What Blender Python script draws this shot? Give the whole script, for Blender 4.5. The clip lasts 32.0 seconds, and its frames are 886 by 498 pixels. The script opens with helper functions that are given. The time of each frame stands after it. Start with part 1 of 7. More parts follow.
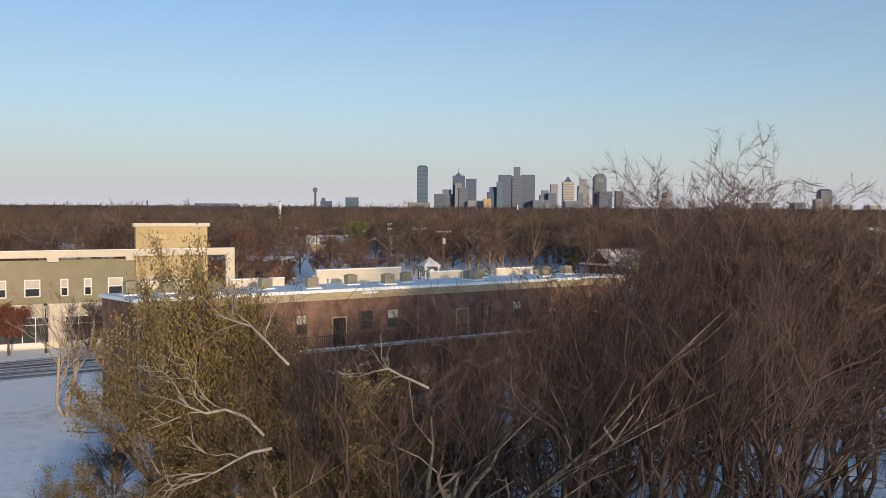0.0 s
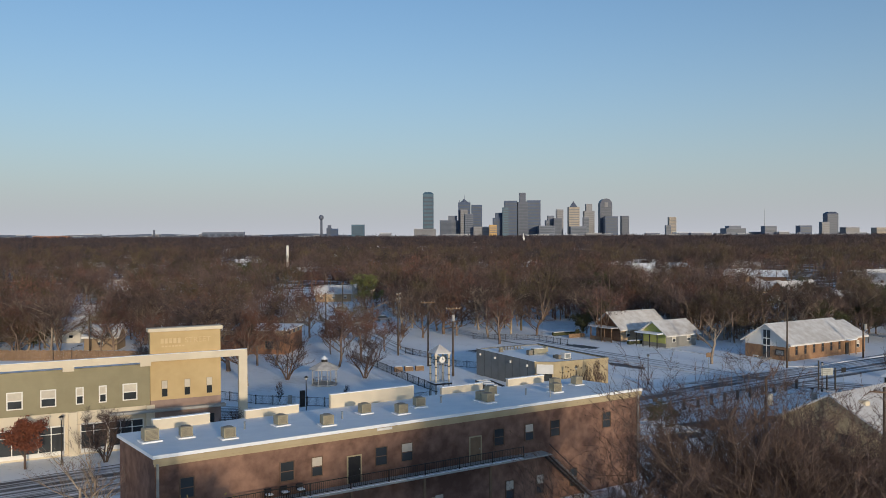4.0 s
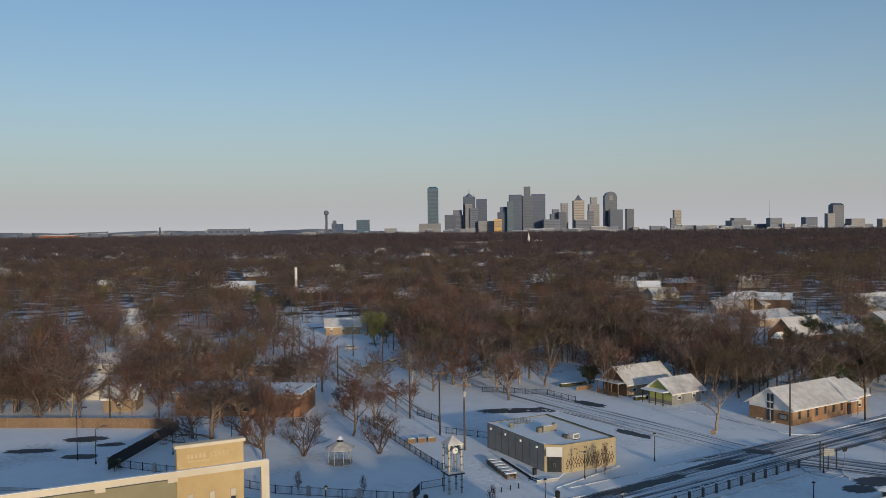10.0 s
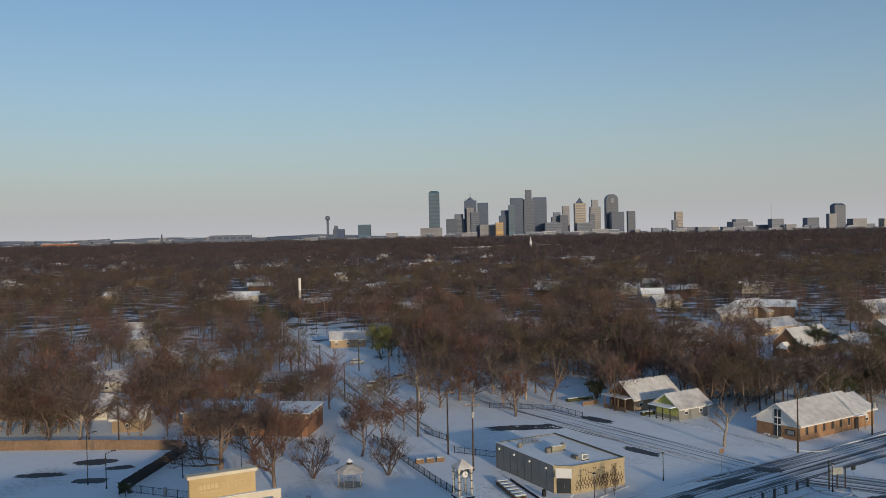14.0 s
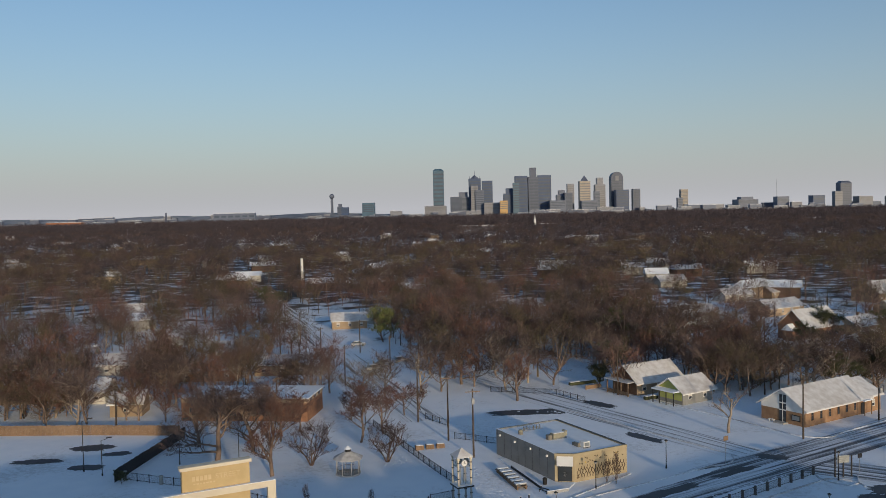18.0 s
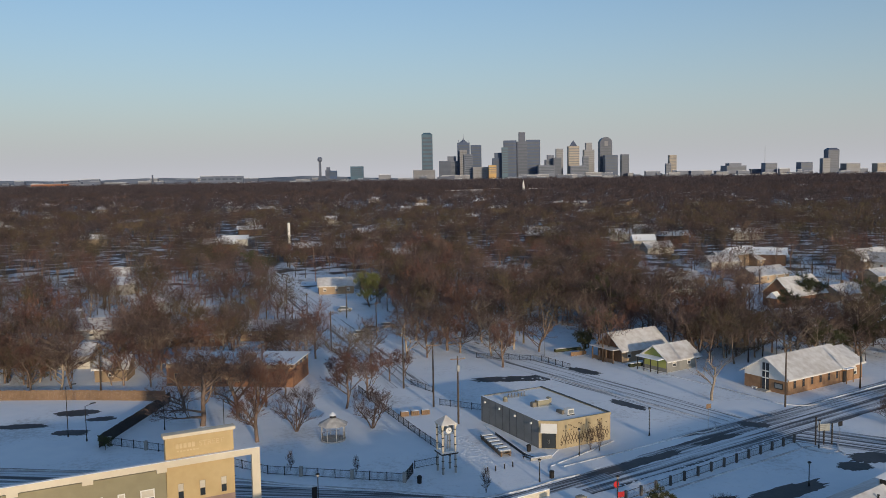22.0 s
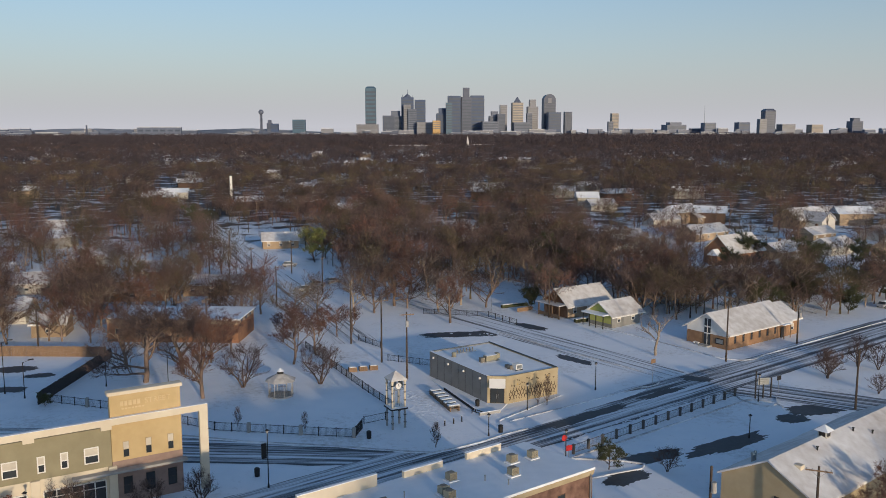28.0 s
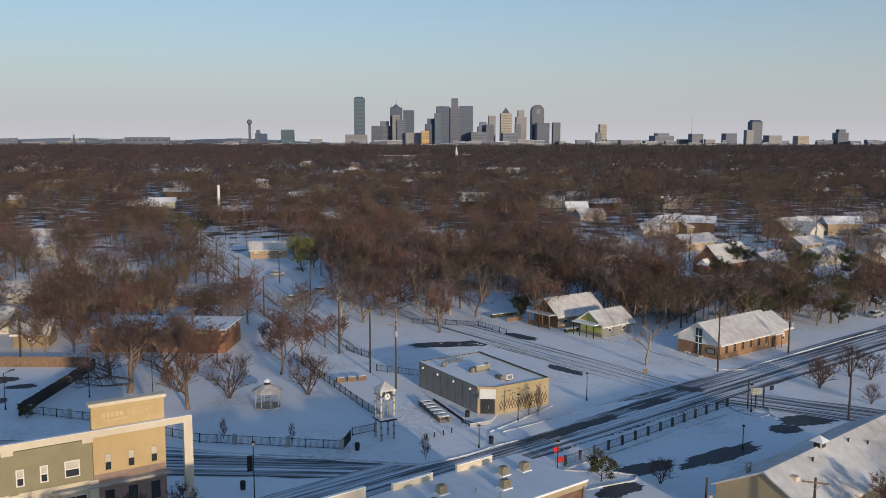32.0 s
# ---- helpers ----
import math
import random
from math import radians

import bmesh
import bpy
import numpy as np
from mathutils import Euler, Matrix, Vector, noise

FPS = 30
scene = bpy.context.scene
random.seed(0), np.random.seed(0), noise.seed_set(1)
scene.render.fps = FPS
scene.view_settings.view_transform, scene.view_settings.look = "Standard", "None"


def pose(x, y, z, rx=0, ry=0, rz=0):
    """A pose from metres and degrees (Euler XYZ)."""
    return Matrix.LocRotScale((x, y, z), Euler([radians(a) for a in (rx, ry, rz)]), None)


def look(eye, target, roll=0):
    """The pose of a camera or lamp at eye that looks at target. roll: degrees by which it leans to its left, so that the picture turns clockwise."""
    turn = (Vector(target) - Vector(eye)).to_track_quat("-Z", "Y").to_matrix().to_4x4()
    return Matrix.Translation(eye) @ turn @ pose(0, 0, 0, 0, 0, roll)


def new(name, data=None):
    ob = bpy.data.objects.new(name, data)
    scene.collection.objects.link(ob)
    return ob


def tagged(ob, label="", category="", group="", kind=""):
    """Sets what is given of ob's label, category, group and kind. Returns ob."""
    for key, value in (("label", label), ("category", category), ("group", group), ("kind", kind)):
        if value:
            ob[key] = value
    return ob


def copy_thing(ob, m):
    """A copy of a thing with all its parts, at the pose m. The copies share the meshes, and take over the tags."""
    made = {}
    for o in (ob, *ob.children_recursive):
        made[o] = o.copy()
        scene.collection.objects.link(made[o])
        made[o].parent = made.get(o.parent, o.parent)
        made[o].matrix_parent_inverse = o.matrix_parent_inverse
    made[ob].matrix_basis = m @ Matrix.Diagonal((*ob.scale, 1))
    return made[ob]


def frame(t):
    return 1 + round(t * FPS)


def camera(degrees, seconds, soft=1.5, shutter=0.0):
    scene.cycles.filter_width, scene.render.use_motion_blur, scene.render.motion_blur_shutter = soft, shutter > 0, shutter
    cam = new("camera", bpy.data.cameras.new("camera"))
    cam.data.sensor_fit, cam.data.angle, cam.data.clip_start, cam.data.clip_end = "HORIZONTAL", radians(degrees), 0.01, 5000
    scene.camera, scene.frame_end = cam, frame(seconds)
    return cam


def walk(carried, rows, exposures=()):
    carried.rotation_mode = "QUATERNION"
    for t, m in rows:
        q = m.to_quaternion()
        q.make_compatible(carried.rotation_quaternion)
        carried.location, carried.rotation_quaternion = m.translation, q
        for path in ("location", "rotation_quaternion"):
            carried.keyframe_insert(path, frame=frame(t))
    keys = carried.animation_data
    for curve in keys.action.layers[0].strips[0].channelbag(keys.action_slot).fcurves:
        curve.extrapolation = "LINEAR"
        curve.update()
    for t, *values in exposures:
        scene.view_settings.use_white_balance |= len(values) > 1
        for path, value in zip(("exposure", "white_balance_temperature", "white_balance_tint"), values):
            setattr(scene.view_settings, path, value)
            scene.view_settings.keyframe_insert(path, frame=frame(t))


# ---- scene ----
cam = camera(54.0, 32.0, 0.65)
PATH = [
    (0, (0.16, 0.95, 14.35), (0.78, 100.85, 9.86), 0.31),
    (0.5, (0.23, 1.04, 15.15), (0.71, 100.95, 10.94), 0.08),
    (1, (0.22, 1.09, 15.97), (0.79, 101.02, 12.30), -0.06),
    (1.5, (0.17, 1.12, 16.80), (0.79, 101.05, 13.30), -0.08),
    (2, (0.16, 1.12, 17.64), (0.80, 101.07, 14.56), -0.24),
    (2.5, (0.06, 0.95, 18.77), (0.71, 100.91, 16.05), -0.22),
    (3, (-0.17, 0.82, 19.96), (0.23, 100.80, 17.77), -0.26),
    (3.5, (-0.25, 0.61, 21.32), (-0.30, 100.59, 19.40), -0.26),
    (4, (-0.33, 0.30, 22.77), (-0.41, 100.28, 21.12), -0.24),
    (4.5, (-0.35, -0.05, 24.14), (-0.49, 99.95, 23.00), -0.26),
    (6.5, (-0.45, -0.99, 28.84), (-1.04, 99.00, 27.88), -0.34),
    (7, (-0.45, -1.10, 29.89), (-1.04, 98.88, 28.41), -0.41),
    (7.5, (-0.58, -1.32, 30.92), (-1.10, 98.67, 29.19), -0.41),
    (8, (-0.63, -1.52, 31.96), (-1.10, 98.46, 30.04), -0.48),
    (8.5, (-0.72, -1.86, 33.30), (-1.20, 98.11, 30.92), -0.54),
    (9, (-0.87, -2.28, 34.39), (-1.24, 97.69, 31.71), -0.57),
    (9.5, (-1.03, -2.80, 35.76), (-1.62, 97.16, 33.02), -0.60),
    (10, (-1.15, -3.16, 37.06), (-1.80, 96.80, 34.46), -0.69),
    (10.5, (-1.27, -3.73, 38.04), (-1.97, 96.24, 35.90), -0.69),
    (11, (-1.41, -3.79, 39.10), (-1.37, 96.19, 37.11), -0.70),
    (11.5, (-1.55, -3.91, 39.98), (-1.99, 96.08, 38.26), -0.90),
    (12, (-1.63, -3.92, 40.11), (-2.40, 96.06, 38.56), -0.96),
    (12.5, (-1.73, -3.77, 40.12), (-2.58, 96.20, 37.79), -1.06),
    (13, (-1.88, -3.69, 39.95), (-2.72, 96.28, 37.28), -1.11),
    (13.5, (-1.96, -3.79, 39.92), (-2.75, 96.18, 37.88), -1.21),
    (14, (-1.98, -3.60, 40.00), (-2.80, 96.38, 37.81), -1.26),
    (14.5, (-1.90, -3.12, 40.08), (-2.75, 96.84, 37.08), -1.36),
    (16.5, (-1.54, -1.49, 40.62), (-2.10, 98.42, 36.47), -1.29),
    (17, (-1.31, -1.30, 40.79), (-2.76, 98.59, 36.39), -1.35),
    (17.5, (-1.22, -0.85, 40.85), (-2.78, 99.02, 35.92), -1.30),
    (18, (-1.19, -0.84, 40.89), (-2.58, 99.03, 36.18), -1.33),
    (18.5, (-1.09, -0.72, 40.95), (-2.32, 99.16, 36.16), -1.28),
    (19, (-1.00, -0.49, 41.09), (-2.13, 99.38, 36.01), -1.27),
    (19.5, (-0.87, -0.60, 41.22), (-1.86, 99.27, 36.28), -1.24),
    (20, (-0.77, -0.67, 41.34), (-1.54, 99.19, 36.24), -1.18),
    (20.5, (-0.65, -0.89, 41.37), (-1.26, 99.01, 37.00), -1.15),
    (21, (-0.68, -1.00, 41.18), (-1.03, 98.91, 37.07), -1.14),
    (21.5, (-0.77, -0.56, 41.39), (-0.97, 99.23, 34.90), -1.01),
    (22, (-0.83, -0.11, 41.33), (-0.95, 99.50, 32.49), -0.91),
    (22.5, (-0.88, 0.34, 41.09), (-0.91, 99.66, 29.38), -0.87),
    (23, (-0.91, 0.37, 41.43), (-0.80, 99.64, 29.33), -0.83),
    (23.5, (-1.00, 0.27, 41.30), (-1.04, 99.55, 29.35), -0.80),
    (24, (-1.07, 0.48, 41.22), (0.52, 99.72, 29.02), -0.63),
    (24.5, (-0.88, 0.28, 41.24), (2.11, 99.48, 28.98), -0.48),
    (25, (-1.30, 0.61, 41.07), (3.00, 99.69, 28.28), -0.36),
    (25.5, (-1.49, 0.78, 40.99), (4.13, 99.80, 28.20), -0.26),
    (27.5, (-1.89, 0.99, 41.19), (4.29, 99.85, 27.49), -0.04),
    (28, (-1.91, 1.06, 41.16), (4.47, 99.87, 27.21), -0.03),
    (28.5, (-2.01, 1.15, 41.08), (4.72, 100.01, 27.65), -0.00),
    (29, (-2.10, 1.27, 40.96), (4.96, 100.12, 27.58), 0.02),
    (29.5, (-2.09, 1.54, 40.94), (5.11, 100.45, 28.05), 0.07),
    (30, (-2.03, 1.82, 40.88), (5.25, 100.66, 27.60), 0.04),
    (30.5, (-2.04, 1.88, 40.87), (5.34, 100.70, 27.49), 0.05),
    (31, (-2.04, 2.00, 40.82), (5.47, 100.91, 28.14), 0.09),
    (31.5, (-1.97, 2.20, 40.64), (5.67, 101.16, 28.45), 0.09),
    (32, (-1.97, 2.62, 40.70), (5.73, 101.50, 27.92), 0.11),
]
EXPOSURES = [(0.0, -0.06, 5380, 8), (4.0, -0.33, 5200, 5), (9.0, -0.43, 5400, 5), (14.0, -0.44, 5440, 5), (21.0, -0.35, 5350, 6), (25.0, -0.24, 5330, 7), (32.0, -0.23, 5380, 8)]
walk(cam, [(t, look(eye, target, roll)) for t, eye, target, roll in PATH], EXPOSURES)

# ---- light ----
SUN_AZ, SUN_EL = 159.0, 9.0
world = bpy.data.worlds.new("world")
scene.world = world
world.use_nodes = True
_bg = world.node_tree.nodes["Background"]
_sky = world.node_tree.nodes.new("ShaderNodeTexSky")
_sky.sky_type, _sky.sun_disc = "NISHITA", False
_sky.sun_elevation, _sky.sun_rotation = radians(SUN_EL), radians(SUN_AZ)
_sky.air_density, _sky.dust_density, _sky.ozone_density = 1.0, 1.3, 0.8
_tint = world.node_tree.nodes.new("ShaderNodeMix")
_tint.data_type, _tint.blend_type = "RGBA", "MULTIPLY"
_tint.inputs[0].default_value, _tint.inputs[7].default_value = 1.0, (0.855, 1.0, 1.18, 1)
world.node_tree.links.new(_sky.outputs[0], _tint.inputs[6])
_soft = world.node_tree.nodes.new("ShaderNodeHueSaturation")
_soft.inputs["Saturation"].default_value = 0.95
world.node_tree.links.new(_tint.outputs[2], _soft.inputs["Color"])
# pale haze that thickens towards the horizon, alike all round
_tc = world.node_tree.nodes.new("ShaderNodeTexCoord")
_sep = world.node_tree.nodes.new("ShaderNodeSeparateXYZ")
world.node_tree.links.new(_tc.outputs["Generated"], _sep.inputs[0])
_abs = world.node_tree.nodes.new("ShaderNodeMath")
_abs.operation = "ABSOLUTE"
world.node_tree.links.new(_sep.outputs[2], _abs.inputs[0])
_mul = world.node_tree.nodes.new("ShaderNodeMath")
_mul.operation = "MULTIPLY"
_mul.inputs[1].default_value = -1 / 0.115
world.node_tree.links.new(_abs.outputs[0], _mul.inputs[0])
_exp = world.node_tree.nodes.new("ShaderNodeMath")
_exp.operation = "EXPONENT"
world.node_tree.links.new(_mul.outputs[0], _exp.inputs[0])
_haze = world.node_tree.nodes.new("ShaderNodeMix")
_haze.data_type = "RGBA"
_haze.inputs[7].default_value = (5.45, 4.72, 4.22, 1)
world.node_tree.links.new(_exp.outputs[0], _haze.inputs[0])
world.node_tree.links.new(_soft.outputs[0], _haze.inputs[6])
world.node_tree.links.new(_haze.outputs[2], _bg.inputs[0])
_bg.inputs[1].default_value = 0.134
_sun = bpy.data.lights.new("sun", "SUN")
_sun.energy, _sun.angle, _sun.color = 3.7, radians(1.2), (1.0, 0.70, 0.40)
sun = new("sun", _sun)
_sd = Vector((math.sin(radians(SUN_AZ)) * math.cos(radians(SUN_EL)), math.cos(radians(SUN_AZ)) * math.cos(radians(SUN_EL)), math.sin(radians(SUN_EL))))
sun.matrix_world = look(_sd * 200, (0, 0, 0))

# ---- materials ----
def mat(name, color, rough=0.8, color2=None, scale=3.0, metal=0.0, bump=0.0, bscale=None, spread=0.5, spec=0.3, detail=6.0, random_tint=0.0):
    """A surface whose colour wanders between two tones at two scales, with a little relief."""
    m = bpy.data.materials.new(name)
    m.use_nodes = True
    nt = m.node_tree
    b = nt.nodes["Principled BSDF"]
    b.inputs["Roughness"].default_value = rough
    b.inputs["Metallic"].default_value = metal
    b.inputs["Specular IOR Level"].default_value = spec
    tc = nt.nodes.new("ShaderNodeNewGeometry")
    if color2 is None:
        color2 = tuple(c * 0.75 for c in color)
    n1 = nt.nodes.new("ShaderNodeTexNoise")
    n1.inputs["Scale"].default_value, n1.inputs["Detail"].default_value = scale, detail
    nt.links.new(tc.outputs["Position"], n1.inputs["Vector"])
    n2 = nt.nodes.new("ShaderNodeTexNoise")
    n2.inputs["Scale"].default_value = scale * 0.13
    nt.links.new(tc.outputs["Position"], n2.inputs["Vector"])
    add = nt.nodes.new("ShaderNodeMath")
    add.operation = "ADD"
    nt.links.new(n1.outputs[0], add.inputs[0])
    nt.links.new(n2.outputs[0], add.inputs[1])
    ramp = nt.nodes.new("ShaderNodeMapRange")
    ramp.inputs["From Min"].default_value, ramp.inputs["From Max"].default_value = 1.0 - spread * 0.5, 1.0 + spread * 0.5
    nt.links.new(add.outputs[0], ramp.inputs["Value"])
    mix = nt.nodes.new("ShaderNodeMix")
    mix.data_type = "RGBA"
    mix.inputs[6].default_value, mix.inputs[7].default_value = (*color, 1), (*color2, 1)
    nt.links.new(ramp.outputs[0], mix.inputs[0])
    out = mix.outputs[2]
    if random_tint:
        oi = nt.nodes.new("ShaderNodeObjectInfo")
        hsv = nt.nodes.new("ShaderNodeHueSaturation")
        mr = nt.nodes.new("ShaderNodeMapRange")
        mr.inputs["To Min"].default_value, mr.inputs["To Max"].default_value = 1 - random_tint, 1 + random_tint
        nt.links.new(oi.outputs["Random"], mr.inputs["Value"])
        nt.links.new(mr.outputs[0], hsv.inputs["Value"])
        nt.links.new(out, hsv.inputs["Color"])
        out = hsv.outputs[0]
    nt.links.new(out, b.inputs["Base Color"])
    if bump:
        bp = nt.nodes.new("ShaderNodeBump")
        bp.inputs["Strength"].default_value, bp.inputs["Distance"].default_value = bump, 0.05
        nb = nt.nodes.new("ShaderNodeTexNoise")
        nb.inputs["Scale"].default_value, nb.inputs["Detail"].default_value = bscale or scale * 4, 8
        nt.links.new(tc.outputs["Position"], nb.inputs["Vector"])
        nt.links.new(nb.outputs[0], bp.inputs["Height"])
        nt.links.new(bp.outputs[0], b.inputs["Normal"])
    return m


M_MURAL = mat("mural_paint", (0.075, 0.05, 0.03), 0.8, (0.13, 0.09, 0.05), 2.5)
M_SIGNGOLD = mat("mural_gold", (0.55, 0.38, 0.06), 0.8, (0.45, 0.3, 0.06), 2.5)
M_SNOW = mat("snow", (0.89, 0.90, 0.93), 0.7, (0.80, 0.83, 0.87), 0.6, bump=0.5, bscale=1.6)
M_ROOFSNOW = mat("roof_snow", (0.89, 0.90, 0.92), 0.65, (0.80, 0.82, 0.85), 0.8, bump=0.4, bscale=2.0)
M_BARK = mat("bark", (0.13, 0.092, 0.073), 0.9, (0.06, 0.043, 0.036), 2.0)
M_TWIG = mat("twigs", (0.165, 0.113, 0.094), 0.9, (0.045, 0.034, 0.036), 0.9, spread=0.42, random_tint=0.3)
M_BRICK = mat("brown_brick", (0.29, 0.175, 0.125), 0.9, (0.115, 0.066, 0.05), 1.3, spread=0.5, bump=0.3, bscale=9)
M_CREAM = mat("cream_stucco", (0.70, 0.62, 0.48), 0.85, (0.62, 0.54, 0.41), 0.8)
M_YELLOW = mat("ochre_stucco", (0.55, 0.415, 0.215), 0.85, (0.48, 0.355, 0.175), 0.8)
M_OLIVE = mat("olive_siding", (0.31, 0.275, 0.175), 0.85, (0.26, 0.23, 0.145), 0.8)
M_TAN = mat("tan_stucco", (0.46, 0.38, 0.24), 0.85, (0.39, 0.315, 0.19), 0.9)
M_GREY = mat("grey_siding", (0.27, 0.265, 0.25), 0.8, (0.22, 0.215, 0.2), 0.9)
M_WHITE = mat("white_paint", (0.8, 0.78, 0.74), 0.6, (0.72, 0.7, 0.66), 1.0)
M_REDBRICK = mat("orange_brick", (0.31, 0.17, 0.095), 0.9, (0.22, 0.115, 0.07), 1.5)
M_THINSNOW = mat("thin_roof_snow", (0.84, 0.84, 0.85), 0.7, (0.40, 0.36, 0.33), 0.8, bump=0.4, bscale=2.0, spread=0.95)
M_CHURCHBRICK = mat("church_brick", (0.36, 0.225, 0.125), 0.9, (0.24, 0.14, 0.08), 1.2)
M_SIGN = mat("faded_sign", (0.63, 0.5, 0.3), 0.8, (0.56, 0.43, 0.235), 1.5)
M_GLASS = mat("window_glass", (0.03, 0.035, 0.04), 0.08, (0.05, 0.055, 0.06), 0.4, spec=0.6)
M_BLIND = mat("window_blind", (0.62, 0.56, 0.46), 0.8, (0.5, 0.45, 0.38), 2.0)
M_DARK = mat("dark_metal", (0.03, 0.03, 0.032), 0.5, (0.05, 0.045, 0.04), 3.0, metal=0.4)
M_STEEL = mat("galvanised_steel", (0.42, 0.43, 0.42), 0.45, (0.3, 0.31, 0.3), 2.0, metal=0.7)
M_ACBODY = mat("beige_sheet_metal", (0.36, 0.33, 0.24), 0.55, (0.27, 0.25, 0.18), 2.0)
M_WOOD = mat("weathered_wood", (0.27, 0.18, 0.11), 0.85, (0.19, 0.125, 0.075), 1.5)
M_POLE = mat("creosoted_pole", (0.10, 0.075, 0.055), 0.9, (0.06, 0.045, 0.035), 2.0)
M_CONC = mat("concrete", (0.42, 0.41, 0.39), 0.9, (0.33, 0.32, 0.30), 1.5)
M_DARKBRICK = mat("dark_brown_brick", (0.17, 0.11, 0.075), 0.9, (0.12, 0.075, 0.05), 1.5)
M_RED = mat("red_paint", (0.55, 0.03, 0.03), 0.5, (0.45, 0.03, 0.03), 2.0)
M_LIME = mat("lime_paint", (0.45, 0.46, 0.14), 0.8, (0.38, 0.4, 0.12), 1.0)
M_SIDING = mat("pale_siding", (0.60, 0.57, 0.50), 0.8, (0.5, 0.47, 0.42), 0.7, random_tint=0.25)
M_WALLWARM = mat("tan_house_wall", (0.45, 0.34, 0.22), 0.85, (0.36, 0.27, 0.18), 0.7, random_tint=0.3)
M_REDLEAF = mat("rusty_leaves", (0.22, 0.075, 0.04), 0.8, (0.14, 0.05, 0.03), 1.0)
M_OLIVELEAF = mat("olive_leaves", (0.30, 0.23, 0.085), 0.7, (0.14, 0.10, 0.042), 0.8)
M_LIMELEAF = mat("pale_green_leaves", (0.20, 0.21, 0.07), 0.7, (0.12, 0.13, 0.05), 0.8)
M_PINE = mat("pine_needles", (0.085, 0.09, 0.04), 0.8, (0.045, 0.05, 0.026), 0.6)
M_TWIGRED = mat("reddish_twigs", (0.21, 0.108, 0.078), 0.9, (0.065, 0.038, 0.036), 0.9, spread=0.42, random_tint=0.25)
M_TWIGOLIVE = mat("olive_twigs", (0.165, 0.13, 0.072), 0.9, (0.052, 0.043, 0.032), 0.9, spread=0.42, random_tint=0.3)
M_PALEBARK = mat("pale_bark", (0.42, 0.35, 0.27), 0.85, (0.22, 0.17, 0.13), 2.0)
# mauve grey of distance haze is put into this twig colour
M_FARWOODS = mat("hazed_far_twigs", (0.098, 0.077, 0.083), 0.95, (0.036, 0.031, 0.038), 0.4, spread=0.42)
M_LIMB = mat("grey_brown_limbs", (0.26, 0.19, 0.145), 0.9, (0.10, 0.072, 0.058), 1.2)
M_SNAG = mat("dead_wood", (0.46, 0.36, 0.24), 0.85, (0.2, 0.145, 0.10), 3.0, bump=0.5, bscale=12)
M_LOUVRE = mat("louvre_metal", (0.24, 0.215, 0.17), 0.6, (0.17, 0.15, 0.12), 3.0)
M_FENCE = mat("weathered_fence", (0.13, 0.12, 0.11), 0.7, (0.07, 0.065, 0.06), 3.0)
M_KERB = mat("snowy_kerb", (0.74, 0.76, 0.8), 0.8, (0.42, 0.42, 0.43), 0.9, spread=0.35)
M_DEAD = mat("bleached_wood", (0.46, 0.41, 0.35), 0.85, (0.22, 0.18, 0.145), 4.0)
M_TWIGDARK = mat("dark_twigs", (0.09, 0.06, 0.05), 0.9, (0.04, 0.028, 0.025), 0.5, random_tint=0.3)
M_MAUVEBRICK = mat("mauve_brick", (0.34, 0.25, 0.21), 0.9, (0.27, 0.195, 0.165), 1.5)
M_OLDROOF = mat("patchy_roof_snow", (0.62, 0.6, 0.58), 0.8, (0.3, 0.28, 0.26), 1.6, spread=0.6)
M_PAINT = mat("car_paint", (0.35, 0.36, 0.38), 0.35, (0.3, 0.3, 0.32), 1.0)
M_TYRE = mat("tyre_rubber", (0.02, 0.02, 0.02), 0.8, (0.03, 0.03, 0.03), 3.0)

# ---- geometry helpers ----
def box(bm, x0, y0, z0, x1, y1, z1):
    v = [bm.verts.new(p) for p in ((x0, y0, z0), (x1, y0, z0), (x1, y1, z0), (x0, y1, z0), (x0, y0, z1), (x1, y0, z1), (x1, y1, z1), (x0, y1, z1))]
    for f in ((3, 2, 1, 0), (4, 5, 6, 7), (0, 1, 5, 4), (1, 2, 6, 5), (2, 3, 7, 6), (3, 0, 4, 7)):
        bm.faces.new([v[i] for i in f])
    return bm


def boxes(*items):
    bm = bmesh.new()
    for it in items:
        box(bm, *it)
    return bm


def prism(bm, pts, z0, z1):
    lo = [bm.verts.new((x, y, z0)) for x, y in pts]
    hi = [bm.verts.new((x, y, z1)) for x, y in pts]
    bm.faces.new(lo[::-1]), bm.faces.new(hi)
    for i in range(len(pts)):
        j = (i + 1) % len(pts)
        bm.faces.new((lo[i], lo[j], hi[j], hi[i]))
    return bm


def mesh_of(name, bm, material):
    bmesh.ops.recalc_face_normals(bm, faces=bm.faces)
    me = bpy.data.meshes.new(name)
    bm.to_mesh(me)
    bm.free()
    me.materials.append(material)
    return me


def part(name, bm, material, parent=None, label=""):
    ob = new(name, bm if isinstance(bm, bpy.types.Mesh) else mesh_of(name, bm, material))
    if parent is not None:
        ob.parent = parent
    return tagged(ob, label)


def thing(name, m, label, category, group="", kind=""):
    ob = new(name)
    ob.matrix_world = m
    ob.empty_display_size = 0.3
    return tagged(ob, label, category, group, kind)


def sheet(name, pts, z, material, label, category):
    """A flat piece of ground from its outline."""
    bm = bmesh.new()
    prism(bm, pts, z - 0.3, z)
    return tagged(part(name, bm, material), label, category, kind="structure")


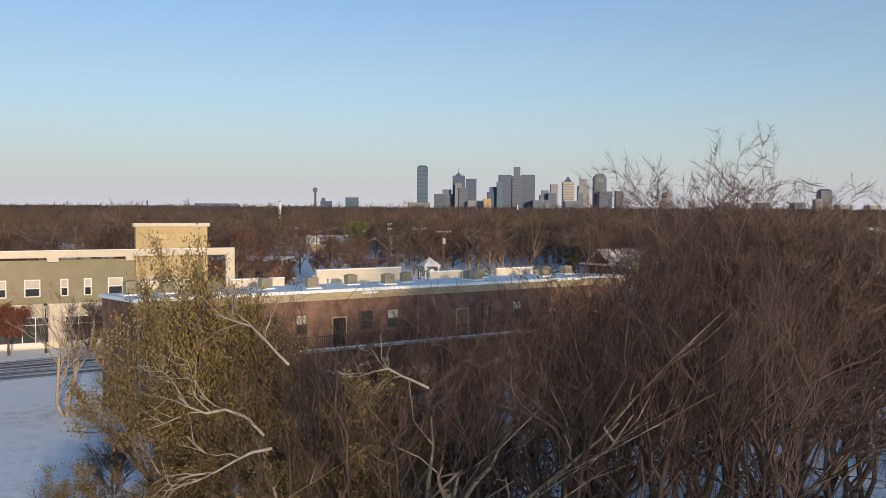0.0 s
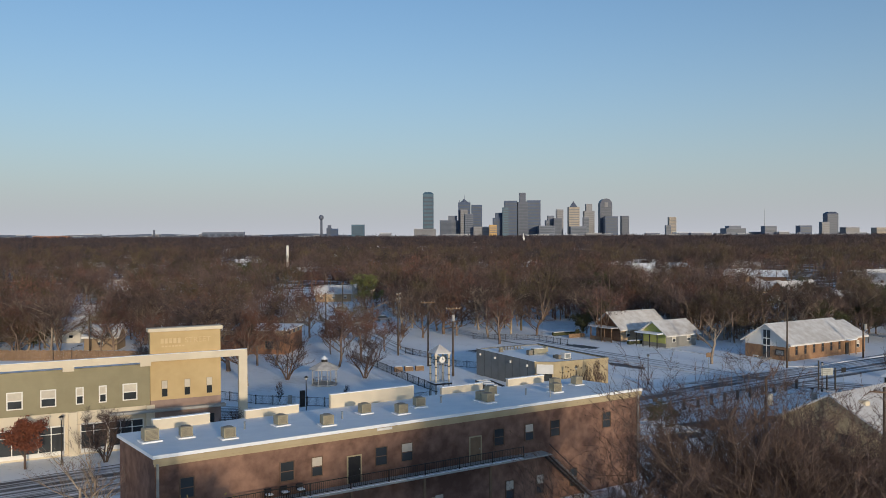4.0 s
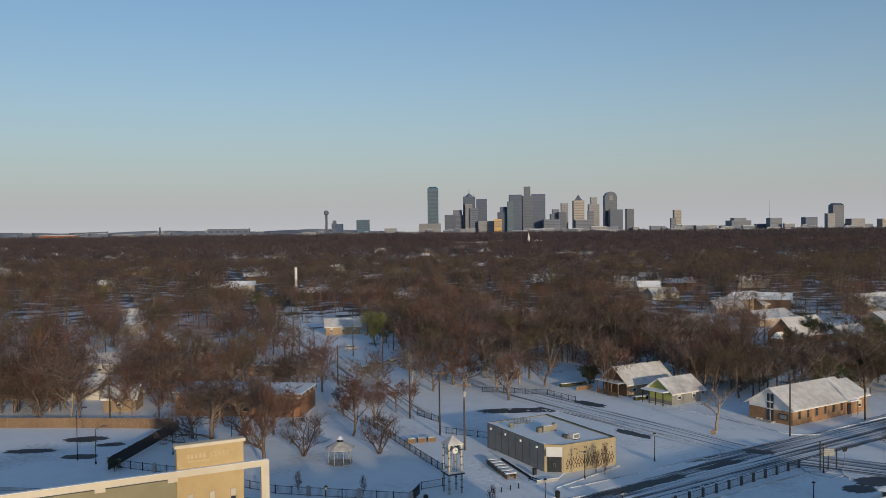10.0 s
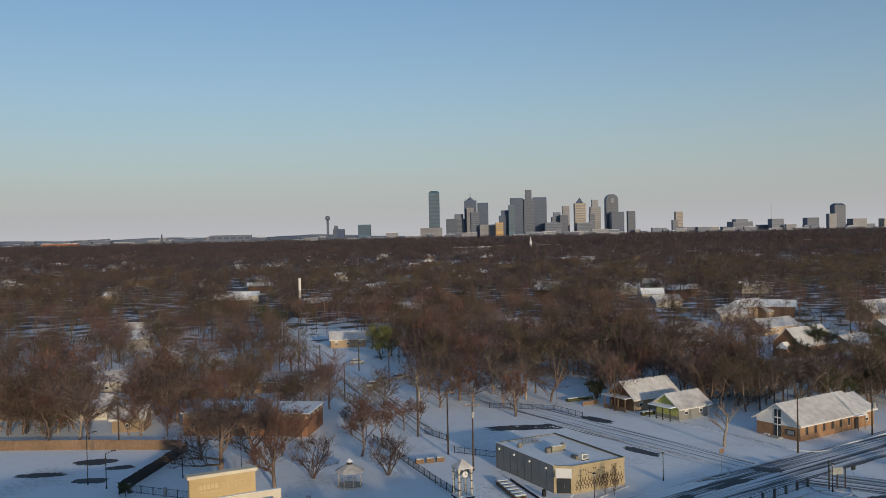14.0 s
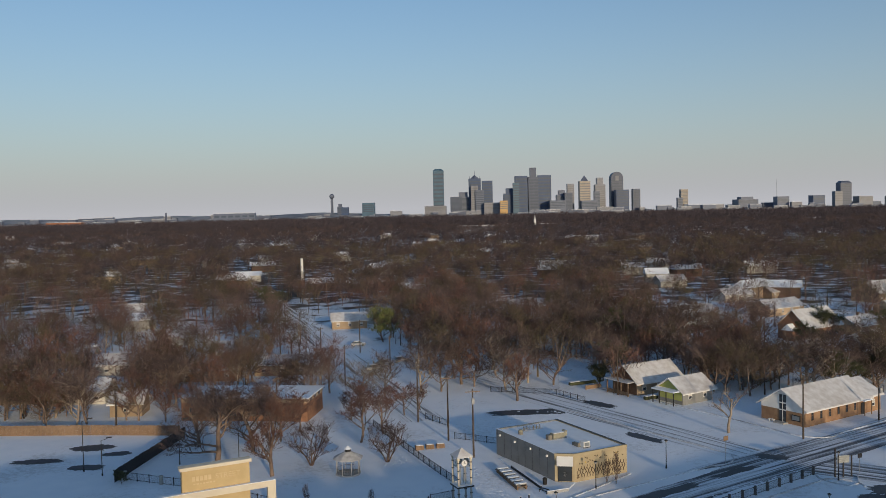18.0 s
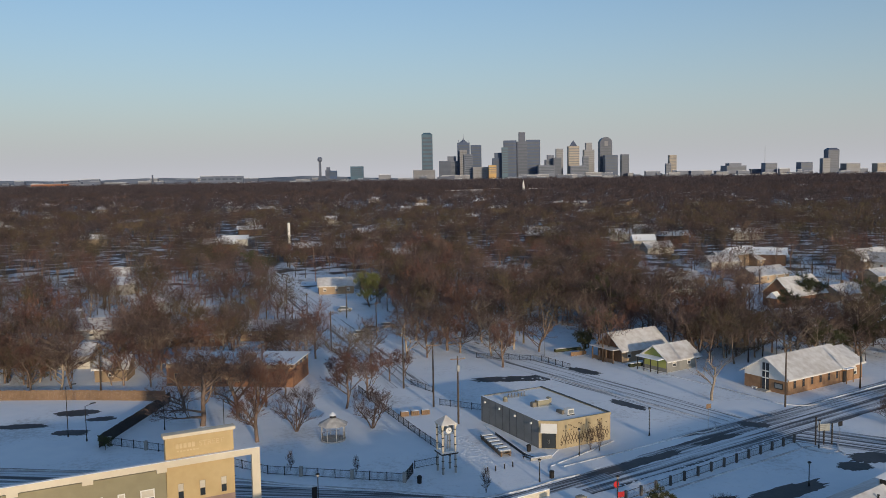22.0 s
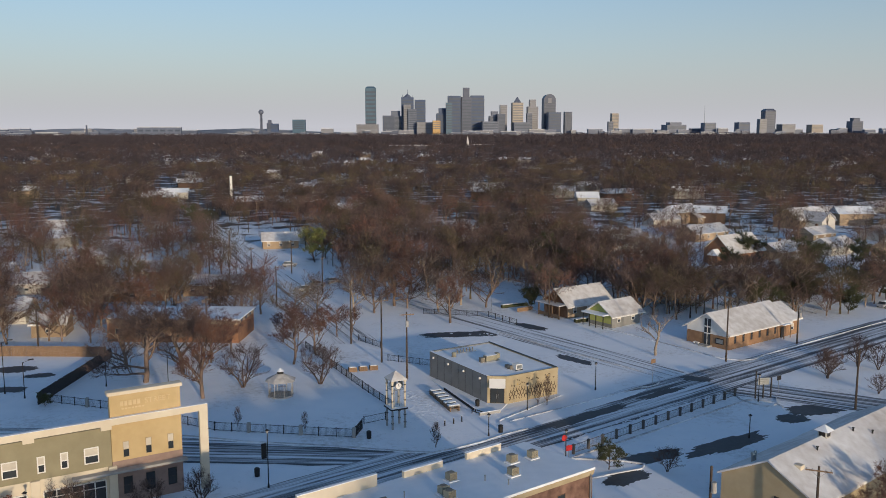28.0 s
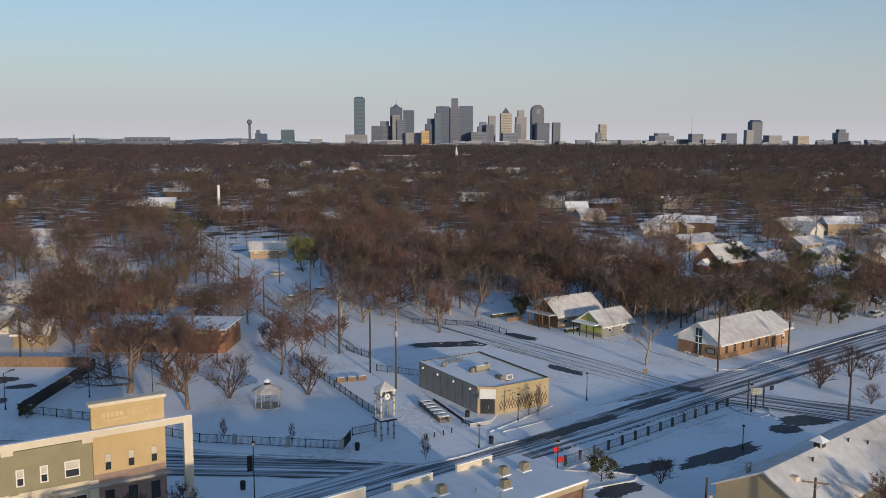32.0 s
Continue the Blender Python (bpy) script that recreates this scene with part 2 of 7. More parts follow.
def arrays_mesh(name, verts, faces, material):
    me = bpy.data.meshes.new(name)
    v, f = np.asarray(verts, np.float32), np.asarray(faces, np.int32)
    me.vertices.add(len(v)), me.loops.add(f.size), me.polygons.add(len(f))
    me.vertices.foreach_set("co", v.ravel())
    me.loops.foreach_set("vertex_index", f.ravel())
    me.polygons.foreach_set("loop_start", np.arange(0, f.size, f.shape[1], dtype=np.int32))
    me.update(calc_edges=True)
    me.validate()
    me.materials.append(material)
    return me


# ---- ground, roads ----
def ground_material():
    m = mat("snowy_ground", (0.93, 0.935, 0.955), 0.7, (0.86, 0.88, 0.915), 0.35, bump=0.5, bscale=1.2)
    nt = m.node_tree
    b = nt.nodes["Principled BSDF"]
    src = b.inputs["Base Color"].links[0].from_socket
    geo = nt.nodes.new("ShaderNodeNewGeometry")
    sep = nt.nodes.new("ShaderNodeSeparateXYZ")
    nt.links.new(geo.outputs["Position"], sep.inputs[0])
    far = nt.nodes.new("ShaderNodeMapRange")
    far.inputs["From Min"].default_value, far.inputs["From Max"].default_value = 175, 420
    far.inputs["To Min"].default_value, far.inputs["To Max"].default_value = -0.30, 0.10
    nt.links.new(sep.outputs[1], far.inputs["Value"])
    n = nt.nodes.new("ShaderNodeTexNoise")
    n.inputs["Scale"].default_value, n.inputs["Detail"].default_value = 0.09, 10
    nt.links.new(geo.outputs["Position"], n.inputs["Vector"])
    add = nt.nodes.new("ShaderNodeMath")
    nt.links.new(n.outputs[0], add.inputs[0])
    nt.links.new(far.outputs[0], add.inputs[1])
    st = nt.nodes.new("ShaderNodeMapRange")
    st.inputs["From Min"].default_value, st.inputs["From Max"].default_value = 0.5, 0.58
    nt.links.new(add.outputs[0], st.inputs["Value"])
    mix = nt.nodes.new("ShaderNodeMix")
    mix.data_type = "RGBA"
    nt.links.new(st.outputs[0], mix.inputs[0])
    nt.links.new(src, mix.inputs[6])
    mix.inputs[7].default_value = (0.085, 0.06, 0.045, 1)
    # grass tufts that show through thin snow
    tuft = nt.nodes.new("ShaderNodeTexNoise")
    tuft.inputs["Scale"].default_value, tuft.inputs["Detail"].default_value, tuft.inputs["Roughness"].default_value = 1.1, 9, 0.72
    nt.links.new(geo.outputs["Position"], tuft.inputs["Vector"])
    wide = nt.nodes.new("ShaderNodeTexNoise")
    wide.inputs["Scale"].default_value = 0.06
    nt.links.new(geo.outputs["Position"], wide.inputs["Vector"])
    both = nt.nodes.new("ShaderNodeMath")
    nt.links.new(tuft.outputs[0], both.inputs[0])
    nt.links.new(wide.outputs[0], both.inputs[1])
    thin = nt.nodes.new("ShaderNodeMapRange")
    thin.inputs["From Min"].default_value, thin.inputs["From Max"].default_value = 1.08, 1.3
    thin.inputs["To Max"].default_value = 0.45
    nt.links.new(both.outputs[0], thin.inputs["Value"])
    mix2 = nt.nodes.new("ShaderNodeMix")
    mix2.data_type = "RGBA"
    nt.links.new(thin.outputs[0], mix2.inputs[0])
    nt.links.new(mix.outputs[2], mix2.inputs[6])
    mix2.inputs[7].default_value = (0.38, 0.35, 0.31, 1)
    nt.links.new(mix2.outputs[2], b.inputs["Base Color"])
    return m


def road_material(name, dark, snow, lo, hi, across):
    """Slush with tyre tracks that run along the road's own x axis."""
    m = mat(name, dark, 0.6, tuple(c * 1.5 for c in dark), 2.0, bump=0.3)
    nt = m.node_tree
    b = nt.nodes["Principled BSDF"]
    src = b.inputs["Base Color"].links[0].from_socket
    tc = nt.nodes.new("ShaderNodeTexCoord")
    mp = nt.nodes.new("ShaderNodeMapping")
    mp.inputs["Scale"].default_value = (0.02, across, 1)
    nt.links.new(tc.outputs["Object"], mp.inputs["Vector"])
    n = nt.nodes.new("ShaderNodeTexNoise")
    n.inputs["Scale"].default_value, n.inputs["Detail"].default_value = 1.0, 7
    n.inputs["Roughness"].default_value = 0.7
    nt.links.new(mp.outputs[0], n.inputs["Vector"])
    st = nt.nodes.new("ShaderNodeMapRange")
    st.inputs["From Min"].default_value, st.inputs["From Max"].default_value = lo, hi
    nt.links.new(n.outputs[0], st.inputs["Value"])
    mix = nt.nodes.new("ShaderNodeMix")
    mix.data_type = "RGBA"
    nt.links.new(st.outputs[0], mix.inputs[0])
    nt.links.new(src, mix.inputs[6])
    mix.inputs[7].default_value = (*snow, 1)
    nt.links.new(mix.outputs[2], b.inputs["Base Color"])
    return m


M_GROUND = ground_material()
M_ROAD = road_material("slushy_asphalt", (0.06, 0.062, 0.07), (0.80, 0.82, 0.86), 0.45, 0.57, 0.9)
M_ROADSNOW = road_material("snowed_road", (0.10, 0.10, 0.105), (0.86, 0.87, 0.9), 0.40, 0.50, 0.9)
M_WET = mat("wet_asphalt", (0.045, 0.047, 0.052), 0.55, (0.075, 0.075, 0.08), 1.5, bump=0.2)

gb = bmesh.new()
box(gb, -6000, -600, -2, 6000, 7000, 0)
tagged(part("ground", gb, M_GROUND), "snow covered ground with brown leaf litter under trees", "ground", kind="structure")


def road(name, x0, y0, x1, y1, width, material, label, z=0.03):
    d = math.hypot(x1 - x0, y1 - y0)
    n = max(2, int(d / 4))
    bm = bmesh.new()
    rr = random.Random(name)
    top = [bm.verts.new((d * i / n, width / 2 + rr.uniform(-0.25, 0.25), 0)) for i in range(n + 1)]
    bot = [bm.verts.new((d * i / n, -width / 2 + rr.uniform(-0.25, 0.25), 0)) for i in range(n + 1)]
    for i in range(n):
        bm.faces.new((bot[i], bot[i + 1], top[i + 1], top[i]))
    ob = part(name, bm, material)
    ob.matrix_world = pose(x0, y0, z, 0, 0, math.degrees(math.atan2(y1 - y0, x1 - x0)))
    return tagged(ob, label, "road", kind="structure")


road("road_main", -75, 52, 190, 229, 10.5, M_ROAD, "two lane asphalt street with slush and tyre tracks", 0.034)
road("road_side", -120, 123, 9, 106.5, 10.5, M_ROAD, "side street with dark tyre tracks in snow", 0.030)
road("road_back", 50, 132, -6, 216, 8.5, M_ROADSNOW, "snowed residential street with wheel ruts", 0.026)
road("road_cross", 50, 134, 92, 108, 8.5, M_ROAD, "cross street with slush beside the parking lot", 0.022)
road("road_far", -8, 165, -150, 585, 8.5, M_ROADSNOW, "straight snowed street running into the woods", 0.018)
road("road_distant", -70, 560, 120, 1900, 14, M_ROADSNOW, "distant snowy street between the trees", 0.014)


def kerb(name, pts, label):
    bm = bmesh.new()
    for (xa, ya), (xb, yb) in zip(pts, pts[1:]):
        d = Vector((xb - xa, yb - ya, 0)).normalized()
        s = Vector((-d.y, d.x, 0)) * 0.09
        a, b = Vector((xa, ya, 0)), Vector((xb, yb, 0))
        q = [bm.verts.new(p + Vector((0, 0, z))) for z in (0, 0.16) for p in (a - s, b - s, b + s, a + s)]
        for f in ((0, 1, 5, 4), (1, 2, 6, 5), (2, 3, 7, 6), (3, 0, 4, 7), (4, 5, 6, 7)):
            bm.faces.new([q[i] for i in f])
    return tagged(part(name, bm, M_KERB), label, "kerb", kind="structure")


def arc(cx, cy, r, a0, a1, n=10):
    return [(cx + r * math.cos(radians(a0 + (a1 - a0) * i / n)), cy + r * math.sin(radians(a0 + (a1 - a0) * i / n))) for i in range(n + 1)]


kerb("kerb_shop_lot", [(15, 118), (25, 124.2)] + [(38, 132.6)] + arc(37.5, 137.5, 5, -65, 35, 8) + [(30, 157), (20, 172)], "snowy concrete kerb round the shop lot")
kerb("kerb_shop_walk", [(13.3, 115.7), (13.6, 118.4), (18.9, 123.5), (24.6, 129.4)], "ridge of cleared snow along the shop walk")
kerb("kerb_parking", [(20, 103.4), (51, 124.3)] + arc(53, 122, 3.2, 120, -10, 8), "concrete kerb along the parking lot")
kerb("kerb_church", [(104, 176), (66, 150.6)] + arc(61, 152, 4.6, -60, -150, 8) + [(48, 165), (28, 196)], "snowy kerb in front of the church")
kerb("kerb_park", [(-90, 124.7), (-30, 115.4), (-20, 112.3), (-10.5, 110.4), (0.4, 107.5), (3.7, 106.9), (7, 108.4), (10, 110.1), (13.5, 112.8), (17.1, 114.9)], "kerb along the park")
kerb("kerb_sign_island", [(51.6, 128.4), (51.4, 125.6), (52.2, 123.6), (54.0, 122.0), (56.0, 123.0), (57.4, 126.4)], "kerb of a small island under a sign")
kerb("kerb_island", [(18.6, 104.0), (22, 103.6), (27, 102.6), (29.4, 101.4), (28.6, 100.0), (24, 98.4), (20.2, 96.8)], "kerb of a planted parking island")


def patch(name, cx, cy, rx, ry, rz, seed, label, z=0.012):
    """A dark patch with a ragged edge: bare wet asphalt, and once the ball court's shade."""
    rr = random.Random(seed)
    bm = bmesh.new()
    ring = []
    for i in range(72):
        a = 2 * math.pi * i / 72
        k = 1 + 0.3 * noise.noise(Vector((math.cos(a) * 1.7, math.sin(a) * 1.7, seed * 3.7))) + rr.uniform(-0.13, 0.13)
        ring.append(bm.verts.new((rx * k * math.copysign(abs(math.cos(a)) ** 0.75, math.cos(a)), ry * k * math.copysign(abs(math.sin(a)) ** 0.75, math.sin(a)), 0)))
    bm.faces.new(ring)
    ob = part(name, bm, M_WET)
    ob.matrix_world = pose(cx, cy, z, 0, 0, rz)
    return tagged(ob, label, "asphalt", kind="structure")


for i, (cx, cy, rx, ry, rz) in enumerate(((31.2, 103.9, 4.2, 1.6, 22), (42.4, 107.5, 7.0, 1.5, 29), (55.2, 116.6, 2.4, 1.6, 20), (60.2, 120.2, 4.6, 2.2, 10), (26.2, 97.5, 3.4, 1.5, 33),
                                           # the patch at (13.5, 170.5) is the ball court's shade laid as dark ground
                                           (13.5, 170.5, 8.0, 2.6, 6), (27.5, 176, 4, 1.6, -50), (31, 150, 4.2, 1.3, -55), (-66, 150, 3.6, 2.0, 0), (-60, 146, 2.6, 1.4, 10), (-62, 138, 3.0, 1.6, 0), (-72, 142, 4.0, 1.5, 5), (26.5, 119.6, 8.5, 1.3, 34), (40.5, 129.5, 5.0, 0.9, 34), (48.5, 136.8, 2.6, 1.5, -20))):
    patch("asphalt_patch", cx, cy, rx, ry, rz, i + 3, "dark patches in the snow, bare wet asphalt and ball court shade", 0.042 if i > 11 else 0.012)


def footprints(name, x0, y0, x1, y1, width, count, seed):
    """Trodden dents along a way, as small low rims of snow."""
    rr = random.Random(seed)
    V, F = [], []
    for _ in range(count):
        k = rr.random()
        x, y = x0 + (x1 - x0) * k + rr.gauss(0, width), y0 + (y1 - y0) * k + rr.gauss(0, width)
        r, a, b = rr.uniform(0.14, 0.3), rr.uniform(0, 6.28), len(V)
        for j in range(5):
            V.append((x + r * math.cos(a + j * 1.2566) * 1.4, y + r * math.sin(a + j * 1.2566), 0.002))
        V.append((x, y, rr.uniform(0.07, 0.13)))
        F += [(b + j, b + (j + 1) % 5, b + 5) for j in range(5)]
    return tagged(new(name, arrays_mesh(name, V, F, M_SNOW)), "trodden lumps of snow along a footpath", "snow", kind="stuff")


footprints("trodden_snow", 0, 124, 9, 112, 1.2, 260, 1)
footprints("trodden_snow", 1, 133, 5, 118, 0.9, 160, 2)
footprints("trodden_snow", 4, 160, 22, 168, 2.5, 200, 3)
footprints("trodden_snow", 22, 110, 50, 129, 0.5, 200, 4)
footprints("trodden_snow", 25, 202, 38, 214, 3.0, 160, 5)
footprints("trodden_snow", -11, 136, -15, 160, 1.2, 150, 6)

# ---- shared building pieces ----
def window(parent, x, z, w, h, y=0.0, frame=None, pane=None, t=0.07, blind=0.5, name="window"):
    """A window in a wall that faces -y: frame ring, meeting rail, two panes; (x, z) is its lower left corner."""
    fm = frame or M_WHITE
    f = part("frame", boxes((x, y - 0.06, z, x + t, y + 0.04, z + h), (x + w - t, y - 0.06, z, x + w, y + 0.04, z + h), (x + t, y - 0.06, z, x + w - t, y + 0.04, z + t),
                            (x + t, y - 0.06, z + h - t, x + w - t, y + 0.04, z + h), (x + t, y - 0.05, z + h * 0.5 - t / 2, x + w - t, y + 0.03, z + h * 0.5 + t / 2)), fm, parent)
    f.name = name
    part("pane", boxes((x + t, y - 0.02, z + t, x + w - t, y + 0.02, z + h * 0.5 - t / 2)), pane or M_GLASS, f)
    part("pane", boxes((x + t, y - 0.022, z + h * 0.5 + t / 2, x + w - t, y + 0.02, z + h - t)), (M_BLIND if blind > 0.3 else pane or M_GLASS), f)
    return f


def cyl(bm, x, y, z0, z1, r0, r1=None, n=10):
    r1 = r0 if r1 is None else r1
    lo = [bm.verts.new((x + r0 * math.cos(2 * math.pi * i / n), y + r0 * math.sin(2 * math.pi * i / n), z0)) for i in range(n)]
    hi = [bm.verts.new((x + r1 * math.cos(2 * math.pi * i / n), y + r1 * math.sin(2 * math.pi * i / n), z1)) for i in range(n)]
    bm.faces.new(lo[::-1]), bm.faces.new(hi)
    for i in range(n):
        j = (i + 1) % n
        bm.faces.new((lo[i], lo[j], hi[j], hi[i]))
    return bm


def tube_between(bm, a, b, r0, r1, n=6):
    a, b = Vector(a), Vector(b)
    q = (b - a).to_track_quat("Z", "Y")
    lo = [bm.verts.new(a + q @ Vector((r0 * math.cos(2 * math.pi * i / n), r0 * math.sin(2 * math.pi * i / n), 0))) for i in range(n)]
    hi = [bm.verts.new(b + q @ Vector((r1 * math.cos(2 * math.pi * i / n), r1 * math.sin(2 * math.pi * i / n), 0))) for i in range(n)]
    bm.faces.new(lo[::-1]), bm.faces.new(hi)
    for i in range(n):
        j = (i + 1) % n
        bm.faces.new((lo[i], lo[j], hi[j], hi[i]))
    return bm


def bevelled(bm, w=0.05):
    bmesh.ops.recalc_face_normals(bm, faces=bm.faces)
    bmesh.ops.bevel(bm, geom=list(bm.edges), offset=w, segments=1, affect="EDGES")
    return bm


def gable_house(name, x, y, rz, L, W, eave, ridge, wall, label, category="house", gable=None, windows=True, chimney=False, over=0.5, detail=True):
    """Ridge along local x. Walls stand 0..L by 0..W; the gables close under the roof."""
    h = thing(name, pose(x, y, 0, 0, 0, rz), label, category)
    part("wall", boxes((0, 0, 0, L, W, eave)), wall, h)
    if gable is None:
        gable = wall
    for gx in (0.0, L - 0.15):
        bm = bmesh.new()
        v = [bm.verts.new(p) for p in ((gx, 0, eave), (gx, W, eave), (gx, W / 2, ridge), (gx + 0.15, 0, eave), (gx + 0.15, W, eave), (gx + 0.15, W / 2, ridge))]
        for f in ((0, 1, 2), (5, 4, 3), (0, 3, 4, 1), (1, 4, 5, 2), (2, 5, 3, 0)):
            bm.faces.new([v[i] for i in f])
        part("gable", bm, gable, h)
    k = (ridge - eave) / (W / 2)
    for side in (-1, 1):
        bm = bmesh.new()
        ye, ym = (-over, W / 2) if side < 0 else (W + over, W / 2)
        ze, zm = eave - k * over + 0.05, ridge + 0.05
        rr = random.Random(label + str(side) + str(x))
        n = max(2, int(L / 2))
        rows = []
        for i in range(n + 1):
            xx = -over + (L + 2 * over) * i / n
            e = rr.uniform(-0.05, 0.05)
            rows.append([bm.verts.new(p) for p in ((xx, ye, ze - 0.12), (xx, ye + e, ze + 0.08), (xx, ym, zm + 0.13), (xx, ym, zm - 0.05))])
        for a, b in zip(rows, rows[1:]):
            for j in range(4):
                bm.faces.new((a[j], a[(j + 1) % 4], b[(j + 1) % 4], b[j]))
        bm.faces.new(rows[0][::-1]), bm.faces.new(rows[-1])
        part("roof_slope", bm, M_THINSNOW, h, "roof slope under snow")
    if detail:
        part("fascia", boxes((-over, -over - 0.03, eave - k * over - 0.18, L + over, -over, eave - k * over - 0.02)), M_WHITE, h)
    if windows:
        n = max(1, int(L / 4))
        for i in range(n):
            window(h, L * (i + 0.5) / n - 0.5, 1.0, 1.0, 1.3, -0.01)
    if chimney:
        part("chimney", boxes((L * 0.6, W * 0.55, eave, L * 0.6 + 0.7, W * 0.55 + 0.7, ridge + 0.9)), M_DARKBRICK, h)
    return h

# ---- brown brick building ----
U = 33.0
M_B = pose(-19.1, 56.4, 0, 0, 0, U) @ Matrix.Diagonal((1.07, 0.8, 0.925, 1))
bb = thing("brick_apartment_building", M_B, "long two storey brown brick building with flat snowy roof", "building")
bm = bmesh.new()
v = [bm.verts.new(p) for p in ((0, 0, 0), (41, 0, 0), (41, 12.3, 0), (0, 12.3, 0), (0, 0, 9.0), (41, 0, 9.0), (41, 12.3, 8.45), (0, 12.3, 8.45))]
for f in ((3, 2, 1, 0), (4, 5, 6, 7), (0, 1, 5, 4), (1, 2, 6, 5), (2, 3, 7, 6), (3, 0, 4, 7)):
    bm.faces.new([v[i] for i in f])
part("wall", bm, M_BRICK, bb)
bm = bmesh.new()
v = [bm.verts.new(p) for p in ((-.18, -.22, 9.0), (41.18, -.22, 9.0), (41.18, 12.45, 8.45), (-.18, 12.45, 8.45), (-.18, -.22, 9.25), (41.18, -.22, 9.25), (41.18, 12.45, 8.72), (-.18, 12.45, 8.72))]
for f in ((3, 2, 1, 0), (4, 5, 6, 7), (0, 1, 5, 4), (1, 2, 6, 5), (2, 3, 7, 6), (3, 0, 4, 7)):
    bm.faces.new([v[i] for i in f])
part("roof", bm, M_ROOFSNOW, bb, "flat roof under a sheet of snow")
part("cornice", boxes((-0.12, -0.16, 8.62, 41.12, 0.0, 8.97), (-0.06, -0.1, 8.42, 41.06, 0.0, 8.6)), M_TAN, bb, "weathered tan cornice")
for x0, x1, z in ((2.2, 6.3, 9.55), (9.0, 13.3, 9.4), (16.0, 23.7, 9.95), (26.5, 30.8, 9.4), (33.6, 37.8, 9.45)):
    pw = part("parapet", boxes((x0, 12.0, 8.6, x1, 12.42, z)), M_CREAM, bb, "cream stucco parapet wall")
    part("snow_cap", boxes((x0 - 0.02, 11.97, z, x1 + 0.02, 12.45, z + 0.08)), M_ROOFSNOW, pw)
part("downpipe", boxes((0.05, -0.2, 0, 0.2, -0.05, 8.6)), M_STEEL, bb)
part("downpipe", boxes((40.6, -0.2, 0, 40.75, -0.05, 8.6)), M_STEEL, bb)
for x, w in ((1.45, 0.95), (8.0, 1.05), (10.25, 0.85), (15.1, 1.0), (17.2, 1.0), (25.4, 1.0), (28.4, 0.9), (31.0, 1.0), (36.6, 1.0)):
    window(bb, x, 5.85, w, 1.55, -0.01, M_DARKBRICK, M_GLASS, blind=0.5 if x in (10.25, 17.2, 28.4) else 0.0)
for x in (6.2, 9.4, 12.2, 17.75, 20.0, 26.5, 29.5, 33.0):
    window(bb, x, 0.8, 0.85, 1.8, -0.01, M_DARKBRICK, blind=0.6 if int(x) % 3 == 2 else 0.0)
for x, z, m in ((23.2, 4.85, M_WOOD), (13.0, 4.85, M_DARK), (19.0, 0.2, M_DARK), (14.4, 0.2, M_DARK)):
    d = part("door", boxes((x, -0.06, z, x + 0.95, 0.03, z + 2.1)), m, bb)
    part("door_frame", boxes((x - 0.1, -0.08, z, x, 0.03, z + 2.2), (x + 0.95, -0.08, z, x + 1.05, 0.03, z + 2.2), (x, -0.08, z + 2.1, x + 0.95, 0.03, z + 2.2)), M_TAN, d)
    part("knob", boxes((x + 0.82, -0.12, z + 1.0, x + 0.88, -0.06, z + 1.06)), M_STEEL, d)
part("balcony", bevelled(boxes((3.6, -1.7, 4.62, 27.4, -0.02, 4.8)), 0.03), M_CONC, bb, "concrete walkway with a rim of snow")
part("balcony_snow", boxes((3.7, -1.68, 4.8, 27.3, -1.2, 4.86)), M_ROOFSNOW, bb)
for i in range(9):
    x = 3.7 + i * 2.95
    part("post", boxes((x, -1.66, 4.8, x + 0.08, -1.58, 5.85)), M_DARK, bb)
BALUSTER = mesh_of("baluster", boxes((0, -1.635, 5.0, 0.025, -1.61, 5.78)), M_DARK)
for i in range(8):
    x = 3.78 + i * 2.95
    rl = part("railing", boxes((x, -1.65, 5.78, x + 2.87, -1.59, 5.84)), M_DARK, bb)
    part("bottom_rail", boxes((x, -1.65, 4.95, x + 2.87, -1.6, 5.0)), M_DARK, rl)
    for k in range(1, 19):
        part("baluster", BALUSTER, None, rl).matrix_local = pose(x + k * 0.15, 0, 0)
for x in (6.8, 12.6, 18.4, 24.2):
    part("support_post", boxes((x, -1.6, 0, x + 0.16, -1.44, 4.62)), M_WOOD, bb)
for k in range(16):
    part("step", boxes((30.0 + k * 0.28, -1.5, 4.55 - k * 0.285, 30.3 + k * 0.28, -0.3, 4.62 - k * 0.285)), M_STEEL, bb)
part("landing", boxes((27.4, -1.7, 4.62, 30.1, -0.02, 4.75)), M_CONC, bb)
bm = bmesh.new()
tube_between(bm, (30, -1.5, 5.6), (34.4, -1.5, 1.0), 0.04, 0.04)
tube_between(bm, (30, -1.5, 4.5), (34.4, -1.5, -0.0), 0.08, 0.08)
tube_between(bm, (30, -0.3, 4.5), (34.4, -0.3, -0.0), 0.08, 0.08)
part("stair_stringer", bm, M_DARK, bb)
part("roof_hatch", bevelled(boxes((15.2, -0.3, 8.75, 16.4, 0.0, 8.95)), 0.03), M_WHITE, bb)


def on_roof(x, y, z, r=0):
    """A pose at a place given in the brick building's own lengths, unscaled."""
    return Matrix.Translation(M_B @ Vector((x, y, z))) @ pose(0, 0, 0, 0, 0, U + r)


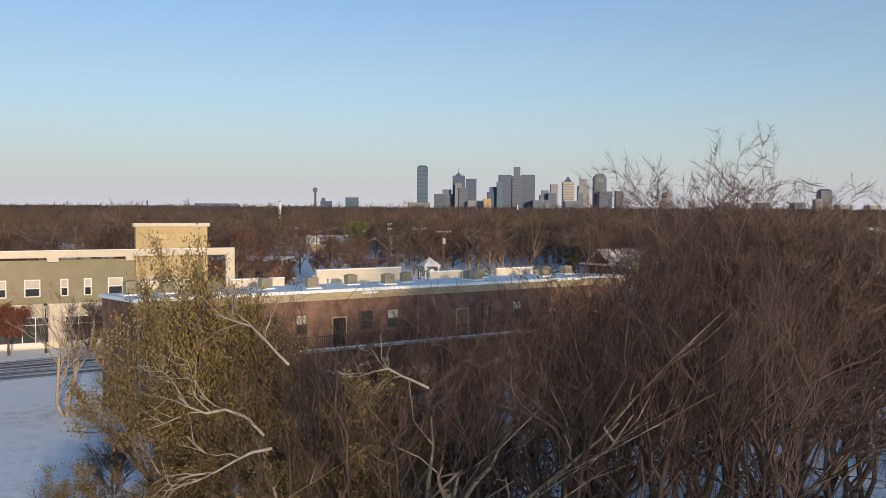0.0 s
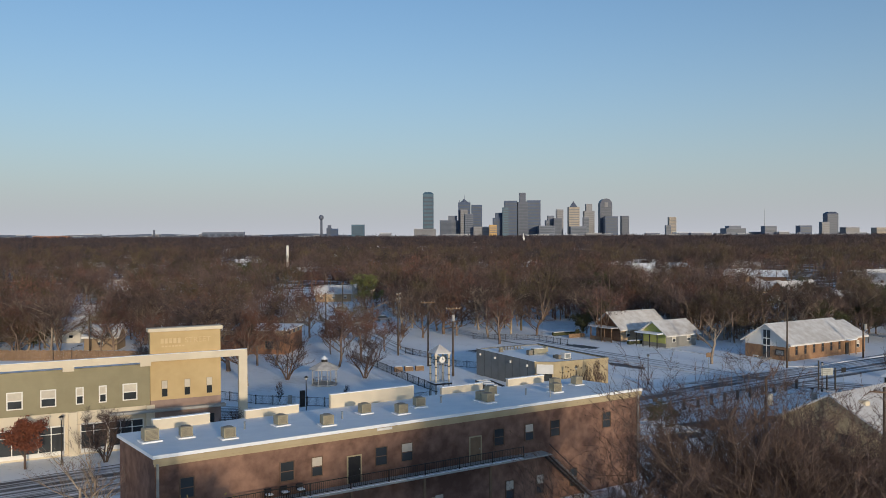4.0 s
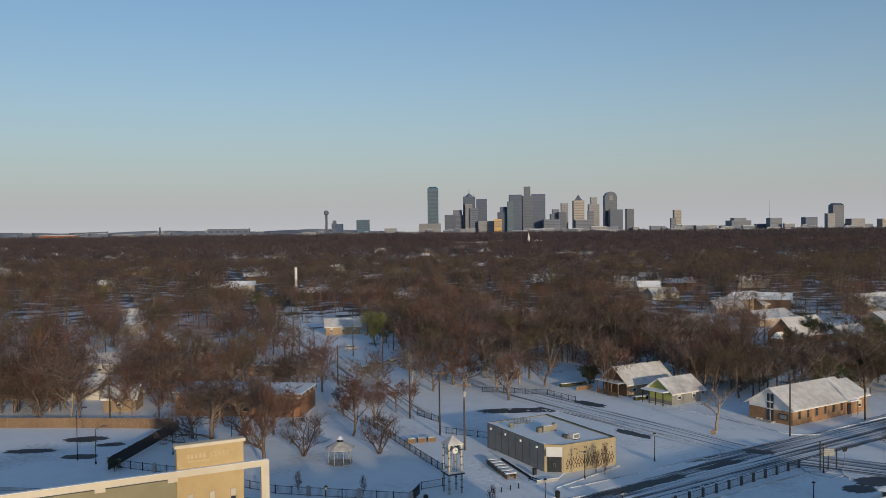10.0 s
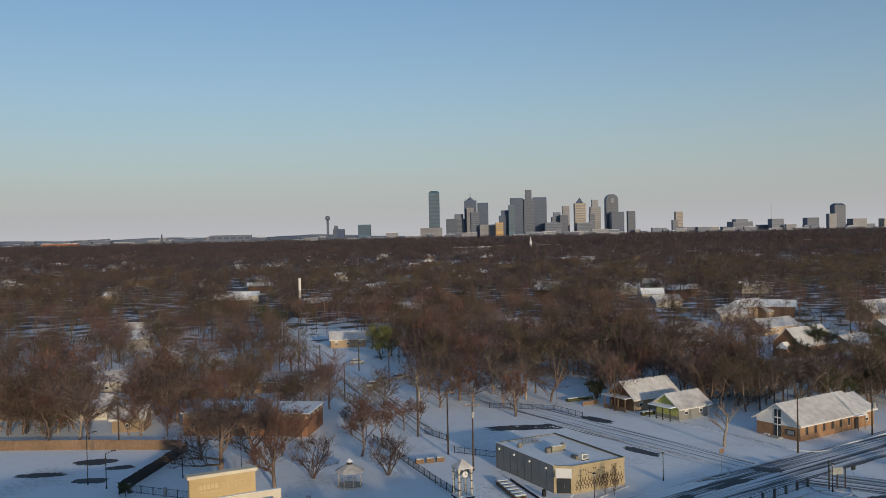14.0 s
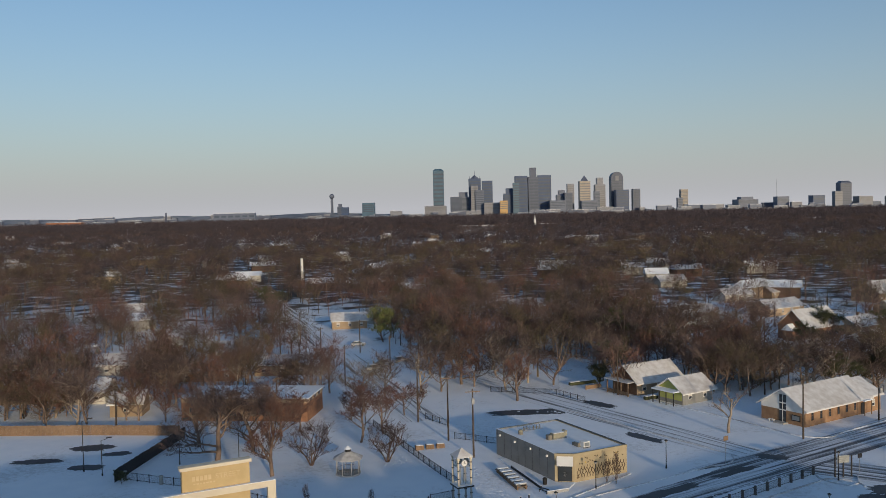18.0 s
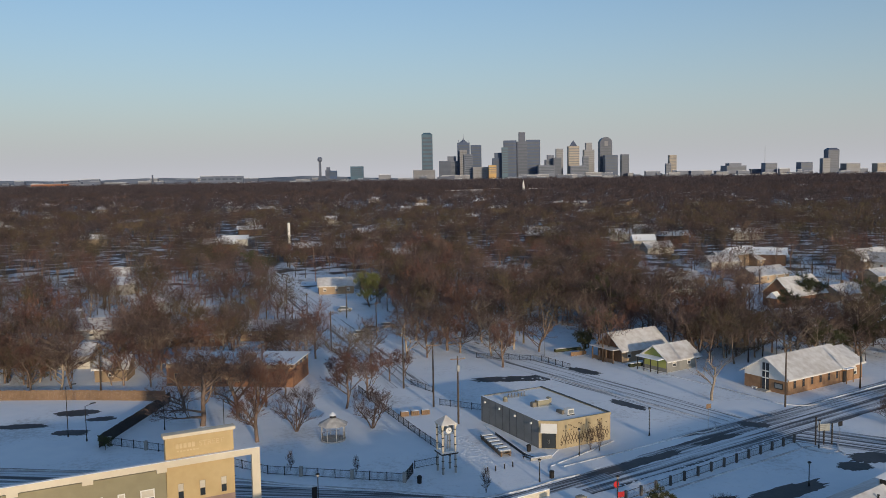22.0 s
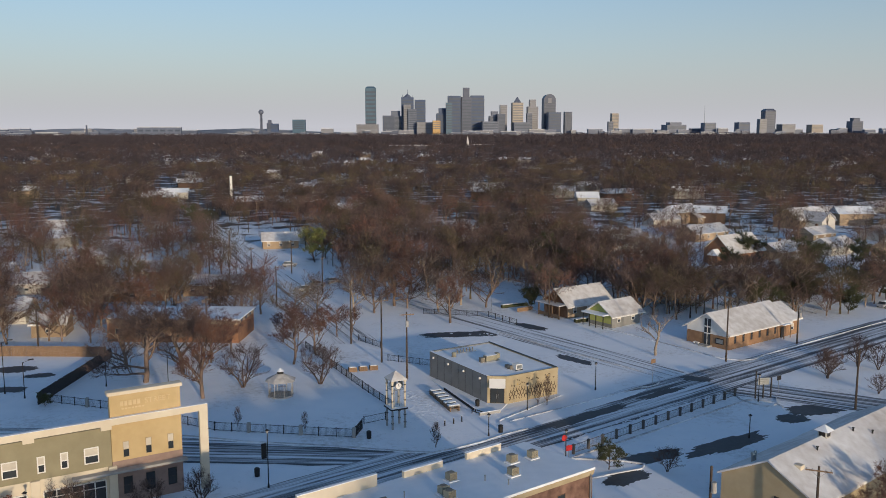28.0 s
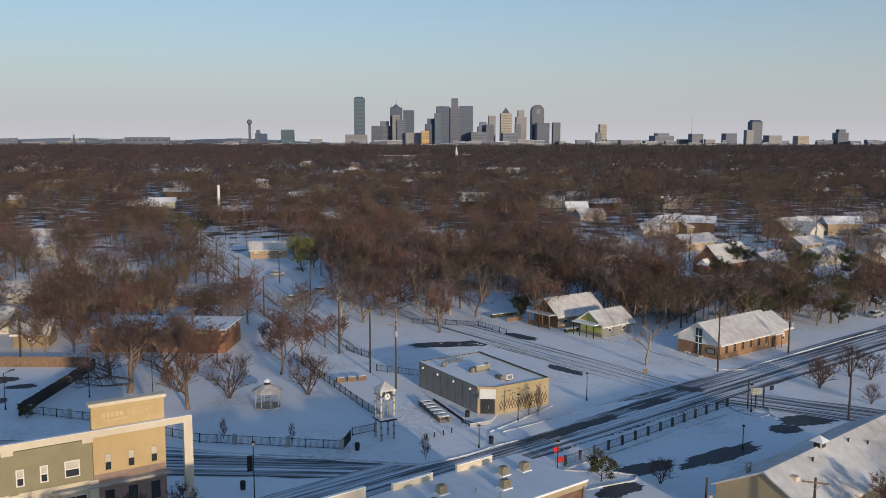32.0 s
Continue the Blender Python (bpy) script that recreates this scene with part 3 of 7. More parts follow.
def ac_unit():
    t = thing("rooftop_condenser", pose(0, 0, 0), "beige metal air conditioner unit on a snowy flat roof", "air conditioner", "rooftop condensers")
    part("pad", bevelled(boxes((-0.85, -0.75, 0, 0.85, 0.75, 0.16)), 0.03), M_ROOFSNOW, t, "snow covered wooden pad")
    c = part("cabinet", bevelled(boxes((-0.58, -0.55, 0.2, 0.58, 0.55, 1.15)), 0.04), M_ACBODY, t)
    for sy in (-1, 1):
        bm = bmesh.new()
        for i in range(8):
            box(bm, -0.5, sy * 0.57 - 0.015, 0.3 + i * 0.1, 0.5, sy * 0.57 + 0.015, 0.35 + i * 0.1)
        part("louvre", bm, M_LOUVRE, c)
    bm = bmesh.new()
    cyl(bm, 0, 0, 1.15, 1.22, 0.46, 0.44, 16)
    part("fan_guard", bm, M_LOUVRE, c)
    for cx in (-0.57, 0.57):
        part("corner_post", boxes((cx - 0.03, -0.57, 0.16, cx + 0.03, -0.51, 1.18)), M_ACBODY, c)
    bm = bmesh.new()
    tube_between(bm, (0.58, 0.2, 0.4), (0.95, 0.25, 0.1), 0.03, 0.03)
    part("pipe", bm, M_STEEL, t)
    return t


ac = ac_unit()
for i, (x, y, r) in enumerate(((0.9, 6.3, 3), (3.2, 6.1, -4), (5.3, 2.9, 0), (9.9, 5.9, 5), (12.4, 2.8, -3), (16.8, 6.4, 2), (18.8, 3.6, 0), (21.5, 6.1, -5), (26.7, 3.4, 4), (29.3, 7.7, 0), (36.3, 7.6, 3), (34.2, 4.2, -2), (38.5, 7.1, 0), (26.9, 4.9, 2))):
    m = on_roof(x, y, 9.26 - 0.53 * y / 12.5, r) @ Matrix.Scale(0.84, 4)
    if i == 0:
        ac.matrix_world = m
    else:
        copy_thing(ac, m)
for x, y in ((14.5, 5.2), (7.4, 6.4), (24.0, 7.0), (31.5, 5.0), (32.4, 2.2)):
    t = thing("roof_vent", on_roof(x, y, 9.24 - 0.53 * y / 12.5), "thin galvanised vent pipe on a snowy roof", "vent", "roof vents")
    bm = bmesh.new()
    cyl(bm, 0, 0, 0, 0.55, 0.06)
    part("pipe", bm, M_STEEL, t)
    bm = bmesh.new()
    cyl(bm, 0, 0, 0.55, 0.62, 0.11, 0.02)
    part("cap", bm, M_STEEL, t)
for x in (7.0, 8.1, 9.2):
    t = thing("garden_chair", on_roof(x, -0.9, 4.8), "small garden chair under a cushion of snow", "chair", "balcony chairs")
    part("seat", bevelled(boxes((-.25, -.25, .38, .25, .25, .44)), 0.02), M_DARK, t)
    part("backrest", bevelled(boxes((-.25, .2, .44, .25, .25, .85)), 0.02), M_DARK, t)
    part("snow", bevelled(boxes((-.26, -.26, .44, .26, .2, .55)), 0.05), M_ROOFSNOW, t)
    for sx in (-.22, .18):
        for sy in (-.22, .18):
            part("leg", boxes((sx, sy, 0, sx + .04, sy + .04, .38)), M_DARK, t)

# ---- olive and ochre building ----
yb = thing("mixed_use_building", pose(-22.5, 98.0, 0, 0, 0, 27.5) @ Matrix.Diagonal((1, 1, 0.92, 1)), "olive and ochre stucco building with a cream frame", "building")
part("wall", boxes((-60, 0.6, 4.95, -10.45, 4.2, 9.3), (-60, 0.601, 9.3, -10.45, 0.9, 9.78)), M_OLIVE, yb, "olive green upper wall")
part("roof", boxes((-60, 0.9, 9.3, -10.5, 4.2, 9.42)), M_ROOFSNOW, yb, "flat roof under snow")
part("ground_floor", boxes((-60, 0.62, 0, -10.45, 4.2, 4.93)), M_CREAM, yb, "cream stucco ground floor")
part("frame", boxes((-60, 0.0, 10.08, -0.0, 0.55, 10.85), (-0.95, 0.0, 0, 0, 0.55, 10.08)), M_CREAM, yb, "cream stucco beam and column")
for x in (-40, -33, -26.3, -19.1, -11.5):
    part("bracket", boxes((x, 0.02, 9.6, x + 1.1, 0.53, 10.08)), M_CREAM, yb)
part("beam_snow", boxes((-60, 0.03, 10.85, 0, 0.52, 10.9)), M_ROOFSNOW, yb)
tw = part("tower", boxes((-10.4, 0.62, 5.4, -2.85, 1.5, 13.5)), M_YELLOW, yb, "ochre stucco tower wall")
part("coping", bevelled(boxes((-10.65, 0.45, 13.45, -2.6, 1.65, 13.88)), 0.04), M_CREAM, tw)
part("tower_base", boxes((-10.4, 0.64, 0, -2.85, 4.2, 4.75)), M_MAUVEBRICK, yb, "mauve brown brick ground floor")
part("tower_band", boxes((-10.4, 0.6, 4.75, -2.85, 4.21, 5.4)), M_MAUVEBRICK, yb)
part("canopy", bevelled(boxes((-14.6, -0.35, 4.2, -2.5, 0.6, 4.5)), 0.03), M_CONC, yb, "white flat canopy")
part("tower_roof", boxes((-10.4, 1.55, 8.2, -2.85, 4.2, 8.5)), M_ROOFSNOW, yb)
part("tower_back", boxes((-10.4, 1.55, 5.4, -2.85, 4.2, 8.2)), M_YELLOW, yb)
for x, w in ((-24.3, 1.5), (-21.2, 1.5), (-17.85, 0.78), (-15.6, 0.78), (-13.25, 1.5), (-28.0, 0.78), (-30.2, 0.78), (-33.5, 1.5), (-37, 1.5), (-40.4, 0.78), (-42.6, 0.78), (-46, 1.5)):
    window(yb, x, 5.72, w, 1.95, 0.59, M_WHITE, t=0.12)
for x in (-9.25, -6.85, -4.45):
    window(yb, x, 5.75, 0.66, 1.95, 0.61, M_TAN, t=0.05)
    window(yb, x - 0.1, 1.2, 0.95, 2.1, 0.63, M_DARK, blind=0.0)
for x in (-50, -41, -32.4, -27.4, -18.6, -10.9):
    part("pilaster", bevelled(boxes((x, 0.25, 0, x + 0.9, 0.62, 4.95)), 0.03), M_CREAM, yb)
for x0, x1 in ((-49, -41.2), (-40, -32.6), (-31.4, -27.6), (-26.3, -19.0), (-17.4, -14.9), (-14.6, -11.2)):
    n = max(2, round((x1 - x0) / 1.2))
    sf = part("shopfront", boxes((x0, 0.45, 0.25, x1, 0.61, 0.7)), M_WHITE, yb, "white framed shop window")
    part("header", boxes((x0, 0.45, 3.4, x1, 0.61, 3.55)), M_WHITE, sf)
    part("transom", boxes((x0, 0.47, 2.6, x1, 0.6, 2.68)), M_WHITE, sf)
    for i in range(n + 1):
        xm = x0 + (x1 - x0) * i / n
        part("mullion", boxes((xm - 0.05, 0.45, 0.7, xm + 0.05, 0.61, 3.4)), M_WHITE, sf)
    for i in range(n):
        part("pane", boxes((x0 + (x1 - x0) * i / n + 0.05, 0.55, 0.7, x0 + (x1 - x0) * (i + 1) / n - 0.05, 0.6, 3.4)), M_GLASS, sf)
# sign: first word not legible
x = -9.3
for w in (0.32, 0.3, 0.34, 0.34, 0.32):
    part("sign_bar", boxes((x, 0.56, 12.05, x + w, 0.62, 12.62)), M_SIGN, yb)
    x += w + 0.12
tcu = bpy.data.curves.new("sign_text", "FONT")
tcu.body, tcu.size, tcu.extrude = "STREET", 0.86, 0.03
tob = new("sign_text", tcu)
tob.data.materials.append(M_SIGN)
dg = bpy.context.evaluated_depsgraph_get()
tme = bpy.data.meshes.new_from_object(tob.evaluated_get(dg))
bpy.data.objects.remove(tob)
sg = part("sign_text", tme, None, yb, "pale lettering on the tower")
sg.matrix_local = pose(-6.75, 0.58, 12.04, 90, 0, 0)
for i in range(7):
    part("sign_bar", boxes((-9.2 + i * 0.36, 0.57, 11.62, -8.95 + i * 0.36, 0.62, 11.78)), M_SIGN, yb)

# packed snow that narrows the streets at the park corner and the shop
rv = random.Random(31)
edge = [(-30, 114.9), (-20, 111.9), (-10.5, 110.0), (0.4, 107.1), (3.7, 106.5), (7, 108.0), (10, 109.7), (14.5, 112.9), (18.7, 116.1), (21.7, 118.6), (25, 120.7), (28.5, 123.6), (34.4, 127.6), (39, 131.4)]
fine = []
for (xa, ya), (xb, yb) in zip(edge, edge[1:]):
    fine += [(xa + (xb - xa) * k / 5 + rv.uniform(-0.12, 0.12), ya + (yb - ya) * k / 5 + rv.uniform(-0.16, 0.16)) for k in range(5)]
sheet("snow_verge", fine + [(39, 132), (25, 127), (10, 121), (0, 119), (-20, 118), (-30, 117)], 0.045, M_GROUND, "packed snow on a street corner with an uneven edge", "snow")

# ---- corner shop ----
SHOP = pose(13.6, 124.8, 0, 0, 0, 27.5)
cf = thing("corner_shop", SHOP, "flat roofed tan and grey corner shop with snowy roof", "shop")
HC = 4.25
bm = bmesh.new()
prism(bm, ((0.02, 1.7), (0.3, 1.7), (0.3, 18.8), (0.02, 18.8)), 0, HC)
part("side_wall", bm, M_GREY, cf, "dark grey panelled side wall")
for i in range(8):
    part("panel_joint", boxes((0.005, 3.6 + i * 2.1, 0.05, 0.03, 3.64 + i * 2.1, HC - 0.1)), M_DARK, cf)
bm = bmesh.new()
prism(bm, ((2.4, 0), (12.0, 0), (12.0, 18.8), (0.3, 18.8), (0.3, 1.72), (0.0, 1.7)), 0, HC - 0.35)
part("body", bm, M_TAN, cf, "tan stucco body")
bm = bmesh.new()
prism(bm, ((2.3, -0.06), (12.06, -0.06), (12.06, 0.24), (2.45, 0.24)), HC - 0.36, HC + 0.02)
part("front_parapet", bm, M_TAN, cf)
bm = bmesh.new()
prism(bm, ((-0.06, 1.64), (2.3, -0.06), (2.45, 0.24), (0.24, 1.8)), HC - 0.36, HC + 0.02)
part("entrance_parapet", bm, M_TAN, cf)
part("side_coping", boxes((-0.06, 1.8, HC, 0.36, 18.86, HC + 0.06)), M_ROOFSNOW, cf)
part("east_parapet", boxes((11.75, 0.25, HC - 0.36, 12.06, 18.5, HC)), M_TAN, cf)
part("back_parapet", boxes((0.36, 18.5, HC - 0.36, 12.06, 18.86, HC)), M_GREY, cf)
part("edge_flashing", boxes((11.7, 0.3, HC, 12.1, 18.9, HC + 0.05)), M_DARK, cf, "black roof edge flashing")
bm = bmesh.new()
prism(bm, ((2.4, 0.26), (11.74, 0.26), (11.74, 18.48), (0.38, 18.48), (0.38, 1.85)), HC - 0.34, HC - 0.16)
part("roof", bm, M_ROOFSNOW, cf, "flat roof under snow")
CH = pose(0.0, 1.7, 0, 0, 0, math.degrees(math.atan2(-1.7, 2.4)))


def on(parent, name, bm, material, m, label=""):
    ob = part(name, bm, material, parent, label)
    ob.matrix_local = m
    return ob


dr = on(cf, "door", boxes((0.55, -0.06, 0.15, 2.45, 0.02, 2.45)), M_GLASS, CH, "dark glass double door")
part("door_frame", boxes((0.45, -0.09, 0.1, 0.55, 0.02, 2.55), (2.45, -0.09, 0.1, 2.55, 0.02, 2.55), (0.55, -0.09, 2.45, 2.45, 0.02, 2.55), (1.46, -0.09, 0.15, 1.54, 0.0, 2.45)), M_DARK, dr)
part("handle", boxes((1.36, -0.16, 0.9, 1.4, -0.1, 1.5), (1.6, -0.16, 0.9, 1.64, -0.1, 1.5)), M_STEEL, dr)
bm = bmesh.new()
v = [bm.verts.new(p) for p in ((0.3, -0.02, 3.95), (2.7, -0.02, 3.95), (2.7, -1.0, 2.75), (0.3, -1.0, 2.75), (0.3, -0.02, 3.85), (2.7, -0.02, 3.85), (2.7, -0.95, 2.65), (0.3, -0.95, 2.65))]
for f in ((0, 1, 2, 3), (7, 6, 5, 4), (0, 3, 7, 4), (1, 5, 6, 2), (3, 2, 6, 7), (0, 4, 5, 1)):
    bm.faces.new([v[i] for i in f])
on(cf, "awning", bm, M_WHITE, CH, "white sloping awning over the door")
for i in range(4):
    y = 3.6 + i * 4.6
    wl = part("wall_lamp", bevelled(boxes((-0.26, y - 0.14, 3.3, 0.0, y + 0.14, 3.62)), 0.03), M_WHITE, cf)
# mural: a band of dark wavy stems with small brown marks above
rr = random.Random(4)
for i in range(34):
    x = 2.95 + i * 0.258
    bm = bmesh.new()
    hgt, ph, amp = rr.uniform(1.45, 1.95) + (0.15 if i > 22 else 0), math.pi * (i % 2) + rr.uniform(-0.5, 0.5), rr.uniform(0.12, 0.2)
    base = 0.5 + rr.uniform(-0.08, 0.12)
    pts = [(x + amp * math.sin(ph + k * 0.75), base + hgt * k / 12) for k in range(13)]
    for k, (a, b) in enumerate(zip(pts, pts[1:])):
        w, w2 = 0.035 + 0.035 * math.sin(math.pi * k / 12), 0.035 + 0.035 * math.sin(math.pi * (k + 1) / 12)
        bm.faces.new([bm.verts.new(q) for q in ((a[0] - w, -0.012, a[1]), (a[0] + w, -0.012, a[1]), (b[0] + w2, -0.012, b[1]), (b[0] - w2, -0.012, b[1]))])
    part("mural_stroke", bm, M_MURAL, cf)
for x, z, gold in ((3.3, 2.7, 0), (3.75, 2.62, 0), (4.35, 2.75, 1), (4.75, 2.72, 0), (5.2, 2.95, 0), (5.6, 2.85, 0), (4.3, 3.45, 0), (4.65, 3.35, 0), (6.1, 3.5, 0), (6.45, 3.42, 0), (7.0, 3.1, 0), (7.9, 3.3, 0), (8.2, 3.15, 0), (9.6, 3.45, 0), (10.0, 3.35, 1), (10.3, 3.5, 0), (9.9, 3.05, 0), (11.2, 2.9, 0), (2.9, 0.95, 0), (2.85, 0.65, 0)):
    mk = part("mural_mark", bevelled(boxes((-0.16, -0.016, -0.05, 0.16, -0.004, 0.05), (-0.05, -0.016, -0.16, 0.06, -0.004, 0.02)), 0.004), M_SIGNGOLD if gold else M_MURAL, cf)
    mk.matrix_local = pose(x, 0, z, 0, rr.uniform(-50, 50), 0)


def roof_unit(x, y, name, label):
    return thing(name, SHOP @ pose(x, y, HC - 0.16), label, "ventilation unit", "shop roof units")


t = roof_unit(5.7, 9.1, "rooftop_unit", "tan sheet metal air handler on a shop roof")
part("curb", boxes((-1.3, -0.6, 0, 1.3, 0.6, 0.16)), M_STEEL, t)
part("cabinet", bevelled(boxes((-1.2, -0.5, 0.16, 0.95, 0.5, 0.9)), 0.04), M_ACBODY, t)
part("intake_hood", bevelled(boxes((0.95, -0.45, 0.3, 1.45, 0.45, 1.15)), 0.05), M_ACBODY, t)
part("snow_cap", bevelled(boxes((-1.1, -0.45, 0.9, 0.9, 0.45, 0.98)), 0.03), M_ROOFSNOW, t)
part("dark_fan_box", bevelled(boxes((-2.1, -0.4, 0.0, -1.35, 0.4, 0.75)), 0.04), M_LOUVRE, t)
t = roof_unit(6.2, 2.9, "rooftop_unit", "white box unit with a dark duct on a shop roof")
part("cabinet", bevelled(boxes((-0.55, -0.7, 0.1, 0.65, 0.45, 0.95)), 0.05), M_WHITE, t)
part("grille", boxes((-0.4, -0.715, 0.25, 0.5, -0.7, 0.8)), M_STEEL, t)
part("duct", bevelled(boxes((-1.0, 0.2, 0.0, -0.56, 1.2, 0.6), (-0.9, 1.2, 0.0, -0.3, 1.9, 0.45)), 0.04), M_LOUVRE, t)
part("skid", boxes((-0.6, -0.72, 0, 0.7, -0.6, 0.1), (-0.6, 0.35, 0, 0.7, 0.47, 0.1)), M_DARK, t)
t = roof_unit(1.9, 14.2, "roof_fan", "small brown exhaust fan on a shop roof")
bm = bmesh.new()
cyl(bm, 0, 0, 0, 0.45, 0.4, 0.34, 12)
part("fan_base", bm, M_LOUVRE, t)
bm = bmesh.new()
cyl(bm, 0, 0, 0.45, 0.75, 0.46, 0.25, 12)
part("cowl", bm, M_ACBODY, t)
t = roof_unit(5.0, 16.0, "pipe_rack", "low rack of dark bent pipes on a snowy roof")
for k in range(6):
    bm = bmesh.new()
    u = -1.6 + k * 0.62
    tube_between(bm, (u, -0.5 + 0.1 * (k % 3), 0), (u, -0.5 + 0.1 * (k % 3), 0.5), 0.07, 0.07)
    tube_between(bm, (u, -0.5 + 0.1 * (k % 3), 0.5), (u + 0.35, 0.25, 0.5), 0.07, 0.07)
    tube_between(bm, (u + 0.35, 0.25, 0.5), (u + 0.35, 0.25, 0), 0.07, 0.07)
    part("pipe", bm, M_LOUVRE, t)
part("rail", boxes((-1.8, -0.65, 0.06, 2.0, -0.6, 0.12), (-1.8, 0.4, 0.06, 2.0, 0.45, 0.12)), M_STEEL, t)
# raised walk along the shop's side with a dark edge wall and two steps
tr = thing("shop_terrace", SHOP, "low snowy walk beside the shop with a dark edge", "terrace")
bm = bmesh.new()
prism(bm, ((-0.01, 16.0), (-1.1, 16.0), (-3.4, 0.2), (-3.9, -2.2), (-0.7, -2.5), (2.36, -0.12), (-0.03, 1.62)), 0, 0.1)
part("slab", bm, M_SNOW, tr)
for k, (xa, ya, xb, yb) in enumerate(((-1.9, 11.0, -3.5, 0.0), (-4.1, -2.4, -0.7, -2.75))):
    d = Vector((xb - xa, yb - ya, 0))
    w = part("edge_wall", bevelled(boxes((0, -0.09, 0, d.length, 0.09, 0.42)), 0.02), M_DARK if k == 0 else M_CONC, tr)
    w.matrix_local = pose(xa, ya, 0, 0, 0, math.degrees(math.atan2(d.y, d.x)))
    c = part("snow", bevelled(boxes((0, -0.12, 0.42, d.length, 0.1, 0.5)), 0.03), M_ROOFSNOW, w)
    c.matrix_local = pose(0, 0, 0)
for k in range(2):
    st = part("step_rail", bevelled(boxes((0, -0.06, 0.3, 1.7, 0.06, 0.42), (0.05, -0.06, 0, 0.15, 0.06, 0.3), (1.5, -0.06, 0, 1.6, 0.06, 0.3)), 0.02), M_DARK, tr)
    st.matrix_local = pose(-3.65 - 0.75 * k, -0.5 - 0.25 * k, 0, 0, 0, -78)
for i in range(6):
    t = thing("picnic_table", pose(5.3 + i * 0.44, 131.2 - i * 1.52, 0, 0, 0, 18), "concrete picnic table with snow on top", "table", "shop terrace tables")
    part("tabletop", bevelled(boxes((-0.9, -0.45, 0.68, 0.9, 0.45, 0.78)), 0.02), M_CONC, t)
    part("snow", bevelled(boxes((-0.86, -0.42, 0.78, 0.86, 0.42, 0.9)), 0.05), M_ROOFSNOW, t)
    for sy in (-0.72, 0.5):
        part("bench_seat", bevelled(boxes((-0.9, sy, 0.4, 0.9, sy + 0.22, 0.47)), 0.02), M_WOOD, t)
    for sx in (-0.75, 0.6):
        part("leg", boxes((sx, -0.62, 0, sx + 0.15, 0.62, 0.68)), M_WOOD, t)
for i in range(3):
    t = thing("planter_box", pose(-8.0 + i * 1.75, 145.0 + i * 0.5, 0, 0, 0, 14), "brown timber planter box with snow", "planter", "park planters")
    part("box", bevelled(boxes((-0.7, -0.45, 0, 0.7, 0.45, 0.75)), 0.03), M_WOOD, t)
    part("snow", bevelled(boxes((-0.62, -0.38, 0.75, 0.62, 0.38, 0.84)), 0.03), M_ROOFSNOW, t)
    for x in (-0.35, 0.0, 0.35):
        part("board_gap", boxes((x - 0.015, -0.46, 0.04, x + 0.015, -0.45, 0.72)), M_DARK, t)
# ---- park: clock tower, gazebo, fences ----
ct = thing("clock_tower", pose(-0.95, 117.0, 0, 0, 0, 24) @ Matrix.Scale(0.94, 4), "white four post park clock tower with a pyramid roof", "clock tower")
for sx in (-1, 1):
    for sy in (-1, 1):
        bm = bmesh.new()
        cyl(bm, sx * 1.0, sy * 1.0, 3.15, 7.3, 0.14, 0.14, 12)
        cyl(bm, sx * 1.0, sy * 1.0, 7.0, 7.3, 0.24, 0.24, 12)
        p = part("post", bm, M_CREAM, ct)
        for z in (4.2, 5.4, 6.5):
            bm = bmesh.new()
            cyl(bm, sx * 1.0, sy * 1.0, z, z + 0.14, 0.18, 0.18, 12)
            part("ring", bm, M_DARK, p)
        bm = bmesh.new()
        cyl(bm, sx * 1.0, sy * 1.0, 0, 2.95, 0.17, 0.14, 10)
        lg = part("leg", bm, M_CONC, ct)
        for z in (0.9, 2.0):
            bm = bmesh.new()
            cyl(bm, sx * 1.0, sy * 1.0, z, z + 0.1, 0.215, 0.215, 10)
            part("ring", bm, M_DARK, lg)
for sx, sy in ((0.4, 0.4), (-0.4, 0.4), (0.4, -0.4), (-0.4, -0.4)):
    bm = bmesh.new()
    cyl(bm, sx, sy, 3.2, 6.0, 0.07, 0.07, 8)
    part("inner_post", bm, M_STEEL, ct)
for k in range(4):
    bm = bmesh.new()
    tube_between(bm, (-1, -1, 5.9), (1, -1, 5.9), 0.06, 0.06)
    pr = part("cross_rail", bm, M_STEEL, ct)
    pr.matrix_local = pose(0, 0, 0, 0, 0, 90 * k)
part("deck", bevelled(boxes((-1.35, -1.35, 2.93, 1.35, 1.35, 3.15)), 0.03), M_DARK, ct, "dark steel deck with snow")
part("deck_snow", boxes((-1.3, -1.3, 3.15, 1.3, 1.3, 3.2)), M_ROOFSNOW, ct)
bm = bmesh.new()
v = [bm.verts.new(p) for p in ((-1.28, -1.28, 7.3), (1.28, -1.28, 7.3), (1.28, 1.28, 7.3), (-1.28, 1.28, 7.3), (-1.28, -1.28, 7.42), (1.28, -1.28, 7.42), (1.28, 1.28, 7.42), (-1.28, 1.28, 7.42), (0, 0, 8.55))]
for f in ((3, 2, 1, 0), (0, 1, 5, 4), (1, 2, 6, 5), (2, 3, 7, 6), (3, 0, 4, 7), (4, 5, 8), (5, 6, 8), (6, 7, 8), (7, 4, 8)):
    bm.faces.new([v[i] for i in f])
part("roof", bm, M_THINSNOW, ct, "snowy pyramid roof")
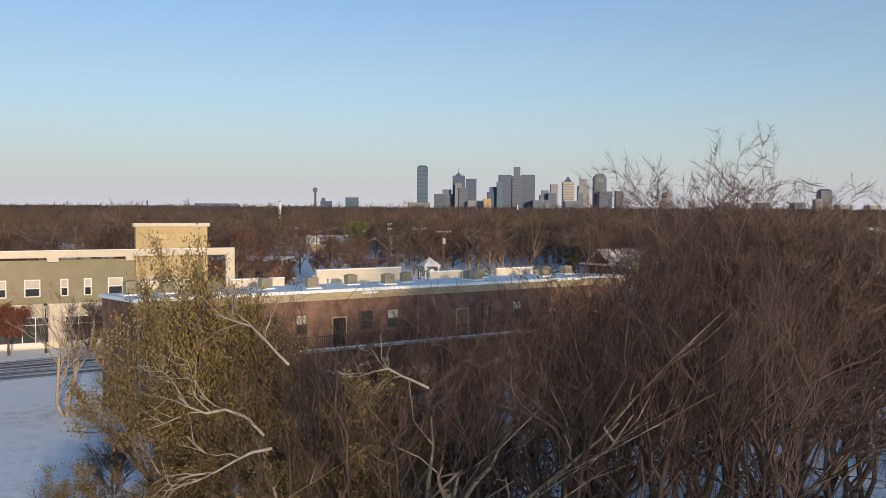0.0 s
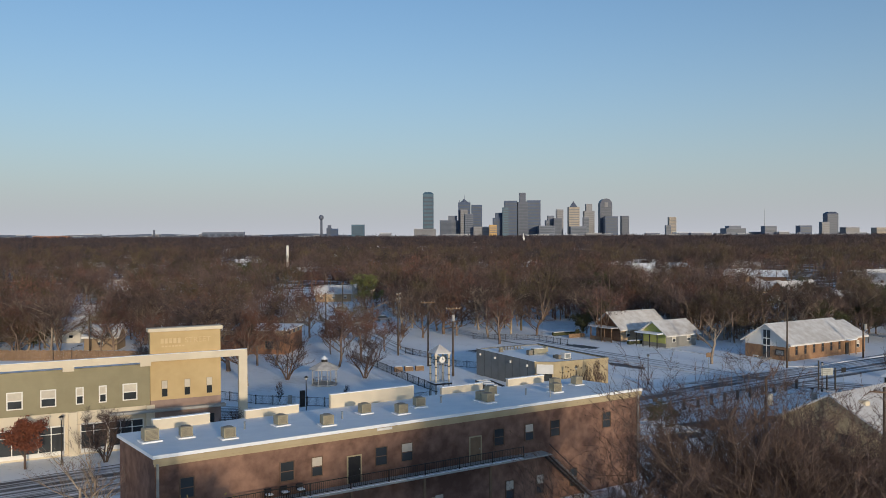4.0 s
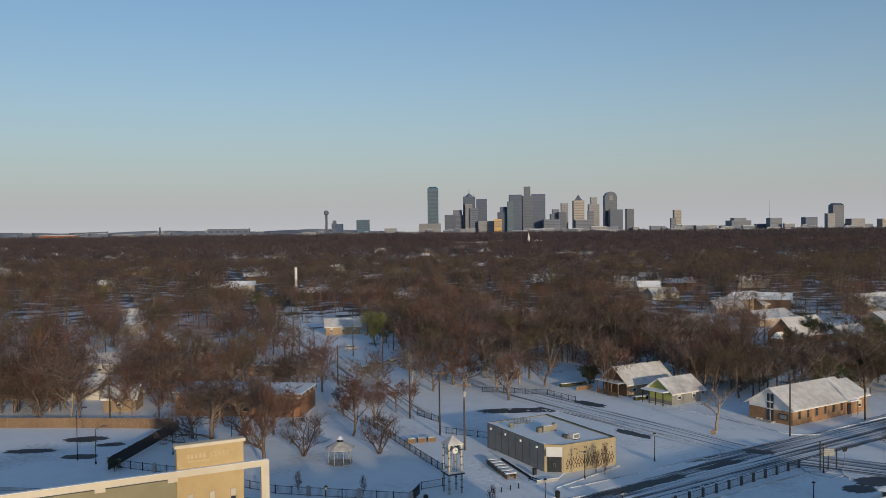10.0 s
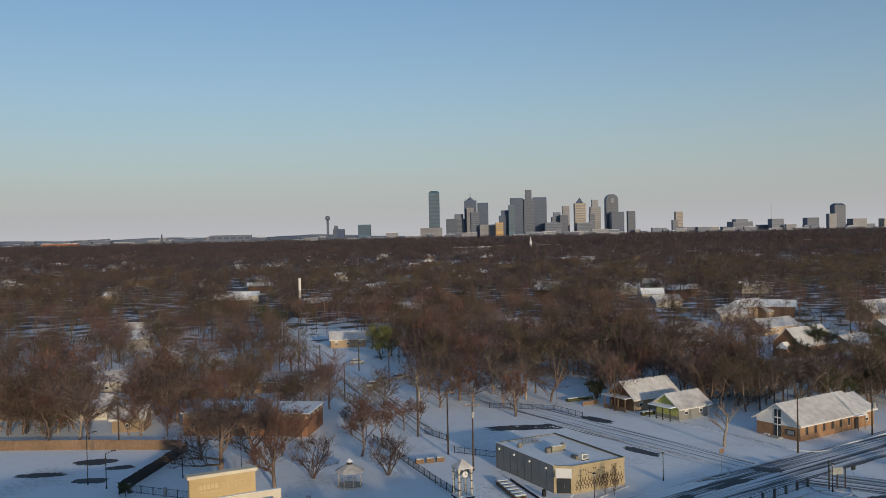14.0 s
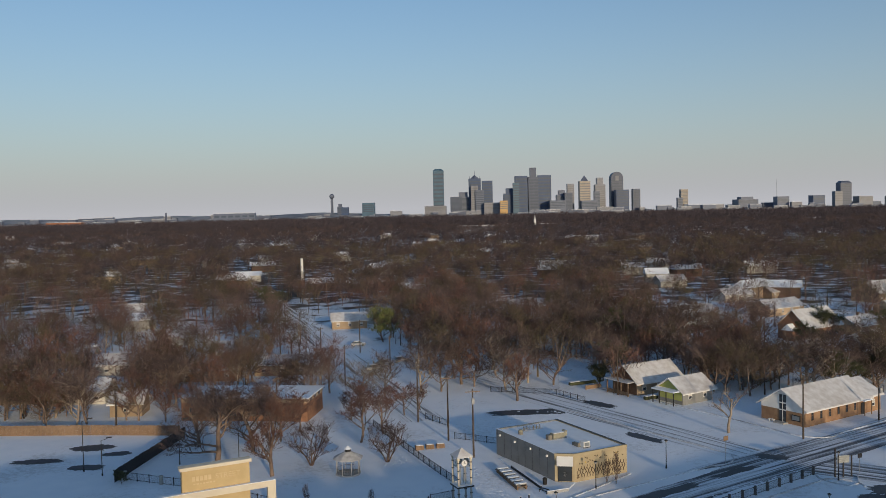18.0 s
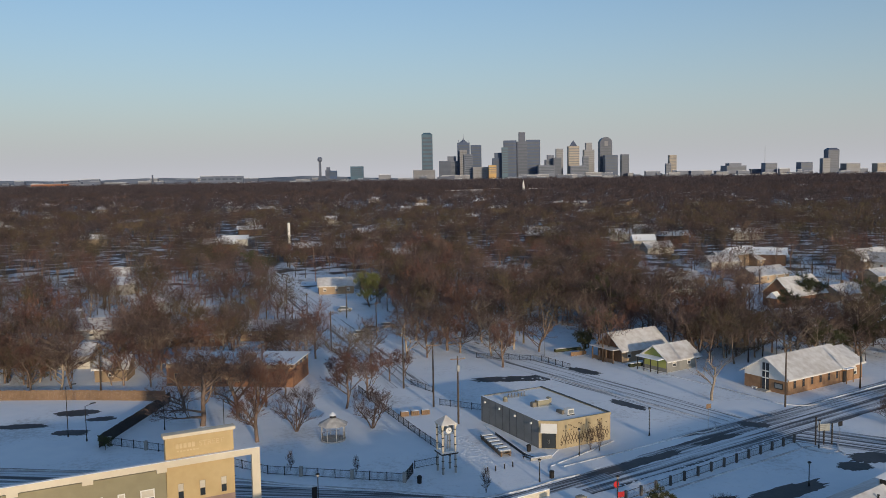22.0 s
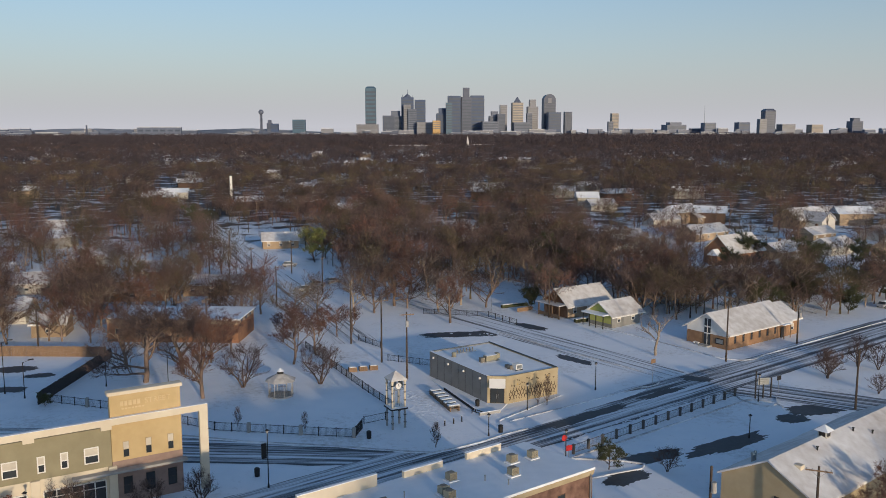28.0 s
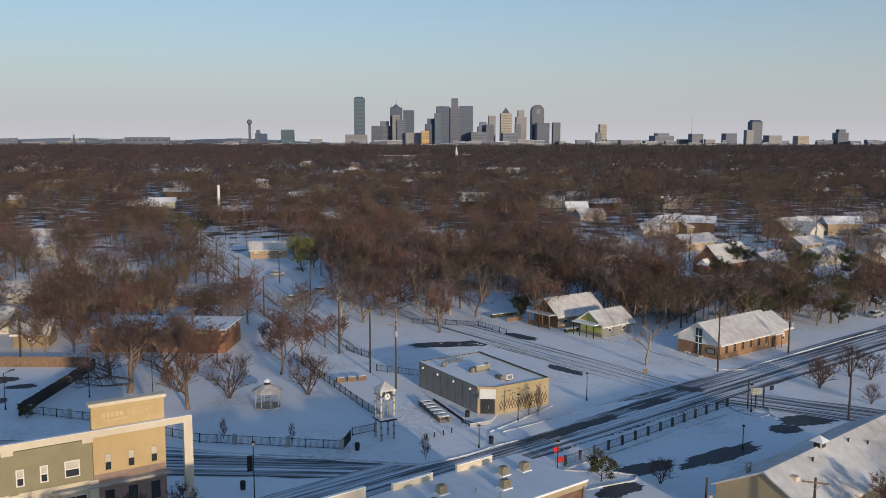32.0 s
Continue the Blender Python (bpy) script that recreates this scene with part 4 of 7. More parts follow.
for rz in (0, 90, 180, 270):
    face = pose(0, 0, 0, 0, 0, rz) @ pose(0, -0.92, 6.45, 90, 0, 0)
    bm = bmesh.new()
    cyl(bm, 0, 0, -0.06, 0.05, 0.5, 0.5, 28)
    cb = on(ct, "clock_case", bm, M_STEEL, face)
    bm = bmesh.new()
    cyl(bm, 0, 0, 0.05, 0.07, 0.44, 0.44, 28)
    part("dial", bm, M_WHITE, cb, "round white dial")
    part("pointer", boxes((-0.025, -0.02, 0.072, 0.025, 0.34, 0.085), (-0.02, -0.025, 0.072, 0.28, 0.025, 0.085)), M_DARK, cb)
    bm = bmesh.new()
    tube_between(bm, (-0.95, 0, 0), (-0.48, 0, 0), 0.03, 0.03), tube_between(bm, (0.48, 0, 0), (0.95, 0, 0), 0.03, 0.03)
    on(ct, "dial_bracket", bm, M_STEEL, face)
bm = bmesh.new()
tube_between(bm, (-1, -1, 3.3), (1, -1, 3.3), 0.05, 0.05), tube_between(bm, (1, -1, 3.3), (1, 1, 3.3), 0.05, 0.05), tube_between(bm, (-1, 1, 3.3), (1, 1, 3.3), 0.05, 0.05), tube_between(bm, (-1, -1, 3.3), (-1, 1, 3.3), 0.05, 0.05)
part("brace", bm, M_WHITE, ct)

gz = thing("gazebo", pose(-18.55, 132.3, 0) @ Matrix.Scale(0.88, 4), "small octagonal park gazebo with a snowy roof", "gazebo")
R8 = [(math.cos(radians(22.5 + 45 * i)), math.sin(radians(22.5 + 45 * i))) for i in range(8)]
bm = bmesh.new()
prism(bm, [(2.3 * a, 2.3 * b) for a, b in R8], 0, 0.25)
part("floor", bm, M_CONC, gz)
for a, b in R8:
    bm = bmesh.new()
    cyl(bm, 2.1 * a, 2.1 * b, 0.25, 2.9, 0.06, 0.06, 8)
    part("post", bm, M_CONC, gz)
for i in range(1, 8):
    (a, b), (c, d) = R8[i], R8[(i + 1) % 8]
    bm = bmesh.new()
    tube_between(bm, (2.1 * a, 2.1 * b, 1.05), (2.1 * c, 2.1 * d, 1.05), 0.035, 0.035)
    part("railing", bm, M_FENCE, gz)
    for k in range(1, 5):
        x, y = 2.1 * (a + (c - a) * k / 5), 2.1 * (b + (d - b) * k / 5)
        bm = bmesh.new()
        tube_between(bm, (x, y, 0.25), (x, y, 1.05), 0.02, 0.02, 4)
        part("baluster", bm, M_FENCE, gz)
bm = bmesh.new()
lo = [bm.verts.new((2.75 * a, 2.75 * b, 2.9)) for a, b in R8]
md = [bm.verts.new((0.6 * a, 0.6 * b, 4.0)) for a, b in R8]
lo2 = [bm.verts.new((2.7 * a, 2.7 * b, 2.8)) for a, b in R8]
for i in range(8):
    j = (i + 1) % 8
    bm.faces.new((lo[i], lo[j], md[j], md[i])), bm.faces.new((lo2[i], lo2[j], lo[j], lo[i]))
bm.faces.new(md), bm.faces.new(lo2[::-1])
part("roof", bm, M_OLDROOF, gz, "octagonal roof with patchy snow")
bm = bmesh.new()
cyl(bm, 0, 0, 4.0, 4.45, 0.55, 0.55, 8)
cp = part("cupola", bm, M_DARK, gz)
bm = bmesh.new()
cyl(bm, 0, 0, 4.45, 5.0, 0.75, 0.05, 8)
part("cupola_roof", bm, M_ROOFSNOW, cp)


def iron_fence(name, pts, h, label, span=2.4, gap=0.16, material=None, post=0.05, pillar=0):
    """Posts and picket panels along a line; each panel is one part."""
    m = material or M_DARK
    f = thing(name, pose(pts[0][0], pts[0][1], 0), label, "fence")
    ox, oy = pts[0]
    k0 = 0
    pv, pf = [], []
    for (xa, ya), (xb, yb) in zip(pts, pts[1:]):
        d = math.hypot(xb - xa, yb - ya)
        n = max(1, round(d / span))
        ux, uy, a = (xb - xa) / d, (yb - ya) / d, math.degrees(math.atan2(yb - ya, xb - xa))
        L = d / n
        for i in range(n + 1):
            wide = 0.22 if pillar and (k0 + i) % pillar == 0 else post
            bm = boxes((-wide, -wide, 0, wide, wide, h + (0.12 if wide > post else 0.05)))
            p = part("post", bm, M_CONC if wide > post and material is None and pillar > 1 else m, f)
            p.matrix_local = pose(xa - ox + ux * L * i, ya - oy + uy * L * i, 0, 0, 0, a)
        for i in range(n):
            mp = pose(xa - ox + ux * L * i, ya - oy + uy * L * i, 0, 0, 0, a)
            for z in (h - 0.12, 0.15):
                p = part("rail", boxes((0, -0.02, z, L, 0.02, z + 0.05)), m, f)
                p.matrix_local = mp
            for k in range(1, int(L / gap)):
                b0 = len(pv)
                pv += [(mp @ Vector(q))[:] for q in ((k * gap - 0.014, 0, 0.05), (k * gap, -0.014, 0.05), (k * gap + 0.014, 0, 0.05), (k * gap, 0.014, 0.05), (k * gap - 0.014, 0, h), (k * gap, -0.014, h), (k * gap + 0.014, 0, h), (k * gap, 0.014, h))]
                pf += [(b0 + q, b0 + (q + 1) % 4, b0 + 4 + (q + 1) % 4, b0 + 4 + q) for q in range(4)]
        k0 += n
    ob = tagged(new("fence_infill", arrays_mesh("fence_infill", pv, pf, m)), kind="stuff")
    ob.parent = f
    return f


iron_fence("iron_fence", [(-53, 131.2), (-42.2, 126.9), (-25.7, 117.0), (-6.6, 113.0)], 1.3, "black iron picket fence round the snowy park", pillar=3)
iron_fence("iron_fence", [(-6.4, 113.2), (-5.6, 116.4)], 1.5, "leaning black iron gate panel by the park", gap=0.1)
iron_fence("iron_fence", [(-5.4, 118.2), (-2.4, 119.9)], 1.2, "short black iron fence beside the clock tower")
iron_fence("iron_fence", [(-1.5, 125), (-5.1, 132.8), (-17.4, 161.5)], 1.3, "long black iron picket fence beside a footpath")
iron_fence("iron_fence", [(5.4, 147.4), (-2.0, 151.4)], 1.2, "black iron fence behind the shop")
iron_fence("iron_fence", [(-3.4, 160.5), (-7.7, 166.6)], 1.2, "black iron fence beside the ball court")
iron_fence("iron_fence", [(6, 190), (20, 186), (25, 178)], 1.2, "black iron fence along the back street")
iron_fence("street_fence", [(21.4, 105.4), (51.3, 127.4)], 1.25, "grey fence with square posts along the street", span=2.9, post=0.15, material=M_FENCE)


def board_fence(name, pts, h, w, material, label, boardname="plank"):
    f = thing(name, pose(pts[0][0], pts[0][1], 0), label, "fence")
    ox, oy = pts[0]
    rr = random.Random(label)
    meshes = [mesh_of(boardname, boxes((0, -0.015, 0, w - 0.02, 0.015, h + dz)), material) for dz in (-0.05, -0.01, 0.03, 0.06)]
    for (xa, ya), (xb, yb) in zip(pts, pts[1:]):
        d = math.hypot(xb - xa, yb - ya)
        n = int(d / w)
        ux, uy, a = (xb - xa) / d, (yb - ya) / d, math.degrees(math.atan2(yb - ya, xb - xa))
        for i in range(n):
            p = part(boardname, rr.choice(meshes), None, f)
            p.matrix_local = pose(xa - ox + ux * w * i, ya - oy + uy * w * i, 0, 0, 0, a)
        for z in (0.4, h - 0.4):
            r = part("rail", boxes((0, 0.015, z, d, 0.07, z + 0.09)), material, f)
            r.matrix_local = pose(xa - ox, ya - oy, 0, 0, 0, a)
    return f


board_fence("wooden_fence", [(-112, 160.5), (-70, 159.0), (-52.5, 157.4)], 1.9, 0.28, M_WOOD, "brown wooden board fence behind the parking lot")
board_fence("screen_fence", [(-54.2, 130.0), (-51.6, 157)], 1.9, 0.6, M_DARK, "dark screened fence along the parking lot", "panel")


def utility_pole(x, y, h, rz, arms, label, transformer=False):
    t = thing("utility_pole", pose(x, y, 0, 0, 0, rz), label, "utility pole", "utility poles")
    bm = bmesh.new()
    cyl(bm, 0, 0, 0, h, 0.17, 0.11, 10)
    part("pole", bm, M_POLE, t)
    for i in range(arms):
        z = h - 0.5 - i * 0.9
        ar = part("crossarm", boxes((-1.2, -0.19, z, 1.2, -0.09, z + 0.12)), M_WOOD, t)
        for x2 in (-1.1, -0.6, 0.6, 1.1):
            bm = bmesh.new()
            cyl(bm, x2, -0.14, z + 0.12, z + 0.3, 0.04, 0.03, 6)
            part("insulator", bm, M_STEEL, ar)
        bm = bmesh.new()
        tube_between(bm, (-0.7, -0.12, z), (0, -0.12, z - 0.6), 0.02, 0.02, 4), tube_between(bm, (0.7, -0.12, z), (0, -0.12, z - 0.6), 0.02, 0.02, 4)
        part("brace", bm, M_STEEL, ar)
    if transformer:
        bm = bmesh.new()
        cyl(bm, 0, -0.42, h - 2.4, h - 1.4, 0.26, 0.26, 12)
        part("transformer", bm, M_CONC, t, "grey can transformer")
    return t


for x, y, h, rz, arms, tr, lb in ((-9.0, 164.0, 12.0, 75, 2, False, "tall dark wooden utility pole with double crossarms"), (-3.1, 150.4, 11.5, 10, 1, False, "dark wooden utility pole behind the clock tower"),
                                   (1.1, 139.8, 11.3, 8, 1, True, "dark wooden utility pole with a transformer"), (57.6, 146.9, 11.0, 30, 0, False, "bare dark pole in front of the church"),
                                   (76.0, 158.4, 7.6, 30, 0, True, "short dark pole with a white box by the church"), (66.4, 120, 9.0, 30, 0, False, "dark pole beside the cross street"),
                                   (27.5, 75.3, 10.4, 20, 0, True, "near dark utility pole with a transformer"), (33.0, 184.5, 9.5, 20, 0, False, "dark pole in front of a cottage"),
                                   (-27.5, 200, 9.5, 70, 1, False, "wooden utility pole along the straight street"), (-38, 232, 9.5, 70, 1, False, "wooden utility pole along the straight street"), (-50, 268, 9.5, 70, 1, False, "wooden utility pole along the straight street"),
                                   (-18, 214, 9.5, 70, 1, False, "wooden utility pole along the straight street"), (-29, 246, 9.5, 70, 1, False, "wooden utility pole along the straight street"), (-62, 305, 9.5, 70, 1, False, "wooden utility pole along the straight street"),
                                   (-37.5, 171, 8.0, 60, 1, False, "wooden utility pole by the brick building"), (-66, 161, 8.0, 10, 0, False, "wooden pole by the board fence"), (39.2, 78.2, 8.9, -25, 1, False, "wooden utility pole beside a snowy roof")):
    utility_pole(x, y, h, rz, arms, lb, tr)


def lamp_post(x, y, h, rz, label, arm=False):
    t = thing("street_lamp", pose(x, y, 0, 0, 0, rz), label, "street lamp", "street lamps")
    bm = bmesh.new()
    cyl(bm, 0, 0, 0, 0.5, 0.14, 0.1, 10)
    part("base", bm, M_DARK, t)
    bm = bmesh.new()
    cyl(bm, 0, 0, 0.5, h - 0.35, 0.07, 0.055, 8)
    part("pole", bm, M_DARK, t)
    bm = bmesh.new()
    if arm:
        tube_between(bm, (0, 0, h - 0.4), (1.1, 0, h - 0.1), 0.04, 0.04)
        part("arm", bm, M_DARK, t)
        part("head", bevelled(boxes((0.8, -0.14, h - 0.12, 1.6, 0.14, h + 0.02)), 0.03), M_DARK, t)
    else:
        cyl(bm, 0, 0, h - 0.35, h - 0.05, 0.1, 0.2, 10)
        part("lantern", bm, M_CONC, t)
        bm = bmesh.new()
        cyl(bm, 0, 0, h - 0.05, h + 0.12, 0.28, 0.06, 10)
        part("cap", bm, M_DARK, t)
    return t


for x, y, h, arm, lb in ((-15.8, 97.4, 6.9, False, "tall dark street lamp with a banner by the street"), (30.6, 131.9, 4.4, False, "black street lamp on the snowy lot"), (18.3, 122.8, 4.0, False, "black street lamp before the shop mural"),
                          (19.6, 101.6, 4.6, False, "black street lamp on the planted corner"), (-38.5, 86.6, 4.8, False, "black street lamp before the shopfronts"), (-20.5, 66.5, 5.0, False, "black street lamp beside the brick building"),
                          (11.4, 112.4, 3.1, False, "black street lamp near the shop door"), (-47, 139, 7.5, True, "parking lot lamp on a dark pole"), (-61.5, 136, 8.5, True, "parking lot lamp on a dark pole"), (-57.5, 133.5, 6.0, True, "parking lot lamp on a dark pole"),
                          (-37, 138, 6.5, True, "dark park lamp between bare trees"), (53.8, 124.6, 4.2, False, "black street lamp at the parking lot corner"), (46, 109.5, 3.2, False, "low black lamp in the parking lot")):
    lamp_post(x, y, h, 30, lb, arm)
bn = thing("street_banner", pose(-15.8, 97.4, 0, 0, 0, 28), "dark blue cloth banner on a street lamp", "banner")
part("cloth", bevelled(boxes((-0.75, -0.02, 3.6, -0.12, 0.02, 5.4)), 0.01), M_DARK, bn)
part("rod", boxes((-0.78, -0.02, 5.4, 0, 0.02, 5.44), (-0.78, -0.02, 3.56, 0, 0.02, 3.6)), M_STEEL, bn)


def litter_bin(x, y, label):
    t = thing("litter_bin", pose(x, y, 0), label, "litter bin", "litter bins")
    bm = bmesh.new()
    cyl(bm, 0, 0, 0.05, 0.95, 0.3, 0.34, 14)
    part("body", bm, M_DARK, t)
    bm = bmesh.new()
    cyl(bm, 0, 0, 0.95, 1.1, 0.36, 0.2, 14)
    part("lid", bm, M_DARK, t)


litter_bin(-4.6, 112.6, "black litter bin beside the park fence")
litter_bin(-17.6, 100.8, "black litter bin on the snowy verge")
litter_bin(11.2, 125.0, "red topped bin by the shop door")
litter_bin(13.2, 113.8, "dark grey bin at the street corner")
for x, y in ((4.7, 116.2), (5.8, 116.8), (7.1, 117.6), (8.3, 118.4)):
    t = thing("bollard", pose(x, y, 0), "short dark post on the snowy corner", "post", "corner posts")
    bm = bmesh.new()
    cyl(bm, 0, 0, 0, 0.85, 0.1, 0.09, 8)
    part("shaft", bm, M_DARK, t)
    bm = bmesh.new()
    cyl(bm, 0, 0, 0.85, 0.95, 0.12, 0.05, 8)
    part("cap", bm, M_ROOFSNOW, t)


def road_sign(x, y, h, rz, label, shape, material):
    t = thing("road_sign", pose(x, y, 0, 0, 0, rz), label, "road sign", "road signs")
    bm = bmesh.new()
    cyl(bm, 0, 0, 0, h, 0.035, 0.035, 6)
    part("post", bm, M_STEEL, t)
    bm = bmesh.new()
    if shape == "octagon":
        prism(bm, [(0.42 * a, 0.42 * b) for a, b in R8], -0.01, 0.01)
    else:
        box(bm, -0.5, -0.35, -0.01, 0.5, 0.35, 0.01)
    pl = part("plate", bm, material, t)
    pl.matrix_local = pose(0, -0.06, h - 0.4, 90, 0, 0)


road_sign(20.1, 105.0, 2.7, 20, "red octagonal stop sign on a steel post", "octagon", M_RED)
road_sign(20.5, 104.2, 1.7, 20, "red and white small sign on a post", "square", M_RED)
road_sign(40.1, 133.1, 4.6, 30, "orange and tan narrow sign on a pole", "square", M_WOOD)
bs = thing("sign_board", pose(55.2, 126.2, 0, 0, 0, 8), "wide pale sign board on two dark posts", "sign")
for px, pz in ((-1.3, 4.3), (0.0, 2.2), (1.3, 3.2)):
    part("post", boxes((px - 0.08, -0.08, 0, px + 0.08, 0.08, pz)), M_DARK, bs)
part("panel", bevelled(boxes((-0.95, -0.06, 2.1, 0.95, 0.06, 3.2)), 0.02), M_STEEL, bs)
for k in range(3):
    part("lettering", boxes((-0.7, -0.075, 2.9 - k * 0.28, 0.6 - 0.2 * k, -0.06, 3.0 - k * 0.28)), M_GREY, bs, "unreadable grey line of lettering")
road_sign(58.4, 128.0, 3.0, 30, "dark narrow street sign", "square", M_DARK)

# ---- church ----
ch = gable_house("church", 61.0, 154.4, 33.0, 19.2, 9.4, 3.3, 6.2, M_CHURCHBRICK, "orange brick church with a white gable and snowy roof", "church", gable=M_WHITE, windows=False, over=0.7)
for i in range(6):
    window(ch, 1.6 + i * 2.6, 1.0, 0.7, 1.9, -0.01, M_DARKBRICK, blind=0)
G = pose(0, 9.4, 0, 0, 0, -90)


def gside(name, bm, material, label=""):
    ob = part(name, bm, material, ch, label)
    ob.matrix_local = G
    return ob


gside("gable_siding", boxes((0.02, -0.06, 2.4, 9.38, 0.0, 3.3)), M_WHITE)
st = gside("tall_window", boxes((4.0, -0.1, 0.1, 5.4, -0.02, 5.2)), M_GLASS, "tall dark window with white cross bars")
part("mullion", boxes((4.66, -0.16, 0.1, 4.76, -0.1, 5.2), (4.0, -0.16, 3.6, 5.4, -0.1, 3.8), (4.0, -0.16, 2.3, 5.4, -0.1, 2.5)), M_WHITE, st)
gside("notice_board", bevelled(boxes((6.6, -0.16, 0.8, 8.4, -0.02, 1.9)), 0.03), M_DARK, "dark framed notice board")
gside("notice_panel", boxes((6.75, -0.18, 0.95, 8.25, -0.16, 1.75)), M_STEEL)
gside("step", boxes((3.6, -1.4, 0, 5.8, 0, 0.25)), M_CONC)
gside("side_bench", boxes((2.2, -0.9, 0.35, 3.4, -0.5, 0.45), (2.3, -0.85, 0, 2.4, -0.55, 0.35), (3.2, -0.85, 0, 3.3, -0.55, 0.35)), M_WHITE)
gable_house("church_annex", 76.4, 164.4, 33.0, 4.9, 9.4, 3.3, 5.6, M_CHURCHBRICK, "orange brick church annex with a snowy roof", "church", gable=M_WHITE, windows=True)
pc = thing("church_porch", pose(74.6, 162.6, 0, 0, 0, 33.0), "small dark church side porch with snowy roof", "porch")
part("roof", bevelled(boxes((0, -0.9, 2.7, 2.6, 0.6, 2.9)), 0.04), M_ROOFSNOW, pc)
part("door", boxes((0.8, 0.3, 0, 1.8, 0.36, 2.2)), M_DARK, pc)
for x in (0.15, 2.35):
    part("post", boxes((x, -0.8, 0, x + 0.14, -0.66, 2.7)), M_WOOD, pc)

# ---- cottages by the back street ----
h1 = gable_house("cottage", 36.8, 182.8, 30.6, 12.4, 7.6, 3.2, 6.0, M_WALLWARM, "tan cottage with a broad snowy roof and porch", gable=M_REDBRICK, chimney=False, over=0.8)
for x in (3.5, 6.2, 9.2):
    bm = bmesh.new()
    cyl(bm, x, 3.6, 5.9, 6.5, 0.08, 0.08, 6)
    part("vent_pipe", bm, M_DARK, h1)
for y in (0.4, 2.6, 5.0, 7.0):
    part("porch_post", boxes((-2.2, y, 0, -2.0, y + 0.2, 2.9)), M_WOOD, h1)
part("porch_wall", boxes((-0.08, 0.1, 0, -0.01, 7.5, 2.9)), M_DARKBRICK, h1)
part("porch_rail", boxes((-2.18, 0.3, 0.2, -2.05, 7.2, 0.95)), M_WOOD, h1)
part("porch_roof", bevelled(boxes((-2.6, 0, 2.9, 0, 7.6, 3.12)), 0.04), M_THINSNOW, h1)
h2 = gable_house("cottage", 44.0, 173.4, 33, 8.6, 6.6, 2.9, 5.0, M_GREY, "small grey cottage with lime gable and snowy roof", gable=M_LIME, over=0.8)
part("porch_roof", bevelled(boxes((-2.4, 0.2, 2.7, 0, 6.4, 2.95)), 0.04), M_ROOFSNOW, h2)
part("lime_wall", boxes((-0.06, 0.2, 0.8, 0.0, 6.4, 2.7)), M_LIME, h2)
for y in (0.4, 2.4, 4.2, 6.0):
    part("porch_post", boxes((-2.2, y, 0, -2.05, y + 0.15, 2.7)), M_DARK, h2)
board_fence("wooden_fence", [(27, 190.5), (31, 192.5)], 0.9, 0.3, M_WOOD, "low wooden fence before a cottage")
for x, y, L in ((24.0, 195, 7), (37.5, 179, 5)):
    t = thing("hedge", pose(x, y, 0, 0, 0, 25), "low snow capped hedge by a front yard", "hedge", "front yard hedges")
    part("foliage", bevelled(boxes((0, -0.5, 0, L, 0.5, 0.7)), 0.15), M_PINE, t)
    part("snow_cap", bevelled(boxes((0.1, -0.45, 0.7, L - 0.1, 0.45, 0.85)), 0.06), M_ROOFSNOW, t)

# ---- low brick building behind the park ----
lb = thing("low_brick_building", pose(-30.6, 166.1, 0, 0, 0, 173.5) @ Matrix.Diagonal((0.95, 0.8, 1, 1)), "long low brick building with flat snowy roof", "building")
part("wall", boxes((0, -14, 0, 27, 0, 3.6)), M_REDBRICK, lb)
part("band", boxes((-0.05, -14.05, 3.6, 27.05, 0.05, 4.5)), M_WALLWARM, lb, "tan upper wall band")
part("roof", boxes((-0.4, -14.4, 4.5, 27.4, 0.4, 4.75)), M_ROOFSNOW, lb, "flat roof under snow")
for i in range(6):
    f = part("window", boxes((2.5 + i * 4.2, 0.0, 1.0, 4.3 + i * 4.2, 0.06, 2.6)), M_TAN, lb)
    part("pane", boxes((2.6 + i * 4.2, 0.05, 1.1, 4.2 + i * 4.2, 0.08, 2.5)), M_GLASS, f)
for i in range(3):
    f = part("window", boxes((-0.06, -11.6 + i * 3.8, 3.65, 0.0, -10.0 + i * 3.8, 4.35)), M_DARK, lb)
    part("pane", boxes((-0.08, -11.5 + i * 3.8, 3.72, -0.05, -10.1 + i * 3.8, 4.28)), M_GLASS, f)

# ---- tan building with cupola ----
rb = gable_house("tan_hall", 40.3, 80.0, 36.0, 30, 10.8, 4.2, 7.0, M_TAN, "tan stucco hall with a broad snowy gable roof", "building", windows=False, over=0.35)
part("brick_front", boxes((-0.09, 0.1, 0, -0.01, 9.5, 1.6)), M_REDBRICK, rb)
f = part("window", boxes((-0.1, 3.0, 2.3, -0.01, 4.6, 3.5)), M_DARK, rb)
part("pane", boxes((-0.12, 3.1, 2.4, -0.09, 4.5, 3.4)), M_GLASS, f)
cu = part("cupola", boxes((11.0, 4.9, 6.5, 12.0, 5.9, 7.7)), M_SIDING, rb, "square roof cupola with louvres")
part("louvre", boxes((10.96, 5.05, 7.1, 11.0, 5.75, 7.6)), M_DARK, cu)
part("louvre", boxes((11.15, 4.86, 7.1, 11.85, 4.9, 7.6)), M_DARK, cu)
bm = bmesh.new()
v = [bm.verts.new(p) for p in ((10.7, 4.6, 7.7), (12.3, 4.6, 7.7), (12.3, 6.2, 7.7), (10.7, 6.2, 7.7), (11.5, 5.4, 8.35))]
for q in ((3, 2, 1, 0), (0, 1, 4), (1, 2, 4), (2, 3, 4), (3, 0, 4)):
    bm.faces.new([v[i] for i in q])
